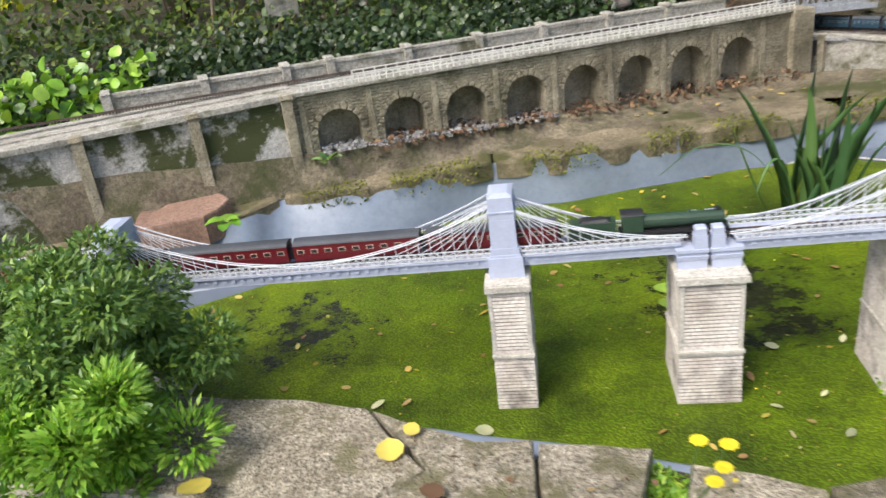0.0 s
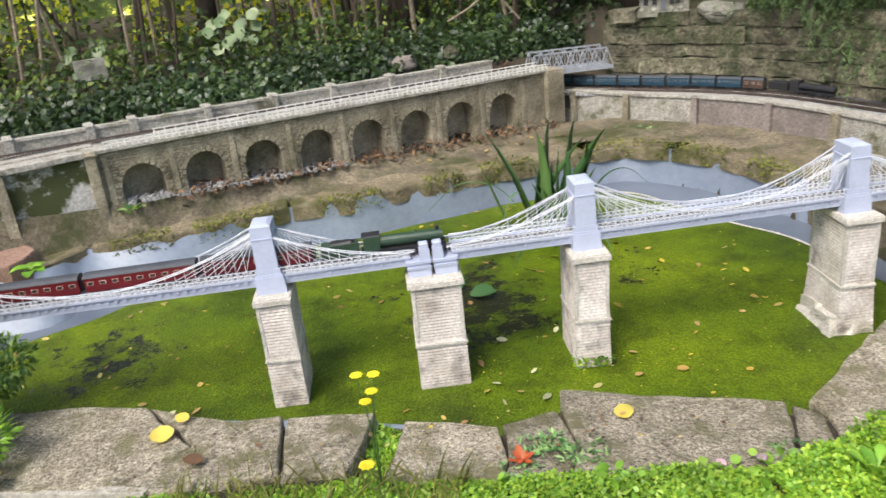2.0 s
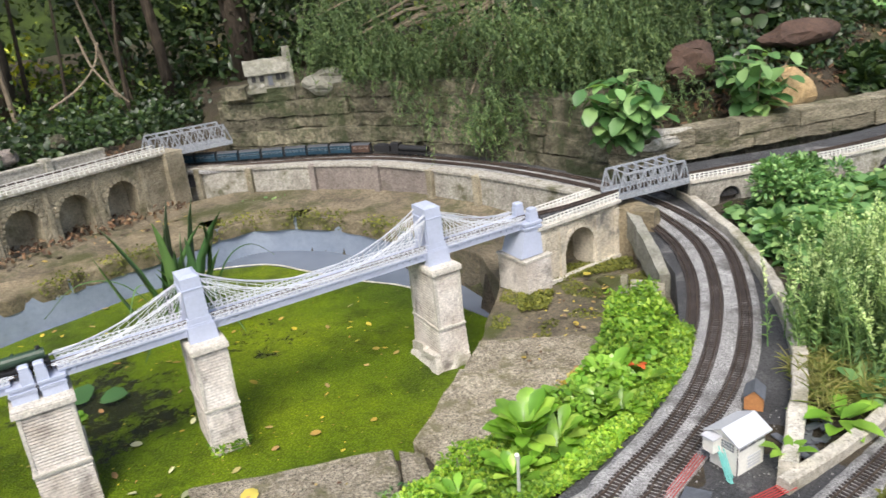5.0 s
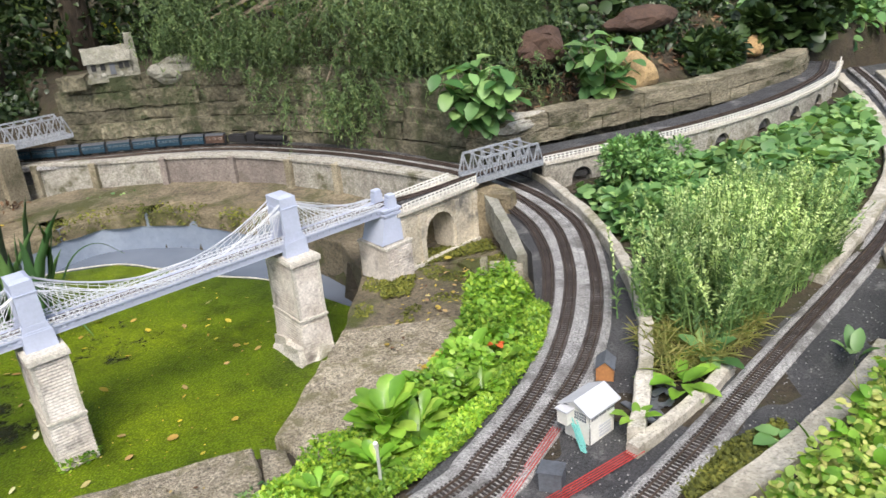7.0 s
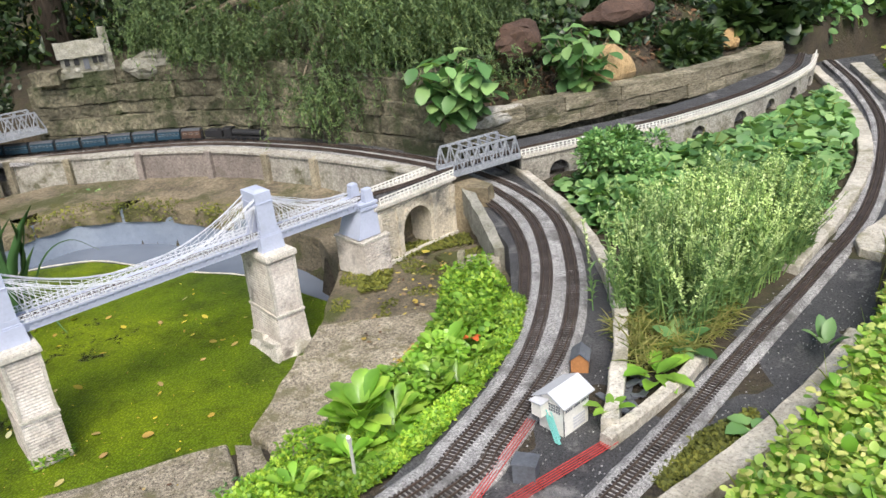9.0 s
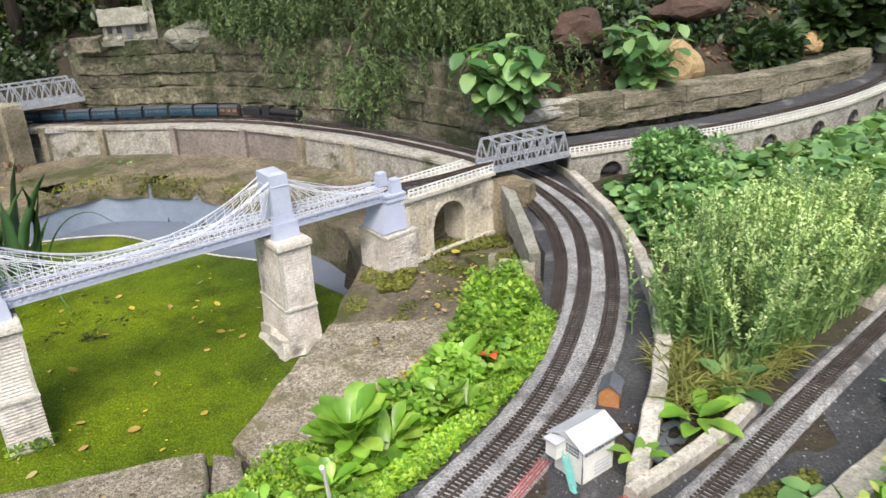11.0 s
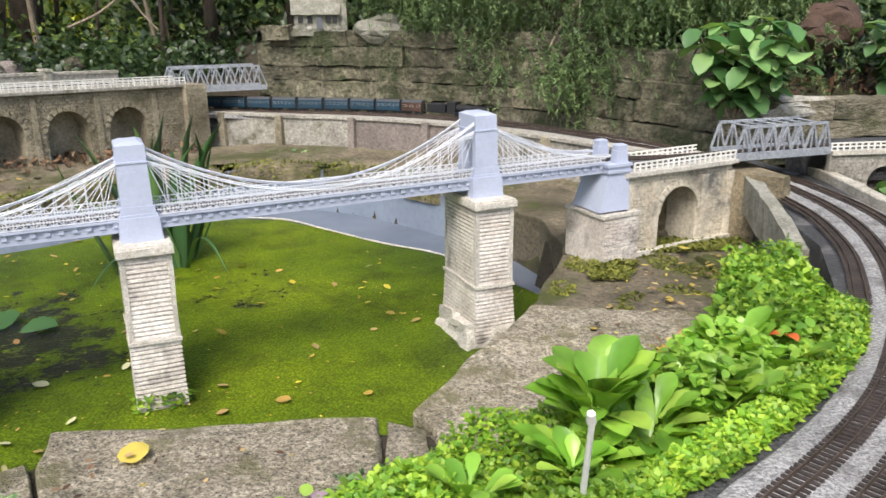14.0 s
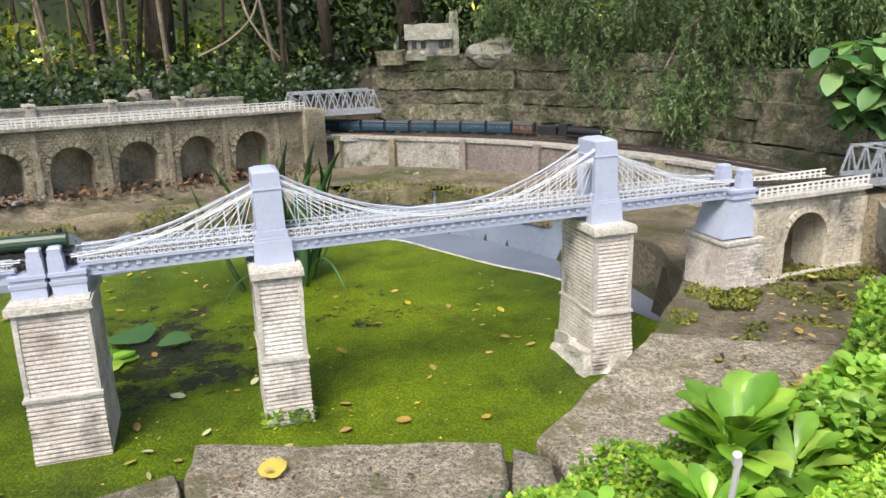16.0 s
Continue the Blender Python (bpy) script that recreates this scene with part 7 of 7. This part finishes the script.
for x in (-0.034, 0.0, 0.034):
    window_on((x, -0.0456, 0.086), 0, 0.030, 0.020, 4, 2)
window_on((-0.054, -0.014, 0.082), 90, 0.042, 0.026, 5, 3)
bm = bmesh.new()
box(bm, (-0.068, 0.026, 0.077), (0.032, 0.034, 0.042))
part("porch", bm, M_WHITE, sb)
bm = bmesh.new()
box(bm, (-0.069, 0.026, 0.100), (0.040, 0.042, 0.004))
part("porch_roof", bm, M_ROOFW, sb)
for y in (-0.004, -0.020):
    bm = bmesh.new()
    tube(bm, [(-0.066, y + 0.01, 0.058), (-0.086, y - 0.038, 0.004)], 0.003, n=4)
    tube(bm, [(-0.066, y + 0.01, 0.076), (-0.086, y - 0.038, 0.022)], 0.0018, n=4)
    part("stair_string", bm, M_TURQ, sb, "turquoise stair side")
for i in range(8):
    k = i / 7
    bm = bmesh.new()
    box(bm, (-0.066 - 0.020 * k, -0.002 - 0.048 * k, 0.057 - 0.052 * k), (0.008, 0.016, 0.0016))
    part("stair_tread", bm, M_TURQ, sb)
for x in (-0.0525, 0.0525):
    bm = bmesh.new()
    box(bm, (x, -0.044, 0.05), (0.002, 0.002, 0.1))
    part("corner_strip", bm, M_BLACK, sb)


for o in sb.children_recursive:
    if o.parent is sb:
        o.matrix_parent_inverse = Matrix.Scale(0.86, 4)


def hut(at, rz, size, wall, roof, label, rise):
    t = thing("hut", at, label, "hut", rz=rz)
    w, d, h = size
    bm = bmesh.new()
    prof = [(-w / 2, 0), (w / 2, 0), (w / 2, h), (0 if rise > 0 else w / 2, h + abs(rise) * (1 if rise > 0 else 0)), (-w / 2, h + (0 if rise > 0 else -rise))]
    prof = [q for i, q in enumerate(prof) if q not in prof[:i]]
    a = [bm.verts.new((x, -d / 2, z)) for x, z in prof]
    b = [bm.verts.new((x, d / 2, z)) for x, z in prof]
    bm.faces.new(a), bm.faces.new(b[::-1])
    for i in range(len(prof)):
        j = (i + 1) % len(prof)
        bm.faces.new((a[i], b[i], b[j], a[j]))
    part("wall", bm, wall, t)
    tops = [prof[i:i + 2] for i in range(2, len(prof) - 1)]
    for (xa, za), (xb, zb) in tops:
        bm = bmesh.new()
        for y0 in (-1,):
            v = [bm.verts.new(q) for q in ((xa * 1.12, -d / 2 - 0.003, za + 0.001), (xb * 1.12, -d / 2 - 0.003, zb + 0.001), (xb * 1.12, d / 2 + 0.003, zb + 0.001), (xa * 1.12, d / 2 + 0.003, za + 0.001))]
            u = [bm.verts.new(q.co + Vector((0, 0, 0.003))) for q in v]
            bm.faces.new(u), bm.faces.new(v[::-1])
            for i in range(4):
                bm.faces.new((v[i], v[(i + 1) % 4], u[(i + 1) % 4], u[i]))
        part("roof", bm, roof, t)


hut((1.935, 0.655, 0.302), -52, (0.046, 0.060, 0.034), M_ORANGE, M_SLATE, "small orange-brown model hut with a slate roof", 0.022)
hut((1.52, 0.437, 0.302), 35, (0.050, 0.050, 0.040), M_SLATE, M_SLATE, "small dark grey model hut in the yard", -0.008)
for pa, pb, n in (((1.38, 0.455), (1.665, 0.572), 4), ((1.42, 0.40), (1.745, 0.385), 5)):
    t = thing("point_rods", (*pa, 0.302), "bundle of red painted model rods on low brackets in the yard", "rods", "red rods")
    d = (Vector(pb) - Vector(pa)).normalized()
    side = Vector((-d.y, d.x))
    for k in range(n):
        o = side * 0.0066 * (k - n / 2)
        bm = bmesh.new()
        tube(bm, [(pa[0] + o.x, pa[1] + o.y, 0.312), (pb[0] + o.x, pb[1] + o.y, 0.312)], 0.0014, n=5)
        part("rod_bar", bm, M_RED, t, world=True)
    for k in range(5):
        q = Vector(pa).lerp(Vector(pb), (k + 0.5) / 5)
        bm = bmesh.new()
        box(bm, (q.x, q.y, 0.304), (0.004, 0.026, 0.008), math.degrees(math.atan2(d.y, d.x)))
        part("bracket", bm, M_BLACK, t, world=True)
RR = random.Random(21)
for i in range(16):
    bm = bmesh.new()
    box(bm, (1.90 + RR.uniform(-0.06, 0.10), 0.475 + RR.uniform(-0.035, 0.045), 0.306 + RR.uniform(0, 0.012)), (RR.uniform(0.02, 0.05), RR.uniform(0.012, 0.03), 0.004), RR.uniform(0, 180))
    rough(bm, 0.004, 40, i)
    solid("slate_piece", bm, M_SLATE, "broken dark slate piece between the kerbs", "slate", "slate pieces")

# stones beside the abutment
bm = bmesh.new()
prism(bm, [(2.535, 1.90), (2.60, 1.76), (2.66, 1.80), (2.68, 2.06), (2.56, 2.08)], 0.12, 0.385)
rough(bm, 0.012, 12, 3, 4)
solid("stone_block", bm, M_LEDGE, "dark mossy stone block beside the arch", "stone block")
bm = bmesh.new()
sweep(bm, spline([(2.57, 1.87, 0.36), (2.48, 1.67, 0.315), (2.385, 1.465, 0.255)], 0.03), [(0.022, -0.1), (0.022, 0.015), (-0.022, 0.018), (-0.022, -0.1)])
rough(bm, 0.006, 20, 4)
solid("sloping_kerb", bm, M_COTT, "crumbling mossy grey kerb sloping down beside the arch", "kerb", "track kerbs")
bm = bmesh.new()
sweep(bm, spline([(2.385, 1.465, 0.2), (2.30, 1.56, 0.2)], 0.03), [(0.014, -0.05), (0.014, 0.04), (-0.014, 0.04), (-0.014, -0.05)])
rough(bm, 0.004, 20, 5)
solid("low_kerb", bm, M_KERB, "short low concrete kerb on the mossy slab", "kerb", "track kerbs")
bm = bmesh.new()
box(bm, (2.275, 1.565, 0.205), (0.03, 0.022, 0.12), 40)
rough(bm, 0.003, 30, 6, 2)
solid("stone_stump", bm, M_KERB, "small upright pale stone stump on the mossy slab", "stone post")

# the stone cottage ornament
cot = thing("cottage_ornament", (1.82, 4.40, 0.745), "grey cast-stone cottage ornament on the rock wall", "garden ornament", rz=-14)
bm = bmesh.new()
box(bm, (0, 0, 0.015), (0.30, 0.17, 0.03))
rough(bm, 0.008, 20, 1, 4)
part("base", bm, M_COTT, cot)
bm = bmesh.new()
box(bm, (-0.01, 0.01, 0.075), (0.24, 0.12, 0.09))
rough(bm, 0.003, 40, 2, 4)
part("wall", bm, M_COTT, cot)
bm = bmesh.new()
prof = [(-0.082, 0.11), (0.082, 0.11), (0.070, 0.135), (0.012, 0.195), (-0.012, 0.195), (-0.070, 0.135)]
a = [bm.verts.new((-0.145, y + 0.01, z)) for y, z in prof]
b = [bm.verts.new((0.115, y + 0.01, z)) for y, z in prof]
bm.faces.new(a), bm.faces.new(b[::-1])
for i in range(6):
    bm.faces.new((a[i], b[i], b[(i + 1) % 6], a[(i + 1) % 6]))
rough(bm, 0.008, 22, 3, 5)
part("roof", bm, M_COTT, cot)
bm = bmesh.new()
box(bm, (0.128, 0.0, 0.125), (0.055, 0.075, 0.20), top=0.85)
box(bm, (0.128, 0.0, 0.235), (0.046, 0.055, 0.04))
rough(bm, 0.006, 30, 4, 4)
part("chimney", bm, M_COTT, cot)
for x in (-0.095, -0.045, 0.055, 0.088):
    bm = bmesh.new()
    box(bm, (x, -0.052, 0.085), (0.026, 0.006, 0.036))
    part("window", bm, M_BLACK, cot, "dark recessed window")
bm = bmesh.new()
box(bm, (0.006, -0.053, 0.068), (0.03, 0.006, 0.062))
part("door", bm, M_SLATE, cot, "dark recessed door")
for x in (-0.12, 0.05, 0.1, -0.05):
    bm = bmesh.new()
    bmesh.ops.create_icosphere(bm, subdivisions=2, radius=0.02, matrix=pose(x, -0.07, 0.035))
    rough(bm, 0.006, 50, x)
    part("stone_shrub", bm, M_COTT, cot)

# ---- fallen leaves and litter ----
def leaf_at(x, y, z, size, material, label, group, round_=True, tilt=0.15):
    a = NR.uniform(0, 6.28)
    me = leaf_mesh("fallen_leaf", np.zeros((1, 3)), np.array([[math.cos(a), math.sin(a), 0.05]]), np.array([[NR.normal() * tilt, NR.normal() * tilt, 1.0]]), np.array([size]), np.array([size * (0.85 if material is L_YELLEAF else NR.uniform(0.3, 0.8))]), material, ROUND if round_ else OVAL, -0.12, 0.12)
    ob = tagged(new("fallen_leaf", me), label, "leaf", group)
    ob.matrix_basis = pose(x, y, z)


for x, y, z, s in ((-0.40, 1.21, 0.262, 0.062), (-0.36, 1.30, 0.262, 0.038), (0.735, 1.16, 0.217, 0.05), (-0.80, 1.12, 0.285, 0.07), (-0.05, 1.50, 0.004, 0.045), (2.0, 1.5, 0.172, 0.03), (1.72, 1.42, 0.18, 0.024)):
    leaf_at(x, y, z, s, L_YELLEAF if s > 0.03 else L_FALLEN, "single yellow fallen leaf on the paving", "fallen leaves")
for x, y in scatter(ALGAE, 190, NR):
    if y > 1.45 and not any(abs(x - q[0]) < 0.1 and abs(y - axis_y(q[0])) < 0.12 for q in PIERS):
        leaf_at(x, y, 0.005, NR.uniform(0.014, 0.042), L_FALLEN, "fallen leaf floating on the duckweed", "leaves on the pond", NR.random() < 0.5)
for x, y in scatter([(-1.2, 2.95), (-0.4, 3.38), (0.6, 3.7), (1.3, 3.9), (1.2, 4.15), (0.4, 3.75), (-0.5, 3.3)], 60, NR):
    leaf_at(x, y, np.interp(x, [-1.2, -0.4, 0.6, 1.3], [0.30, 0.235, 0.205, 0.185]), NR.uniform(0.02, 0.04), L_LITTER if NR.random() < 0.6 else L_FALLEN, "dry fallen leaf on the ledge", "leaves on the ledge")
for x, y in scatter([(1.62, 1.30), (1.95, 1.42), (2.25, 1.55), (2.38, 1.74), (2.0, 1.85), (1.85, 1.6)], 70, NR):
    leaf_at(x, y, 0.182, NR.uniform(0.008, 0.022), L_LITTER if NR.random() < 0.45 else L_FALLEN, "small dry leaf fragment on the damp slab", "leaf fragments on the slabs")
for x, y in scatter([(-0.55, 1.12), (0.05, 1.08), (0.62, 1.06), (1.0, 1.04), (1.1, 1.12), (0.6, 1.2), (-0.5, 1.28)], 45, NR):
    leaf_at(x, y, np.interp(x, [-0.5, 0.3, 1.1], [0.262, 0.235, 0.215]), NR.uniform(0.006, 0.016), L_LITTER if NR.random() < 0.6 else L_FALLEN, "tiny dry leaf fragment on the paving", "leaf fragments on the slabs")
# flat pale leaf shapes where whitish spots lie on the weed
for x, y, size in ((0.62, 1.62, 0.05), (0.53, 1.98, 0.04), (0.70, 2.0, 0.035), (0.45, 1.72, 0.035), (0.58, 1.75, 0.03), (-0.25, 1.62, 0.05), (-0.60, 1.72, 0.045)):
    leaf_at(x, y, 0.006, size, L_PALE_SPOT, "pale yellowish leaf-shaped spot on the duckweed", "leaves on the pond")
leaf_at(2.30, 1.82, 0.19, 0.05, L_FALLEN, "large curled brown leaf before the arch", "fallen leaves")
leaf_at(-0.28, 1.12, 0.26, 0.05, L_LITTER, "brown fallen leaf on the paving", "fallen leaves")
n = 800
s, o = NR.uniform(0.3, 2.6, n), NR.uniform(-0.10, 0.10, n)
pts = np.stack([-1.146 + ca * s - sa * o, 2.992 + sa * s + ca * o, np.interp(s, [0, 0.9, 2.5], [0.345, 0.285, 0.205]) + 0.03 * NR.random(n)], 1)
bank("arch_litter", pts, 0.03, 0.5, L_LITTER, OVAL, "brown leaf litter in and before the arches", "leaf litter")
bm = bmesh.new()
for i in range(360):
    s, o = RR.uniform(0.1, 1.2), RR.uniform(-0.06, 0.09)
    r = RR.uniform(0.006, 0.014)
    box(bm, (-1.146 + ca * s - sa * o, 2.992 + sa * s + ca * o, np.interp(s, [0, 0.9, 2.5], [0.348, 0.288, 0.205]) + RR.uniform(0, 0.012)), (r * 2, r * 1.5, r), RR.uniform(0, 180), 0.7)
solid("slate_chips", bm, M_BALLAST, "grey slate chips in the first arches", "slate chips", kind="stuff")
bm = bmesh.new()
for i in range(2600):
    k = RR.random()
    if i % 2:
        p = TA[int(k * len(TA) * 0.45)]
        q = Vector((p.x + RR.gauss(0.02, 0.03), p.y + RR.gauss(-0.03, 0.03)))
    else:
        q = Vector((RR.uniform(1.1, 3.0), RR.uniform(0.08, 0.62)))
    if inside(YARD, q.x, q.y):
        r = RR.uniform(0.0008, 0.0022)
        box(bm, (q.x, q.y, 0.304), (r * 2, r * 1.6, r * 1.5), RR.uniform(0, 180), 0.7)
solid("yard_grit", bm, M_BALLAST, "pale grit scattered over the cinder yard", "grit", kind="stuff")


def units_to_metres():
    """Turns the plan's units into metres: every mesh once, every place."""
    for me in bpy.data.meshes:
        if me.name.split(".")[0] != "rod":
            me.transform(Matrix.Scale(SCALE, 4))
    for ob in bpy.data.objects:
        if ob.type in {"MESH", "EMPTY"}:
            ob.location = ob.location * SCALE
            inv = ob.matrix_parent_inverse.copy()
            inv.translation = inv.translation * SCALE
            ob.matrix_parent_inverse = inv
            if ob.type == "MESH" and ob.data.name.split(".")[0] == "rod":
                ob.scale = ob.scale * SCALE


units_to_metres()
